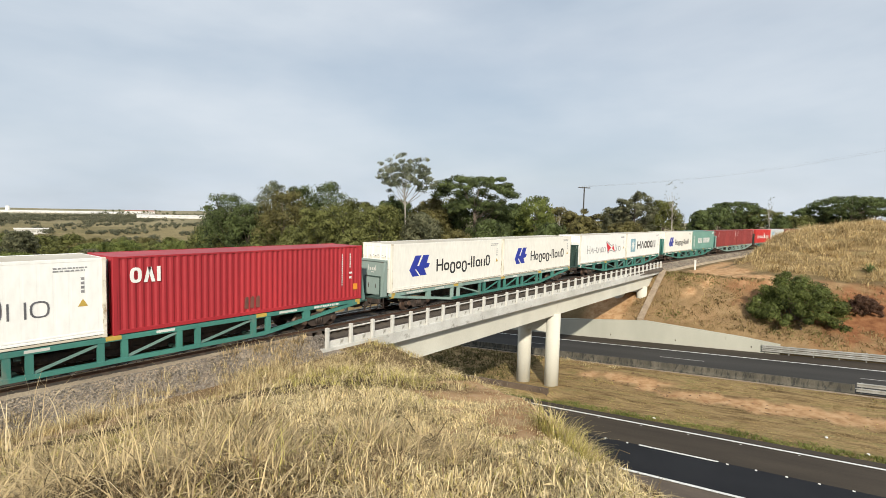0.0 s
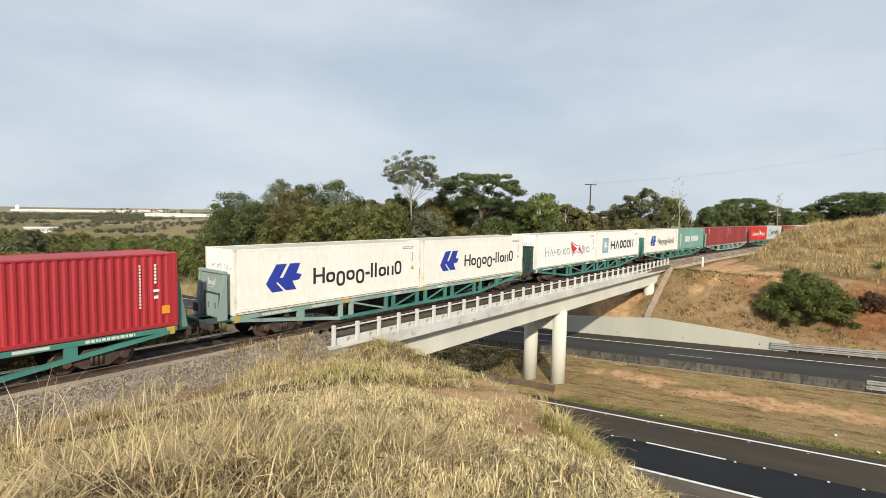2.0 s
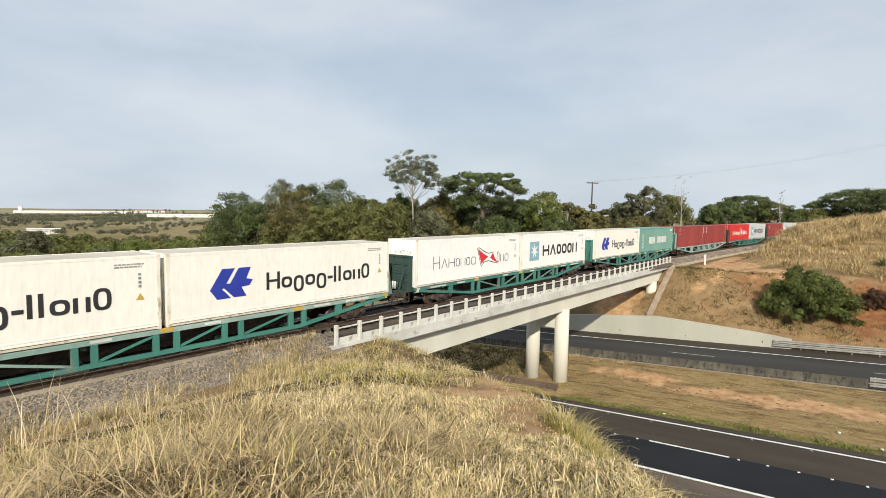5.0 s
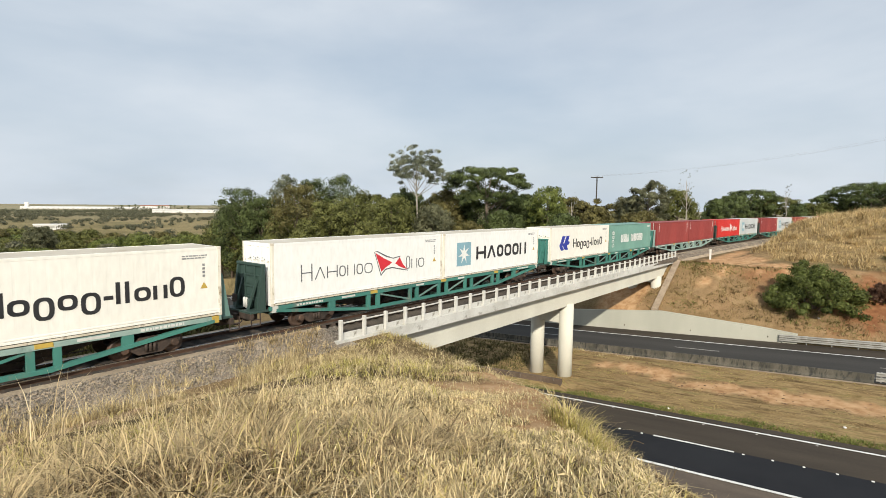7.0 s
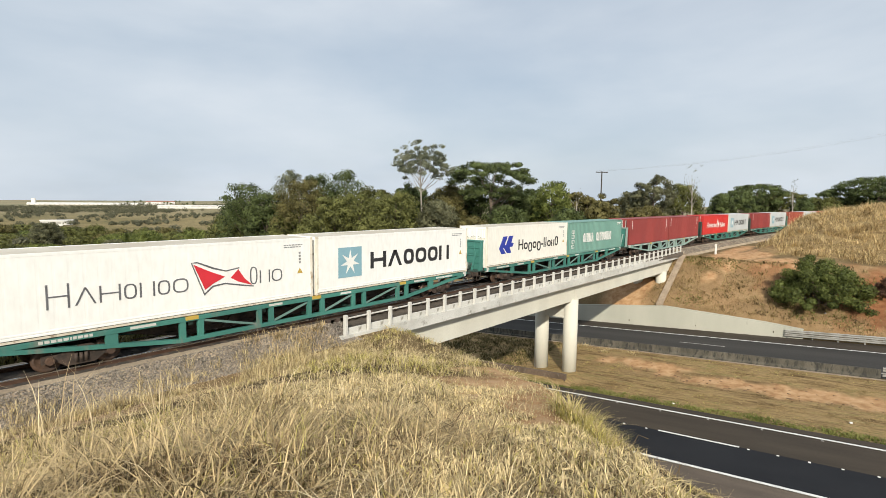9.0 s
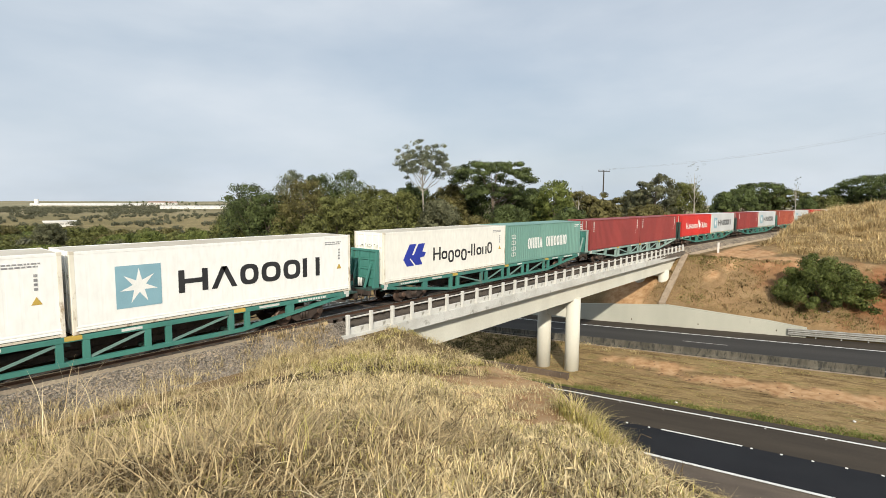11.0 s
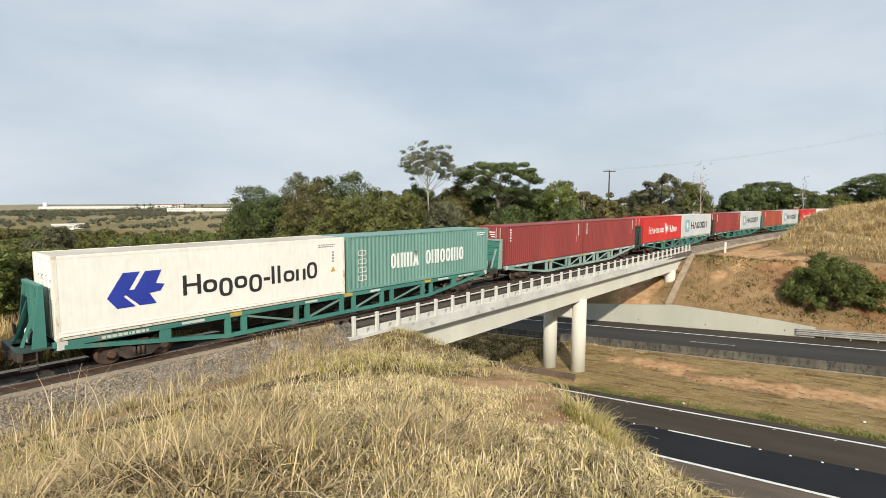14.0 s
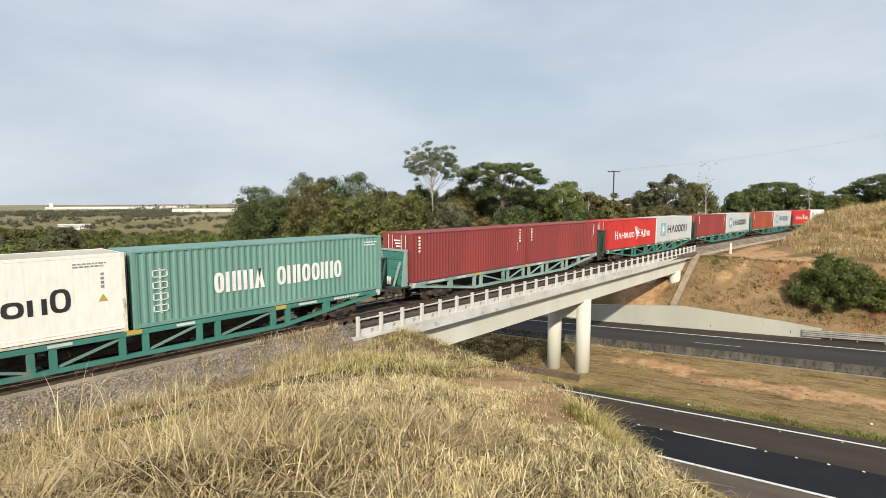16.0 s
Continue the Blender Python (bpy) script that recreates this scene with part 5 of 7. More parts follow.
def blades(name, x, y, high, wide, lean, seed, material, label, category="grass", lift=0.0, heads=False, turn=None, droop=0.28, simple=False):
    """Curved tapering blades, one root each; lean is how far the tip hangs over."""
    r = np.random.default_rng(seed)
    n = len(x)
    z = ground_z(x, y) - 0.02 + lift
    a = r.uniform(0, 2 * np.pi, n) if turn is None else turn + r.normal(0, 0.7, n)
    dx, dy = np.cos(a), np.sin(a)
    px, py = -dy, dx
    lv = np.array([0.0, 0.38, 0.72, 1.0])
    wv = np.array([1.0, 0.9, 0.6, 0.0])
    if simple:
        lv, wv = np.array([0.0, 0.55, 1.0]), np.array([1.0, 0.8, 0.0])
    if heads:
        wv = np.array([0.5, 0.4, 0.5, 1.6])
    verts = []
    for t, w in zip(lv, wv):
        out = lean * t ** 2.1
        up = high * (t - droop * (lean / np.maximum(high, 0.01)) * t ** 3)
        cx, cy, cz = x + dx * out, y + dy * out, z + up
        if w > 0:
            for s in (-0.5, 0.5):
                verts.append(np.stack([cx + px * wide * w * s, cy + py * wide * w * s, cz], -1))
        else:
            verts.append(np.stack([cx, cy, cz], -1))
    k = len(verts)
    v = np.stack(verts, 1).reshape(-1, 3)
    tri = [(0, 1, 3), (0, 3, 2), (2, 3, 5), (2, 5, 4)] + ([(4, 5, 6)] if k == 7 else [(4, 5, 7), (4, 7, 6)])
    if simple:
        tri = [(0, 1, 3), (0, 3, 2), (2, 3, 4)]
    f = (np.arange(n) * k)[:, None, None] + np.array(tri)[None]
    ob = new(name, from_arrays(name, v, f.reshape(-1, 3), material))
    return tagged(ob, label, category, kind="stuff")


def thatch(name, x, y, top, long, wide, seed, material, label):
    """Short bent leaf pieces lying every way through a canopy of height top: a dense mat of broken grass."""
    r = np.random.default_rng(seed)
    n = len(x)
    z = ground_z(x, y) + top * r.random(n) ** 0.75
    a, e = r.uniform(0, 2 * np.pi, n), r.normal(0.95, 0.40, n)
    d = np.stack([np.cos(a) * np.cos(e), np.sin(a) * np.cos(e), np.sin(e)], -1) * (long / 2)[:, None]
    side = np.stack([-np.sin(a), np.cos(a), 0.5 * r.normal(size=n)], -1) * (wide / 2)[:, None]
    mid = np.stack([x, y, z], -1)
    sag = np.zeros_like(d)
    sag[:, 2] = -0.18 * long * r.random(n)
    v = np.stack([mid - d - side * 0.8, mid - d + side * 0.8, mid - side - sag, mid + side - sag, mid + d + sag], 1)
    f = (np.arange(n) * 5)[:, None, None] + np.array([(0, 1, 3), (0, 3, 2), (2, 3, 4)])[None]
    return tagged(new(name, from_arrays(name, v.reshape(-1, 3), f.reshape(-1, 3), material)), label, "grass", kind="stuff")


def clumped(r, n, per, x0, x1, y0, y1, spread, keep):
    cx, cy = r.uniform(x0, x1, n), r.uniform(y0, y1, n)
    ok = keep(cx, cy)
    cx, cy = cx[ok], cy[ok]
    size = r.uniform(0.45, 1.4, len(cx)) * (1 + 0.45 * bumps(cx, cy, 0.8))
    x = np.repeat(cx, per) + r.normal(0, spread, len(cx) * per)
    y = np.repeat(cy, per) + r.normal(0, spread, len(cx) * per)
    return x, y, np.repeat(size, per)


def outward(x, y, per):
    """Which way each blade leans: away from the middle of its tuft."""
    cx, cy = x.reshape(-1, per).mean(1), y.reshape(-1, per).mean(1)
    return np.arctan2(y - np.repeat(cy, per), x - np.repeat(cx, per))


G = {
    "straw": leaf_mat("straw_blades", (0.14, 0.095, 0.040), (0.80, 0.65, 0.36), 0.6, 0.22, patches=1.6),
    "near": leaf_mat("near_straw_blades", (0.046, 0.031, 0.014), (0.85, 0.685, 0.385), 0.6, 0.18, vary=0.56, patches=2.4),
    "tan": leaf_mat("tan_blades", (0.080, 0.050, 0.023), (0.58, 0.42, 0.22), 0.7, 0.2, patches=1.6),
    "olive": leaf_mat("green_yellow_blades", (0.10, 0.090, 0.022), (0.66, 0.56, 0.19), 0.6, 0.25, patches=1.6),
    "verge": leaf_mat("verge_green_blades", (0.07, 0.10, 0.022), (0.25, 0.25, 0.075), 0.6, 0.25),
    "median": leaf_mat("median_blades", (0.14, 0.090, 0.040), (0.46, 0.33, 0.155), 0.7, 0.2),
    "slope": leaf_mat("slope_blades", (0.11, 0.077, 0.034), (0.43, 0.32, 0.15), 0.7, 0.2),
    # darker version of the near blades, painted in to darken the bank by the track
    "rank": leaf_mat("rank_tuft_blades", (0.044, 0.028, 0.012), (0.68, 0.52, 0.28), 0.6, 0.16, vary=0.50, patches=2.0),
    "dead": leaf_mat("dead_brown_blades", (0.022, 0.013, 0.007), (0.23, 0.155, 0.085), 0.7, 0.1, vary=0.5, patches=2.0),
    "weed": leaf_mat("weed_leaves", (0.04, 0.028, 0.014), (0.15, 0.105, 0.05), 0.6, 0.2),
}


def build_grass():
    r = np.random.default_rng(11)

    def bank(x, y):
        d = np.hypot(x, y)
        off = track_y(x) - y
        edge = 1.5 + 0.5 * np.sin(x * 0.9) + 0.35 * np.sin(x * 2.3)
        thin = soil(x, y)
        steep = np.clip((x - 9 - y * 0.55) / 6, 0, 0.8)
        dice = r.random(len(x))
        litter = 0.85 * (1 - step(4.6, 7.4, off + 0.8 * bumps(x, y, 0.9))) * (1 - step(9, 14, x))
        return (d > 1.9) & (off > 2.7 + edge * 0.5 * dice + 0.3) & (dice > 0.95 * thin) & (dice > litter) & (dice > steep * 0.75) & (ground_z(x, y) > -8.0) & (x < 24)

    def green_patch(x, y):
        return step(0.0, 0.5, bumps(x + 3, y, 1.7) + 0.4 * step(8, 15, y))

    def low_east(x, y):
        """Shorter where the bank turns down to the road."""
        return (1 - 0.80 * trodden(x, y)) * (1 - 0.62 * step(1.0, 5.5, x - 0.84 * y) * (1 - step(4.0, 6.5, y))) * (1 - 0.55 * step(8.5, 12.5, y) * (1 - step(8, 12, x)))
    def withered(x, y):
        """True where darkening is put into the grass colour: close by and towards the track."""
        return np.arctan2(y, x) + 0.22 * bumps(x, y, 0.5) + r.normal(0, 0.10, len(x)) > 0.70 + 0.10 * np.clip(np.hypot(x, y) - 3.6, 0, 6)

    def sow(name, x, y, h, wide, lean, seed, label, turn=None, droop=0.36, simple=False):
        """Straw coloured on the cutting side; towards the track the colour itself is darkened."""
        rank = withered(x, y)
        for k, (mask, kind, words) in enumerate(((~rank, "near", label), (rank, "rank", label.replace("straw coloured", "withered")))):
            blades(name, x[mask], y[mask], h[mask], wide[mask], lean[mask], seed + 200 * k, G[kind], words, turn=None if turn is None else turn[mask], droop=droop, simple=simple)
    # near tufts, thin, long and arching over
    near = lambda x, y: bank(x, y) & (np.hypot(x, y) < 11.0)
    close = lambda x, y: bank(x, y) & (np.hypot(x, y) < 6.8)
    per = 16
    x, y, s = clumped(r, 1250, per, -0.8, 6.8, -0.8, 6.8, 0.12, close)
    h = s * r.uniform(0.08, 0.34, len(x)) * low_east(x, y)
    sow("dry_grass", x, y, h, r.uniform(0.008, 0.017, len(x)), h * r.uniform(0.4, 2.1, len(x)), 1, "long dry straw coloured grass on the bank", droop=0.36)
    per = 60
    x, y, s = clumped(r, 300, per, -0.8, 7.2, -0.8, 7.2, 0.13, lambda x, y: bank(x, y) & (np.hypot(x, y) < 7.2))
    h = np.clip(s, 0.6, 1.6) * r.uniform(0.14, 0.44, len(x)) * low_east(x, y)
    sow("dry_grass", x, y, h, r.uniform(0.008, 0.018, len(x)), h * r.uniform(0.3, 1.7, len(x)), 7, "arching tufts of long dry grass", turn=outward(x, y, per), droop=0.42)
    per = 16
    x, y, s = clumped(r, 2500, per, -1.5, 11.5, -2, 11.5, 0.12, lambda x, y: bank(x, y) & (np.hypot(x, y) > 6.2) & (np.hypot(x, y) < 11.5))
    h = s * r.uniform(0.10, 0.36, len(x)) * low_east(x, y)
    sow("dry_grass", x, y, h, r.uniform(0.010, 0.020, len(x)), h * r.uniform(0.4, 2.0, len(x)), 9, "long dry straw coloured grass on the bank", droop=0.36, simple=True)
    per = 50
    x, y, s = clumped(r, 620, per, -1.5, 12.5, -2, 13.5, 0.15, lambda x, y: bank(x, y) & (np.hypot(x, y) > 6.8) & (np.hypot(x, y) < 13.5))
    h = np.clip(s, 0.6, 1.6) * r.uniform(0.14, 0.42, len(x)) * low_east(x, y)
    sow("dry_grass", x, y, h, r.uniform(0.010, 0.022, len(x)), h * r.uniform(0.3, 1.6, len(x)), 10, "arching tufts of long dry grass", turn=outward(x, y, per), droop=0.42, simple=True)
    # great tussocks: broad arching leaves over a dark foot
    per = 84
    x, y, s = clumped(r, 58, per, 0.4, 5.6, 2.0, 6.6, 0.07, lambda x, y: bank(x, y) & (np.arctan2(y, x) > 0.55))
    h = np.clip(s, 0.8, 1.3) * r.uniform(0.22, 0.52, len(x))
    blades("grass_tussocks", x, y, h, r.uniform(0.010, 0.020, len(x)), h * r.uniform(0.25, 1.5, len(x)), 61, G["rank"], "great arching tussocks of withered grass", turn=outward(x, y, per), droop=0.45)
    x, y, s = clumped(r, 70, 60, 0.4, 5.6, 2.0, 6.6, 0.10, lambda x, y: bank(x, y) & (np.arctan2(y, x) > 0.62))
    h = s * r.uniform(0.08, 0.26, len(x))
    blades("grass_tussocks", x, y, h, r.uniform(0.012, 0.024, len(x)), h * r.uniform(0.3, 1.4, len(x)), 62, G["dead"], "dark brown leaves at the foot of the tussocks", turn=outward(x, y, 60), droop=0.45)
    # the mat itself, in hummocks
    hummock = lambda x, y: (0.22 + 0.16 * bumps(x, y, 0.27) + 0.11 * bumps(x + 5, y, 0.75)) * low_east(x, y) * (1 + 0.35 * (1 - step(2.5, 4.5, x)))
    for q, (n, lo, hi, la, lb, wa, wb, kind, label) in enumerate((
            (54000, 1.9, 6.6, 0.07, 0.26, 0.006, 0.013, "near", "matted broken straw coloured grass"),
            (60000, 1.9, 6.8, 0.08, 0.28, 0.008, 0.016, "dead", "matted dead brown grass leaves"),
            (7000, 1.9, 6.6, 0.07, 0.22, 0.007, 0.014, "olive", "matted yellow green grass leaves"),
            (84000, 6.4, 12.5, 0.09, 0.28, 0.007, 0.015, "near", "matted broken straw coloured grass"),
            (12000, 6.4, 13.5, 0.09, 0.28, 0.009, 0.018, "dead", "matted dead brown grass leaves"),
            (20000, 6.4, 13.5, 0.09, 0.26, 0.008, 0.016, "olive", "matted yellow green grass leaves"))):
        d, a = np.sqrt(r.uniform(lo ** 2, hi ** 2, n)), r.uniform(radians(-4), radians(88), n)
        x, y = d * np.cos(a), d * np.sin(a)
        keep = bank(x, y) & (hummock(x, y) > 0.03)
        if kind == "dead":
            # denser towards the track, hardly any on the cutting side
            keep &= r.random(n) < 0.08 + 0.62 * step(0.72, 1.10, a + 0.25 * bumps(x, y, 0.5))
        if kind == "olive":
            keep &= r.random(n) < 0.25 + 0.75 * green_patch(x, y)
        x, y = x[keep], y[keep]
        m = len(x)
        # the same zone again takes its darkening from the colour
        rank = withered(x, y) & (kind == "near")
        for mask, leaf, words in ((~rank, kind, label), (rank, "rank", "matted darker brown grass")):
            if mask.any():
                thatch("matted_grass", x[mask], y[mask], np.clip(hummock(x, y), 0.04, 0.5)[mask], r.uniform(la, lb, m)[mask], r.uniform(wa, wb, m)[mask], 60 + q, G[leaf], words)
    per = 16
    x, y, s = clumped(r, 1700, per, -6, 11, -5, 11, 0.12, near)
    h = s * r.uniform(0.10, 0.34, len(x)) * low_east(x, y)
    blades("dry_grass", x, y, h, r.uniform(0.007, 0.014, len(x)), h * r.uniform(0.6, 1.8, len(x)), 2, G["tan"], "matted brown dead grass on the bank", droop=0.45, simple=True)
    per = 18
    x, y, s = clumped(r, 1500, per, -3, 11, -3, 11, 0.08, lambda x, y: near(x, y) & (r.random(len(x)) < 0.12 + 0.9 * green_patch(x, y)))
    h = s * r.uniform(0.16, 0.46, len(x)) * low_east(x, y)
    blades("green_grass", x, y, h, r.uniform(0.008, 0.016, len(x)), h * r.uniform(0.3, 1.1, len(x)), 3, G["olive"], "yellow green grass tufts on the bank", turn=outward(x, y, per), droop=0.45, simple=True)
    # bleached broken stems lying criss-cross over the tufts
    per = 5
    bleached = leaf_mat("bleached_stems", (0.36, 0.26, 0.14), (0.86, 0.72, 0.46), 0.6, 0.2)
    x, y, s = clumped(r, 2300, per, -6, 12, -5, 13, 0.2, lambda x, y: bank(x, y) & (np.hypot(x, y) < 13))
    h = s * r.uniform(0.2, 0.55, len(x)) * low_east(x, y)
    blades("broken_stems", x, y, h, r.uniform(0.007, 0.013, len(x)), h * r.uniform(0.5, 2.0, len(x)), 8, bleached, "bleached broken grass stems", droop=0.42)
    # tall rank tufts at the near end, dark inside
    tall = lambda x, y: bank(x, y) & (r.random(len(x)) < 0.25 + 0.75 * step(-0.1, 0.4, bumps(x * 1.4, y * 1.4, 0.8)))
    per = 40
    x, y, s = clumped(r, 520, per, 0.2, 5.2, 3.4, 10.8, 0.15, tall)
    h = s * r.uniform(0.25, 0.72, len(x))
    blades("rank_grass", x, y, h, r.uniform(0.009, 0.019, len(x)), h * r.uniform(0.3, 1.6, len(x)), 12, G["rank"], "tall rank tufts of dry grass", turn=outward(x, y, per), droop=0.5)
    per = 42
    x, y, s = clumped(r, 230, per, -0.2, 3.4, 3.6, 7.8, 0.14, lambda x, y: bumps(x * 1.7, y * 1.7, 0.8) > -0.3)
    h = s * r.uniform(0.25, 0.80, len(x))
    blades("rank_grass", x, y, h, r.uniform(0.009, 0.020, len(x)), h * r.uniform(0.3, 1.5, len(x)), 18, G["rank"], "tall rank tufts of dry grass", turn=outward(x, y, per), droop=0.45)
    x, y, s = clumped(r, 240, 26, 0.1, 4.6, 3.8, 10.5, 0.13, tall)
    h = s * r.uniform(0.25, 0.75, len(x))
    blades("rank_grass", x, y, h, r.uniform(0.007, 0.014, len(x)), h * r.uniform(0.3, 1.4, len(x)), 13, G["olive"], "olive green blades in the tall tufts", droop=0.5, simple=True)
    # flattened brown litter between the grass and the ballast
    x, y, s = clumped(r, 3600, 9, -6, 15, 14.0, 19.6, 0.16, lambda x, y: (track_y(x) - y > 2.6) & (track_y(x) - y < 6.6))
    h = s * r.uniform(0.04, 0.14, len(x))
    blades("grass_litter", x, y, h, r.uniform(0.015, 0.035, len(x)), h * r.uniform(1.0, 3.0, len(x)), 14, leaf_mat("dead_litter", (0.16, 0.10, 0.058), (0.55, 0.40, 0.25), 0.8, 0.1), "flattened brown dead grass beside the ballast", droop=0.5, simple=True)
    # withered weeds round the end of the bridge
    x, y, s = clumped(r, 90, 22, 11.2, 15.4, 18.4, 20.4, 0.16, lambda x, y: r.random(len(x)) < 0.35 + 0.65 * step(11.5, 14.5, x))
    h = s * r.uniform(0.12, 0.42, len(x))
    blades("withered_weeds", x, y, h, r.uniform(0.014, 0.028, len(x)), h * r.uniform(0.3, 1.3, len(x)), 21, G["rank"], "withered brown weeds at the end of the bridge", "weeds", lift=np.clip(-0.15 - 0.6 * np.clip(20.32 - y, 0, 3) - ground_z(x, y), 0, 0.7), turn=outward(x, y, 22), simple=True)
    # dry tufts that have crept into the foot of the ballast
    x, y, s = clumped(r, 1000, 18, -3, 15.5, 16.6, 19.9, 0.10, lambda x, y: (bumps(x, y, 0.8) > -0.25) & (r.random(len(x)) < 1.2 - (y - 16.6) / 3.3))
    h = s * r.uniform(0.16, 0.60, len(x))
    rise = np.maximum(-0.172 + (y - track_y(x) + 1.8) * 0.6 - ground_z(x, y), 0.0)
    blades("ballast_tufts", x, y, h, r.uniform(0.010, 0.020, len(x)), h * r.uniform(0.3, 1.2, len(x)), 19, G["straw"], "dry grass tufts growing in the foot of the ballast", lift=rise, simple=True)
    # the rest of the bank
    far = lambda x, y: bank(x, y) & (np.hypot(x, y) >= 9.5)
    for q, (kind, n, per, seed, name, label, gate) in enumerate((
            ("straw", 3900, 24, 4, "dry_grass", "dry straw coloured grass on the bank", None),
            ("dead", 2600, 19, 5, "dry_grass", "short brown dead grass on the bank", None),
            ("olive", 2700, 24, 6, "green_grass", "yellow green grass on the crest of the bank", green_patch))):
        keep = far if gate is None else (lambda x, y: far(x, y) & (r.random(len(x)) < 0.22 + 0.78 * gate(x, y)))
        x, y, s = clumped(r, n, per, -8, 24.5, -4, 20.5, 0.14, keep)
        h = s * r.uniform(0.10, 0.36, len(x)) * (1.1 if kind != "dead" else 0.8) * low_east(x, y)
        blades(name, x, y, h, r.uniform(0.012, 0.027, len(x)) * np.clip(h / 0.24, 0.4, 1.0), h * r.uniform(0.3, 1.8, len(x)), 20 + seed, G[kind], label, droop=0.33, simple=True)
    # short trodden grass where one would stand
    per = 20
    x, y, s = clumped(r, 420, per, -2.3, 2.3, -2.3, 2.3, 0.10, lambda x, y: np.hypot(x, y) < 2.3)
    h = s * r.uniform(0.03, 0.11, len(x))
    blades("trodden_grass", x, y, h, r.uniform(0.008, 0.016, len(x)), h * r.uniform(0.8, 2.4, len(x)), 17, G["tan"], "short trodden dry grass", simple=True)
    # sparse wisps on the bare soil of the cutting edge
    x, y, s = clumped(r, 1100, 7, 5, 16, 3.4, 10, 0.12, lambda x, y: soil(x, y) > 0.3)
    h = s * r.uniform(0.05, 0.22, len(x))
    blades("grass_wisps", x, y, h, r.uniform(0.007, 0.014, len(x)), h * r.uniform(0.4, 1.6, len(x)), 15, G["straw"], "sparse dry wisps on bare reddish soil", droop=0.5)
    # a taller clump on the edge of the cutting
    per = 40
    for kind, n, seed, label in (("olive", 60, 16, "taller olive green clump of grass on the cutting edge"), ("straw", 40, 36, "taller clump of dry grass on the cutting edge")):
        x, y, s = clumped(r, n, per, 8.1, 10.0, 3.2, 4.4, 0.12, lambda x, y: (y / x > 0.375) & (y / x < 0.49))
        h = s * r.uniform(0.20, 0.60, len(x))
        blades("dry_grass", x, y, h, r.uniform(0.009, 0.018, len(x)), h * r.uniform(0.2, 1.0, len(x)), seed, G[kind], label, turn=outward(x, y, per), droop=0.45)
    # tall seed stalks
    x, y, s = clumped(r, 330, 3, -5, 16, -3, 18, 0.1, lambda x, y: bank(x, y) & (np.hypot(x, y) > 2.6) & (x < y + 1))
    h = s * r.uniform(0.45, 0.85, len(x))
    blades("seed_stalks", x, y, h, r.uniform(0.006, 0.012, len(x)), h * r.uniform(0.1, 0.55, len(x)), 31, bleached, "thin pale seed stalks above the grass")
    # a dry weed on the edge of the cutting
    for wx, wy in ((8.7, 3.1), (9.6, 2.6), (8.9, 2.2)):
        rr = random.Random(int(wx * 10))
        z = float(ground_z(wx, wy))
        o = tagged(new("dry_weed"), "thin dry weed with curled stalks on the cutting edge", "weed")
        for k in range(6):
            bm = bmesh.new()
            a, h = rr.uniform(0, 6.28), rr.uniform(0.5, 1.0)
            tube(bm, [(0, 0, 0), (0.05 * math.cos(a), 0.05 * math.sin(a), h * 0.5), (0.22 * math.cos(a), 0.22 * math.sin(a), h), (0.40 * math.cos(a), 0.40 * math.sin(a), h * 0.92)], [0.007, 0.006, 0.004, 0.003], 5)
            part("stalk", bm, G["tan"], o)
        o.location = (wx, wy, z - 0.03)
    # long bent stalks standing over the near end of the bank
    for k, (cx, cy, n, tall) in enumerate(((2.7, 11.6, 13, 1.9), (3.5, 11.9, 6, 1.7), (3.9, 9.9, 10, 1.25), (4.5, 8.9, 14, 1.05), (5.6, 8.7, 8, 0.9))):
        x, y = cx + r.normal(0, 0.16, n), cy + r.normal(0, 0.22, n)
        h = tall * r.uniform(0.7, 1.1, n)
        blades("seed_stalks", x, y, h, r.uniform(0.014, 0.024, n), h * r.uniform(0.1, 0.75, n), 330 + k, bleached, "long pale bent stalks standing above the grass", droop=0.30)
    # thin dry stalks close by on the cutting side
    x, y = r.uniform(4.0, 5.4, 22), r.uniform(0.0, 1.1, 22)
    blades("seed_stalks", x, y, r.uniform(0.2, 0.5, 22), r.uniform(0.004, 0.007, 22), r.uniform(0.05, 0.3, 22), 34, bleached, "thin dry stalks near the edge of the cutting", droop=0.3)
    # tufts along the gravel shoulder
    x, y, s = clumped(r, 420, 9, 24.9, 26.5, -6, 24, 0.12, lambda x, y: r.random(len(x)) < 1.1 - (x - 24.9) / 1.6)
    h = s * r.uniform(0.06, 0.25, len(x))
    blades("verge_grass", x, y, h, r.uniform(0.015, 0.035, len(x)), h * r.uniform(0.4, 1.5, len(x)), 46, G["straw"], "dry tufts along the gravel shoulder", simple=True)
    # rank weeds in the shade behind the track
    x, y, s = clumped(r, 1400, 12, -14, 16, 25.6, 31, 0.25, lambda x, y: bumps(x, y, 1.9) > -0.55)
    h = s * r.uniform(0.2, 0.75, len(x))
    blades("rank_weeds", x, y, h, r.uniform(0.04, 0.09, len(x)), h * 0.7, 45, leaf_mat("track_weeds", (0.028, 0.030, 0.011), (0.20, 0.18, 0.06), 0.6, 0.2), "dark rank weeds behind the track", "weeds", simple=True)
    # tall golden grass on the edge of the fall behind the track
    x, y, s = clumped(r, 620, 26, -10, 7.6, 26.6, 31.5, 0.22, lambda x, y: (bumps(x, y, 1.3) > -0.6) & (r.random(len(x)) < 1.1 - 0.8 * step(5.4, 7.6, x)))
    h = np.clip(s, 0.75, 1.1) * r.uniform(0.9, 2.2, len(x)) * (1 - 0.4 * step(5.8, 7.4, x))
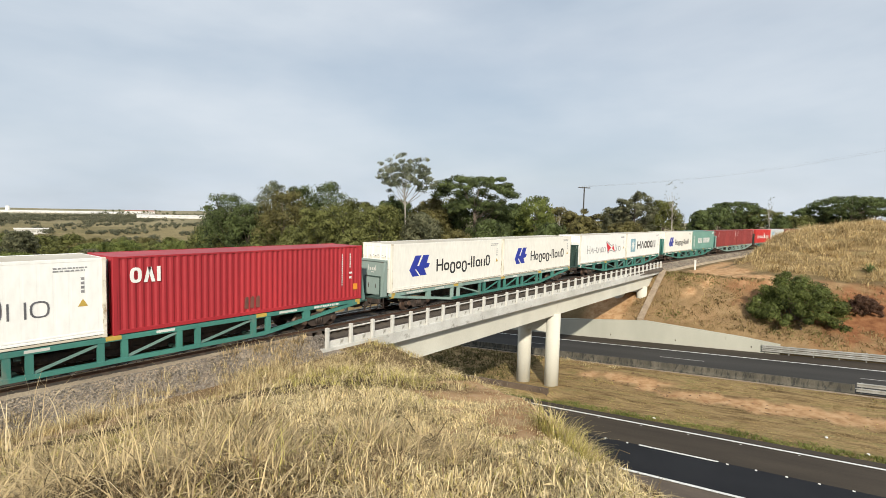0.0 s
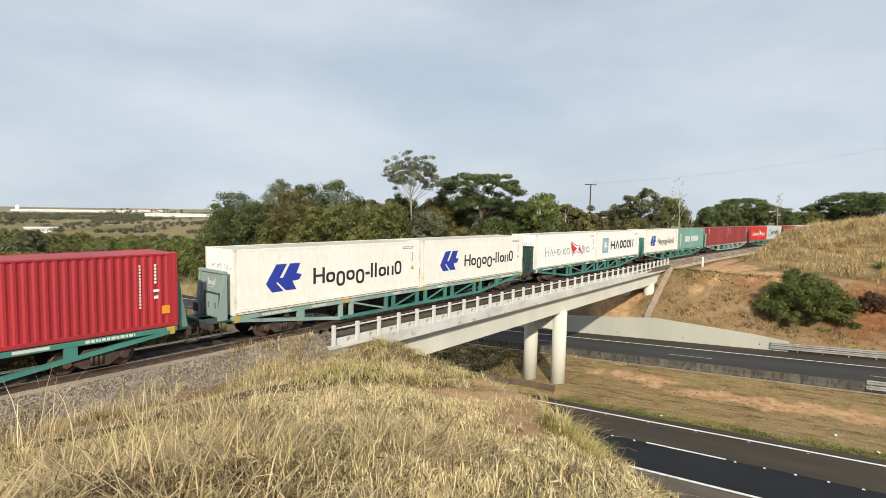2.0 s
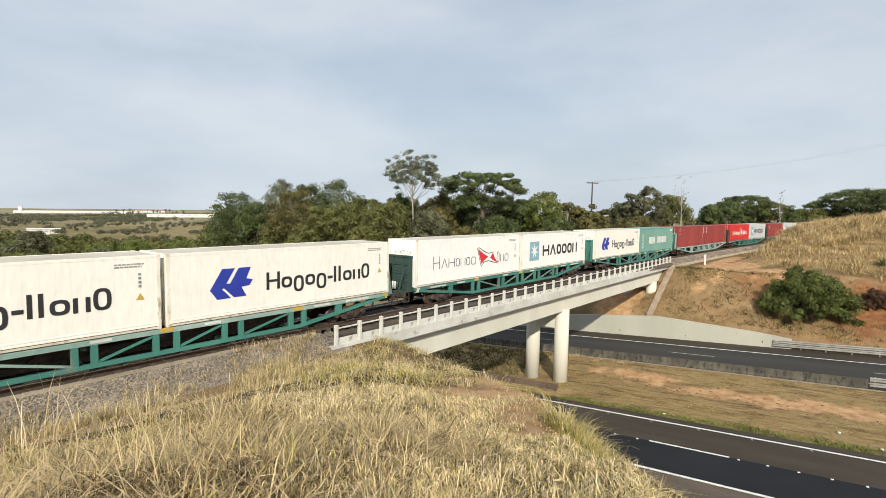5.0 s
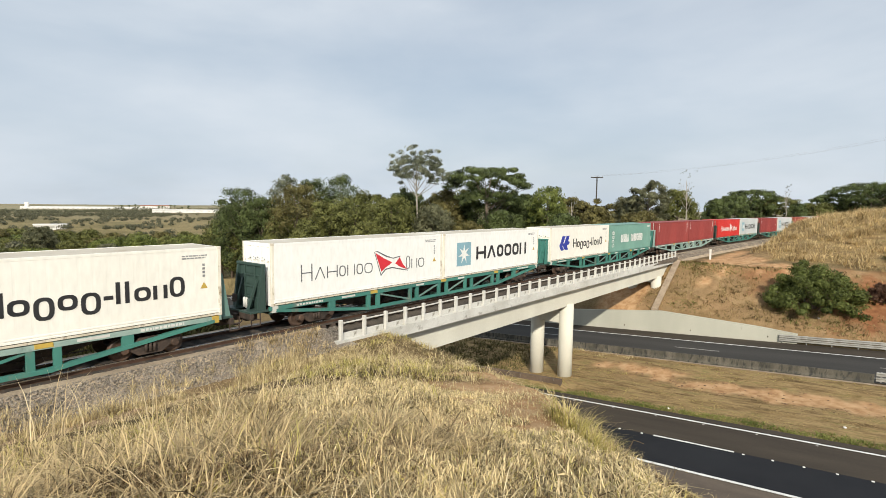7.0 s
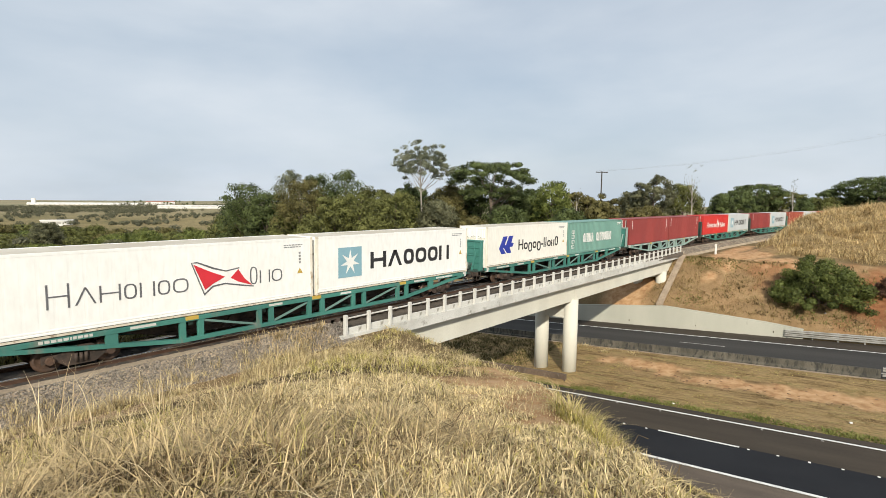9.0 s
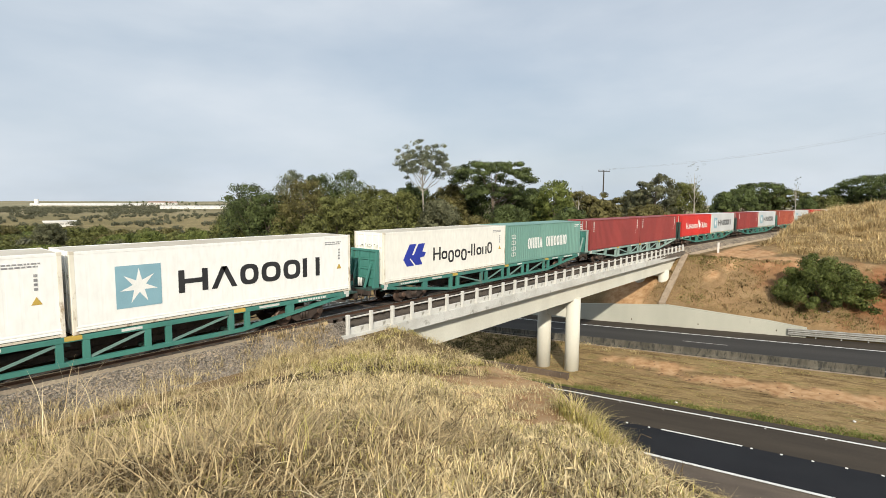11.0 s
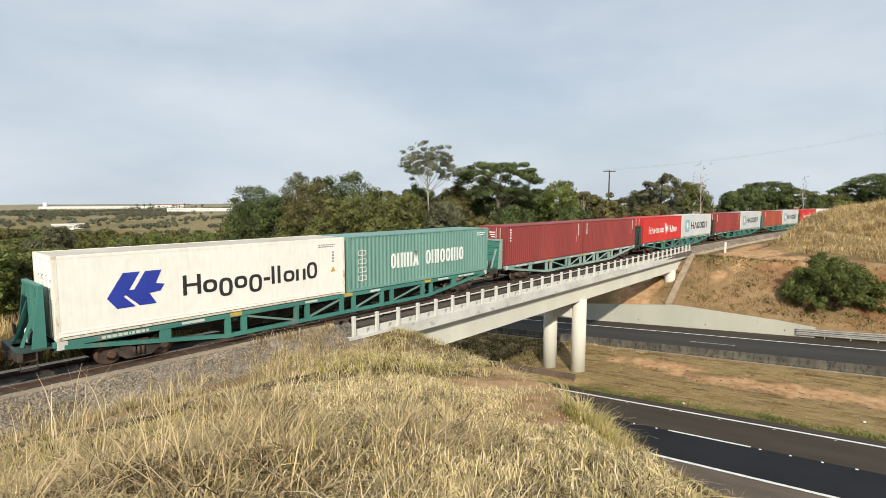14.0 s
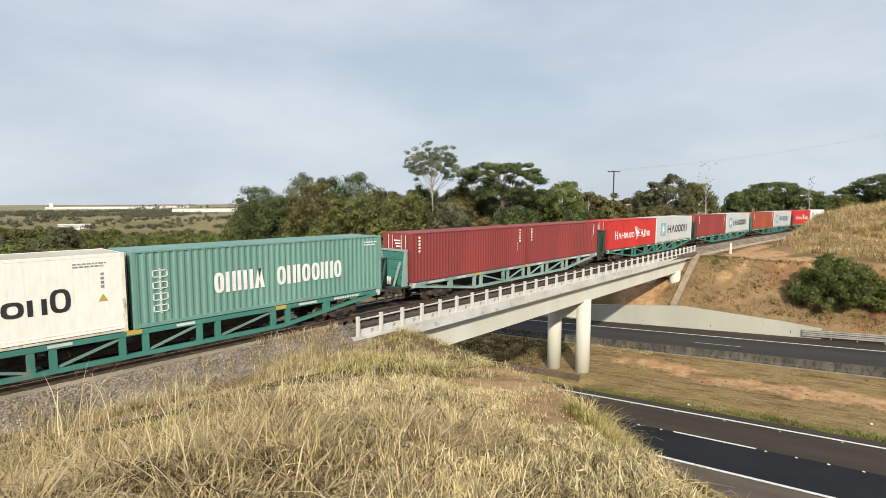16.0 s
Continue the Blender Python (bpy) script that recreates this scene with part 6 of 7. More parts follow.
    blades("tall_grass", x, y, h, r.uniform(0.03, 0.055, len(x)), h * r.uniform(0.1, 0.6, len(x)), 47, leaf_mat("golden_blades", (0.14, 0.088, 0.034), (0.80, 0.60, 0.28), 0.6, 0.25, patches=0.9), "tall golden dry grass behind the track", simple=True)
    # rank green grass behind the bridge, its dark colour also carrying the bridge's shade
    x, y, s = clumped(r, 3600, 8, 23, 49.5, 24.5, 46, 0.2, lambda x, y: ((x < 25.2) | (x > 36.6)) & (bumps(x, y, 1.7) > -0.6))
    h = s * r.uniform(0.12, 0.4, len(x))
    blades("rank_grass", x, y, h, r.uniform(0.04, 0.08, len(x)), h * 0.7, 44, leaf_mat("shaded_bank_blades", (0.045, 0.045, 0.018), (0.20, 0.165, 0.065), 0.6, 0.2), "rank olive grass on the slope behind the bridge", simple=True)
    # lush strip beside the carriageway, and dry tufts on the median
    x, y, s = clumped(r, 2800, 8, 36.3, 38.6, -12, 27, 0.12, lambda x, y: r.random(len(x)) < 1.1 - (x - 36.3) / 2.4 + 0.4 * bumps(x, y, 1.1))
    h = s * r.uniform(0.05, 0.20, len(x))
    blades("verge_grass", x, y, h, r.uniform(0.03, 0.06, len(x)), h * 0.6, 41, G["verge"], "green grass strip along the road edge", simple=True)
    band = lambda x, y: patch(x, y, 44.6, 5.0, 1.4, 9) + patch(x, y, 46.6, 15.0, 1.2, 5)
    streak = lambda x, y: 0.5 + 0.5 * np.sin(x * 3.1 + 0.9 * np.sin(y * 0.35) + 0.6 * np.sin(y * 1.1 + x))
    x, y, s = clumped(r, 9000, 7, 37.0, 50, -14, 30, 0.2, lambda x, y: (r.random(len(x)) > 1.1 * band(x, y)) & (r.random(len(x)) < 0.25 + 0.75 * streak(x, y)))
    h = s * r.uniform(0.04, 0.16, len(x))
    blades("median_grass", x, y, h, r.uniform(0.022, 0.045, len(x)), h * r.uniform(1.0, 3.0, len(x)), 42, G["median"], "dry brown grass on the median", simple=True)
    x, y, s = clumped(r, 1500, 6, 37.3, 50, -14, 30, 0.2, lambda x, y: (r.random(len(x)) > 1.1 * band(x, y)) & (bumps(x * 1.5 + 9, y * 0.4 + 4, 1.3) > 0.1))
    h = s * r.uniform(0.04, 0.13, len(x))
    blades("median_grass", x, y, h, r.uniform(0.03, 0.06, len(x)), h * 0.8, 43, G["olive"], "streaks of yellow green grass on the median", simple=True)
    # pale dry tufts along the foot of the barrier
    x, y, s = clumped(r, 46, 24, 48.4, 50.1, 16.5, 23.5, 0.20, lambda x, y: r.random(len(x)) < 0.3 + 0.7 * (x - 48.4) / 1.7)
    h = s * r.uniform(0.10, 0.34, len(x))
    blades("barrier_tufts", x, y, h, r.uniform(0.025, 0.045, len(x)), h * r.uniform(0.4, 1.2, len(x)), 46, G["straw"], "pale dry tufts at the foot of the barrier", turn=outward(x, y, 24), simple=True)
    # dark clods turned up along the bare band
    n = 240
    y = r.uniform(-12, 20, n)
    mid = 44.6 + np.clip(y - 9, 0, 6) * 0.32
    x = mid + r.choice([-1.35, -1.0, 1.3, 0.0], n, p=[0.40, 0.2, 0.2, 0.2]) + r.normal(0, 0.33, n)
    size = r.uniform(0.02, 0.075, n) * np.where(r.random(n) < 0.15, 1.35, 1)
    base = np.array([(1, 0, -.5), (-.5, .87, -.5), (-.5, -.87, -.5), (-.9, 0, .5), (.45, .8, .5), (.45, -.8, .5)])
    tri = np.array([(0, 2, 1), (3, 4, 5), (0, 4, 1), (0, 5, 4), (1, 4, 3), (1, 3, 2), (2, 3, 5), (2, 5, 0)])
    v = base[None] * size[:, None, None] * r.uniform(0.7, 1.3, (n, 6, 3)) * np.array([0.9, 1.7, 0.8])
    v += np.stack([x, y, ground_z(x, y) + size * 0.3], -1)[:, None, :]
    f = (np.arange(n) * 6)[:, None, None] + tri[None]
    ob = new("earth_clods", from_arrays("earth_clods", v.reshape(-1, 3), f.reshape(-1, 3), mat("dark_clods", (0.13, 0.075, 0.042), (0.22, 0.13, 0.07), 0.95, fine=14, coarse=2, var=0.3, bump=0.6, island=0.3)))
    tagged(ob, "dark broken clods along the bare strip of the median", "earth", kind="stuff")
    # the knoll beyond the highway
    x, y, s = clumped(r, 2500, 24, 70, 118, -26, 14.5, 0.30, lambda x, y: (ground_z(x, y) > np.where(y < 3, -0.9, -0.35) + 0.5 * bumps(x, y, 2.0)) & (track_y(x) - y > 5.5))
    h = s * r.uniform(0.25, 1.15, len(x))
    blades("knoll_grass", x, y, h, r.uniform(0.03, 0.065, len(x)), h * r.uniform(0.3, 1.4, len(x)), 51, leaf_mat("knoll_blades", (0.15, 0.10, 0.043), (0.76, 0.58, 0.30), 0.65, 0.2), "tall golden grass in tufts over the knoll", turn=outward(x, y, 24), simple=True)
    x, y, s = clumped(r, 3800, 7, 62.6, 72.5, -26, 21, 0.18, lambda x, y: (bumps(x, y, 1.1) > -0.5) & (r.random(len(x)) > 0.75 * (patch(x, y, 69, 2, 4.5, 9) + patch(x, y, 68.5, -8, 5, 8))))
    h = s * r.uniform(0.10, 0.32, len(x))
    blades("slope_grass", x, y, h, r.uniform(0.04, 0.08, len(x)), h * 0.8, 52, G["slope"], "sparse brown grass on the cutting slope", simple=True)
    x, y, s = clumped(r, 1300, 8, 63, 71, -2, 19, 0.2, lambda x, y: bumps(x, y * 0.7, 1.8) > 0.0)
    h = s * r.uniform(0.10, 0.26, len(x))
    blades("slope_grass", x, y, h, r.uniform(0.04, 0.08, len(x)), h * 0.8, 54, G["verge"], "olive green patches on the cutting slope", simple=True)
    x, y, s = clumped(r, 260, 14, 62.6, 73, -26, 21, 0.12, lambda x, y: bumps(x * 1.3, y, 1.6) > -0.05)
    h = s * r.uniform(0.08, 0.28, len(x))
    blades("slope_weeds", x, y, h, r.uniform(0.05, 0.09, len(x)), h * 0.7, 53, G["weed"], "dark low weeds dotted over the slope", "weeds", simple=True)


build_grass()

# ---- trees ----
LEAF = {
    "dark": leaf_mat("dark_leaves", (0.014, 0.020, 0.009), (0.130, 0.162, 0.058), vary=0.14),
    "olive": leaf_mat("olive_leaves", (0.022, 0.025, 0.009), (0.193, 0.200, 0.065), vary=0.14),
    "brown": leaf_mat("brownish_leaves", (0.026, 0.024, 0.010), (0.191, 0.169, 0.064), vary=0.14),
    "bright": leaf_mat("bright_leaves", (0.024, 0.038, 0.010), (0.209, 0.239, 0.067), vary=0.14),
    "grey": leaf_mat("grey_green_leaves", (0.032, 0.036, 0.020), (0.186, 0.186, 0.104), vary=0.14),
    "gum": leaf_mat("gum_leaves", (0.032, 0.042, 0.028), (0.232, 0.246, 0.160), vary=0.14),
}


def leaf_cloud(r, centres, radii, per, size, flat=0.7, droop=0.0):
    """Small folded leaf sprays scattered through clumps, denser near each clump's skin."""
    centres, radii = np.asarray(centres), np.asarray(radii)
    n = len(centres) * per
    c, k = np.repeat(centres, per, 0), np.repeat(radii, per)
    d = r.normal(size=(n, 3))
    d /= np.linalg.norm(d, axis=1)[:, None]
    rad = k * np.minimum(r.random(n) ** 0.40, 0.97)
    p = c + d * rad[:, None] * np.array([1, 1, flat])
    u = r.normal(size=(n, 3))
    u /= np.linalg.norm(u, axis=1)[:, None]
    u = u - 0.8 * d * np.sum(u * d, 1)[:, None]
    u /= np.linalg.norm(u, axis=1)[:, None] + 1e-9
    up = d + np.array([0, 0, 0.35])
    w = np.cross(u, up + 0.38 * r.normal(size=(n, 3)))
    w /= np.linalg.norm(w, axis=1)[:, None] + 1e-9
    s = size * r.uniform(0.5, 1.2, n)[:, None]
    v = np.stack([p - u * s, p + w * s * 0.62, p + u * s], 1)
    f = (np.arange(n) * 3)[:, None] + np.arange(3)[None]
    return v.reshape(-1, 3), f


def tree(kind, high, wide, seed, leaf, label, per=26, size=0.30):
    """A tapered trunk, forking limbs and a crown of leaf clumps with gaps. Base at the origin."""
    r = np.random.default_rng(seed)
    t = tagged(new("tree"), label, "tree", "trees beyond the highway")
    bm = bmesh.new()
    pale = kind in ("gum", "bare")
    base = 0.58 if kind == "gum" else (0.40 if kind == "umbrella" else 0.22)
    r0 = high * (0.0095 if pale else 0.020)
    sway = r.normal(0, 0.012 * high, (5, 2))
    sway[0] = 0
    top = 0.86
    spine = [Vector((sway[i][0], sway[i][1], high * top * i / 4)) for i in range(5)]
    tube(bm, [spine[0] - Vector((0, 0, 0.6))] + spine[1:], [r0 * 1.25, r0 * 0.95, r0 * 0.75, r0 * 0.5, r0 * 0.2], 8)
    tips, rad = [], []

    def dome(n, z_mid, rx, rz, size, low=-1.0, shell=0.6):
        """Clump centres spread evenly over a rounded crown, jittered, with holes."""
        for i in range(n):
            u = low + (1 - low) * (i + 0.5) / n
            a = i * 2.399 + r.uniform(-0.3, 0.3)
            c = math.sqrt(max(0.0, 1 - u * u))
            k = shell + (1 - shell) * r.random()
            tips.append(Vector((math.cos(a) * c * rx * k * r.uniform(0.85, 1.12), math.sin(a) * c * rx * k * r.uniform(0.85, 1.12), z_mid + u * rz * k * r.uniform(0.9, 1.1))))
            rad.append(size * r.uniform(0.7, 1.3))
    if kind == "gum":
        dome(120, high * 0.825, wide * 0.45, high * 0.175, wide * 0.055, -0.7, 0.4)
    elif kind == "umbrella":
        dome(40, high * 0.74, wide * 0.46, high * 0.21, wide * 0.092, 0.0, 0.75)
        dome(26, high * 0.60, wide * 0.40, high * 0.12, wide * 0.09, -0.2, 0.6)
    elif kind == "sparse":
        dome(50, high * 0.62, wide * 0.42, high * 0.32, wide * 0.085, -0.9, 0.5)
    elif kind == "bare":
        dome(20, high * 0.70, wide * 0.40, high * 0.26, wide * 0.05, -0.7, 0.5)
    else:
        dome(24, high * 0.64, wide * 0.33, high * 0.26, wide * 0.15, -0.4, 0.75)
        dome(24, high * 0.50, wide * 0.41, high * 0.24, wide * 0.13, -0.6, 0.8)
        dome(12, high * 0.28, wide * 0.38, high * 0.16, wide * 0.13, -0.8, 0.8)
        for _ in range(3):
            tips.append(Vector((r.uniform(-0.2, 0.2) * wide, r.uniform(-0.2, 0.2) * wide, high * r.uniform(0.84, 0.91))))
            rad.append(wide * 0.11)
    for q, tip in enumerate(tips):
        if q % {"gum": 9, "sparse": 2, "bare": 2, "umbrella": 5}.get(kind, 4) == 0:
            f = min(0.98, max(base, (tip.z / high) * 0.72)) / top * 4
            k = min(3, int(f))
            start = spine[k].lerp(spine[k + 1], min(1.0, f - k))
            mid = start.lerp(tip, 0.5) + Vector((0, 0, -0.02 * high))
            tube(bm, [start, mid, tip], [r0 * 0.36, r0 * 0.22, r0 * 0.06], 5, caps=False)
    part("trunk", bm, M["pale_trunk"] if pale else M["trunk"], t)
    if kind == "bare":
        per, size = 4, size * 0.5
    flat = {"umbrella": 0.38, "gum": 0.62}.get(kind, 0.62)
    v, f = leaf_cloud(r, [tuple(q) for q in tips], rad, per, size, flat)
    v[:, 2] *= np.clip(high / v[:, 2].max(), 0.8, 1.3)
    part("crown", from_arrays("crown", v, f, LEAF[leaf]), None, t)
    return t


def stand(t, x, y, turn=0.0, sink=0.25):
    t.matrix_basis = pose(x, y, float(ground_z(x, y)) - sink, 0, 0, turn)
    return t


def spot(side, dist, top):
    """A place dist metres off, at a bearing of side (tangent right of the middle heading), and the height of what reaches the slope top above eye level there."""
    side = side * 1.0416
    top = top * 1.0416 - 0.002 + 0.0046 * side
    a = radians(39.28) - math.atan(side)
    x, y = dist * math.cos(a), dist * math.sin(a)
    return x, y, EYE.z + top * dist * math.cos(math.atan(side)) - float(ground_z(x, y)) + 0.25


def build_trees():
    words = {"dark": "dark green", "olive": "olive green", "brown": "brownish green", "bright": "bright green", "grey": "grey green", "gum": "thin grey green"}
    shape = {"gum": "gum tree with a tall pale trunk", "umbrella": "spreading tree with a layered flat crown", "round": "leafy tree with a dense crown",
             "bush": "low bushy tree with leaves near the ground", "sparse": "open crowned tree with gaps", "bare": "nearly leafless tree with pale twigs"}
    rows = [  # side, distance, top, width, kind, leaf
        (-0.368, 132, 0.034, 16, "round", "dark"), (-0.292, 142, 0.058, 13, "round", "gum"), (-0.268, 122, 0.042, 16, "round", "brown"), (-0.240, 138, 0.050, 14, "round", "dark"),
        (-0.190, 136, 0.058, 18, "round", "dark"), (-0.160, 112, 0.030, 17, "round", "olive"), (-0.098, 108, 0.022, 14, "round", "olive"), (-0.205, 110, 0.010, 12, "round", "olive"),
        (-0.047, 112, 0.112, 16, "gum", "gum"), (-0.075, 128, 0.036, 11, "round", "dark"), (0.081, 116, 0.074, 20, "umbrella", "dark"), (0.062, 122, 0.042, 13, "round", "dark"), (0.12, 126, 0.034, 11, "round", "dark"),
        (0.005, 120, 0.034, 11, "round", "brown"), (0.191, 118, 0.040, 11, "round", "bright"), (0.150, 124, 0.016, 9, "round", "dark"), (0.262, 128, 0.017, 11, "sparse", "brown"),
        (0.376, 126, 0.052, 12, "sparse", "grey"), (0.43, 134, 0.036, 11, "round", "olive"), (0.345, 130, 0.022, 10, "round", "grey"), (0.32, 132, 0.012, 12, "sparse", "brown"), (0.285, 120, 0.004, 9, "round", "brown"),
        (0.501, 190, 0.020, 10, "round", "dark"), (0.565, 225, 0.036, 22, "umbrella", "dark"), (0.575, 228, 0.018, 14, "round", "dark"), (0.61, 230, 0.024, 17, "umbrella", "olive"), (0.535, 205, 0.026, 12, "round", "dark"),
        (0.655, 225, 0.012, 12, "round", "dark"), (0.69, 225, 0.013, 13, "bush", "olive"), (0.725, 240, 0.032, 20, "umbrella", "dark"), (0.735, 242, 0.014, 14, "round", "dark"), (0.785, 235, 0.052, 28, "umbrella", "dark"), (0.79, 240, 0.020, 16, "round", "dark"), (0.83, 245, 0.050, 22, "umbrella", "dark"),
        (0.445, 118, 0.070, 5, "bare", "grey"), (0.236, 116, 0.026, 3.5, "bare", "grey"), (0.63, 190, 0.045, 3, "bare", "grey"),
        (-0.335, 127, 0.018, 13, "round", "dark"), (-0.390, 148, 0.010, 12, "round", "dark"), (-0.30, 122, -0.018, 11, "bush", "olive"), (-0.36, 134, -0.022, 11, "bush", "olive"),
        (-0.125, 130, 0.022, 12, "round", "olive"), (-0.055, 136, 0.028, 12, "round", "dark"), (-0.015, 128, 0.026, 11, "round", "brown"), (0.025, 132, 0.034, 12, "round", "olive"), (0.155, 128, 0.030, 10, "round", "dark"), (0.225, 130, 0.020, 11, "sparse", "brown"),
        (0.11, 108, -0.004, 12, "round", "dark"), (0.045, 106, -0.024, 9, "bush", "brown"), (-0.02, 106, 0.006, 11, "round", "grey"), (0.36, 115, -0.002, 10, "bush", "brown"), (0.22, 110, -0.010, 9, "bush", "dark"),
        (-0.88, 84, -0.066, 9, "bush", "olive"), (-0.93, 92, -0.062, 10, "bush", "brown"), (-0.84, 76, -0.074, 8, "bush", "olive"), (-0.90, 72, -0.074, 8, "bush", "bright"),
        (-0.14, 104, -0.026, 9, "bush", "olive"), (-0.41, 143, -0.026, 12, "bush", "olive"), (-0.25, 114, -0.022, 10, "bush", "olive"),
    ]
    for i, (side, dist, top, wide, kind, leaf) in enumerate(rows):
        x, y, high = spot(side, dist, top)
        if 22 < x + float(bend(y)) < 64.5 and y > 40:
            continue
        t = tree(kind, max(2.5, high), wide, 100 + i, leaf, words[leaf] + " " + shape[kind], per=132 if kind in ("round", "bush") else {"gum": 44, "umbrella": 210 if dist < 160 else 95}.get(kind, 140), size=0.39 if dist < 160 else 0.52)
        stand(t, x, y, 0)
    # lower trees and scrub on the valley side
    r = random.Random(4)
    for i in range(54):
        side = -0.88 + 0.50 * ((i * 0.618) % 1.0)
        dist = r.uniform(105, 165) if i % 5 else r.uniform(220, 330)
        drop = (0.052 + 0.036 * (-0.38 - side) / 0.5 + r.uniform(-0.010, 0.012)) if i % 5 else r.uniform(0.042, 0.052)
        # beyond the far carriageway
        dist = max(dist, (68 + r.uniform(0, 30)) / math.cos(radians(39.28) - math.atan(side * 1.0416)))
        x, y, high = spot(side, dist, -drop)
        if 22 < x + float(bend(y)) < 66:
            continue
        high = min(22, max(2.5, high))
        kind = r.choice(["bush", "round", "bush"])
        leaf = r.choice(["olive", "bright", "bright", "brown", "olive", "grey"])
        t = tree(kind, high, min(22, max(6, high * r.uniform(0.8, 1.3), dist * 0.05)), 300 + i, leaf, words[leaf] + " " + shape[kind], per=80, size=0.41 * max(1.0, dist / 190))
        stand(t, x, y)
    # the big bush on the cutting slope
    x, y = 66.4, 3.9
    b = tagged(new("bush"), "large dark green bush spreading over the cutting slope", "bush")
    rr = np.random.default_rng(77)
    bm = bmesh.new()
    tips, rad = [], []
    for i in range(16):
        a = i * 2.4
        out = rr.uniform(1.5, 4.6)
        tip = Vector((math.cos(a) * out * 0.7, math.sin(a) * out * 0.9, 4.6 - 0.13 * out * out + rr.uniform(-0.6, 0.4)))
        tube(bm, [(0, 0, -0.8), tip * 0.5 + Vector((0, 0, 0.3)), tip], [0.2, 0.12, 0.03], 6, caps=False)
        tips.append(tip)
        rad.append(rr.uniform(0.8, 1.2))
    for i in range(90):
        a, q = rr.uniform(0, 6.28), rr.random() ** 0.5
        tips.append(Vector((math.cos(a) * q * 3.3, math.sin(a) * q * 4.4, 0.7 - 0.9 * q + rr.uniform(-0.7, 0.5) + 4.4 * math.sqrt(max(0, 1 - q * q)) * rr.uniform(0.35, 1))))
        rad.append(rr.uniform(0.5, 1.0))
    part("trunk", bm, M["trunk"], b)
    v, f = leaf_cloud(rr, [tuple(q) for q in tips], rad, 330, 0.17, 0.75)
    part("crown", from_arrays("crown", v, f, leaf_mat("bush_leaves", (0.016, 0.024, 0.007), (0.168, 0.196, 0.055))), None, b)
    b.matrix_basis = pose(x, y, float(ground_z(x, y)) - 0.5)
    withered = leaf_mat("withered_leaves", (0.035, 0.018, 0.012), (0.17, 0.095, 0.06))
    for bx, by, s in ((68.6, -1.6, 0.36), (69, -10.5, 0.5)):
        c = copy_thing(b, Matrix())
        c.scale = (s, s, s)
        c.location = (bx, by, float(ground_z(bx, by)) + 0.1)
        tagged(c, "small withered brown shrub on the dry slope")
        for o in c.children:
            if o.name.startswith("crown"):
                o.data = o.data.copy()
                o.data.materials[0] = withered


    ax, ay = AGAVE
    plant = tagged(new("agave"), "spiky pale green agave rosette on the grassy knoll", "agave")
    green = leaf_mat("agave_leaves", (0.10, 0.14, 0.05), (0.26, 0.32, 0.13))
    for i in range(22):
        a, up, out = i * 2.4, 0.35 + 0.045 * i, 1.25 - 0.035 * i
        tip = Vector((math.cos(a) * out, math.sin(a) * out, up))
        mid, side = tip * 0.5 + Vector((0, 0, 0.10)), Vector((-math.sin(a), math.cos(a), 0)) * 0.09
        bm = bmesh.new()
        v = [bm.verts.new(p) for p in (Vector((0, 0, 0)) - side, Vector((0, 0, 0)) + side, mid + side, tip, mid - side, mid - Vector((0, 0, 0.06)))]
        for f in ((0, 5, 4), (0, 1, 5), (1, 2, 5), (5, 2, 3), (5, 3, 4), (0, 4, 2), (0, 2, 1), (4, 3, 2)):
            bm.faces.new([v[k] for k in f])
        part("leaf", bm, green, plant)
    plant.location = (ax, ay, float(ground_z(ax, ay)) + 0.02)


AGAVE = (78.6, -2.1)
build_trees()


def build_woods():
    """Far belts of trees in the valley, too far off to tell apart."""
    r = np.random.default_rng(9)
    cs, rs = [], []
    for d0, d1, a0, a1, n, s in ((1000, 1700, 67, 92, 1700, 5.5), (560, 950, 58, 90, 420, 3.4), (330, 480, 58, 90, 300, 3.2), (1100, 1500, 60, 67, 60, 6), (300, 360, 44, 58, 90, 5), (260, 330, -12, 16, 110, 5), (1900, 2100, 62, 72, 110, 8)):
        gate = r.uniform(0, 6.28)
        for _ in range(n):
            a, d = radians(r.uniform(a0, a1)), r.uniform(d0, d1)
            if math.sin(math.degrees(a) * 0.9 + d * 0.02 + gate) < -0.25:
                continue
            x, y = d * math.cos(a), d * math.sin(a)
            q = s * r.uniform(0.55, 1.4)
            cs.append((x, y, float(ground_z(x, y)) + q * 0.7))
            rs.append(q)
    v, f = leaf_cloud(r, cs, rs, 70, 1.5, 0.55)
    # greyed leaf colours with the distance haze mixed in
    ob = new("far_woods", from_arrays("far_woods", v, f, leaf_mat("hazy_far_leaves", (0.052, 0.058, 0.040), (0.175, 0.170, 0.105))))
    tagged(ob, "belts of dark green woodland across the valley", "woods", kind="stuff")
    # low scrub along the far verge of the highway
    cs, rs = [], []
    for _ in range(330):
        y = r.uniform(80, 430)
        x = 69 + 34 * r.random() ** 1.6 - float(bend(y))
        q = r.uniform(1.4, 3.6)
        cs.append((x, y, float(ground_z(x, y)) + q * 0.6))
        rs.append(q)
    v, f = leaf_cloud(r, cs, rs, 150, 0.42, 0.8)
    ob = new("roadside_scrub", from_arrays("roadside_scrub", v, f, LEAF["olive"]))
    tagged(ob, "olive green scrub along the far side of the highway", "scrub", kind="stuff")


build_woods()

# ---- distance ----


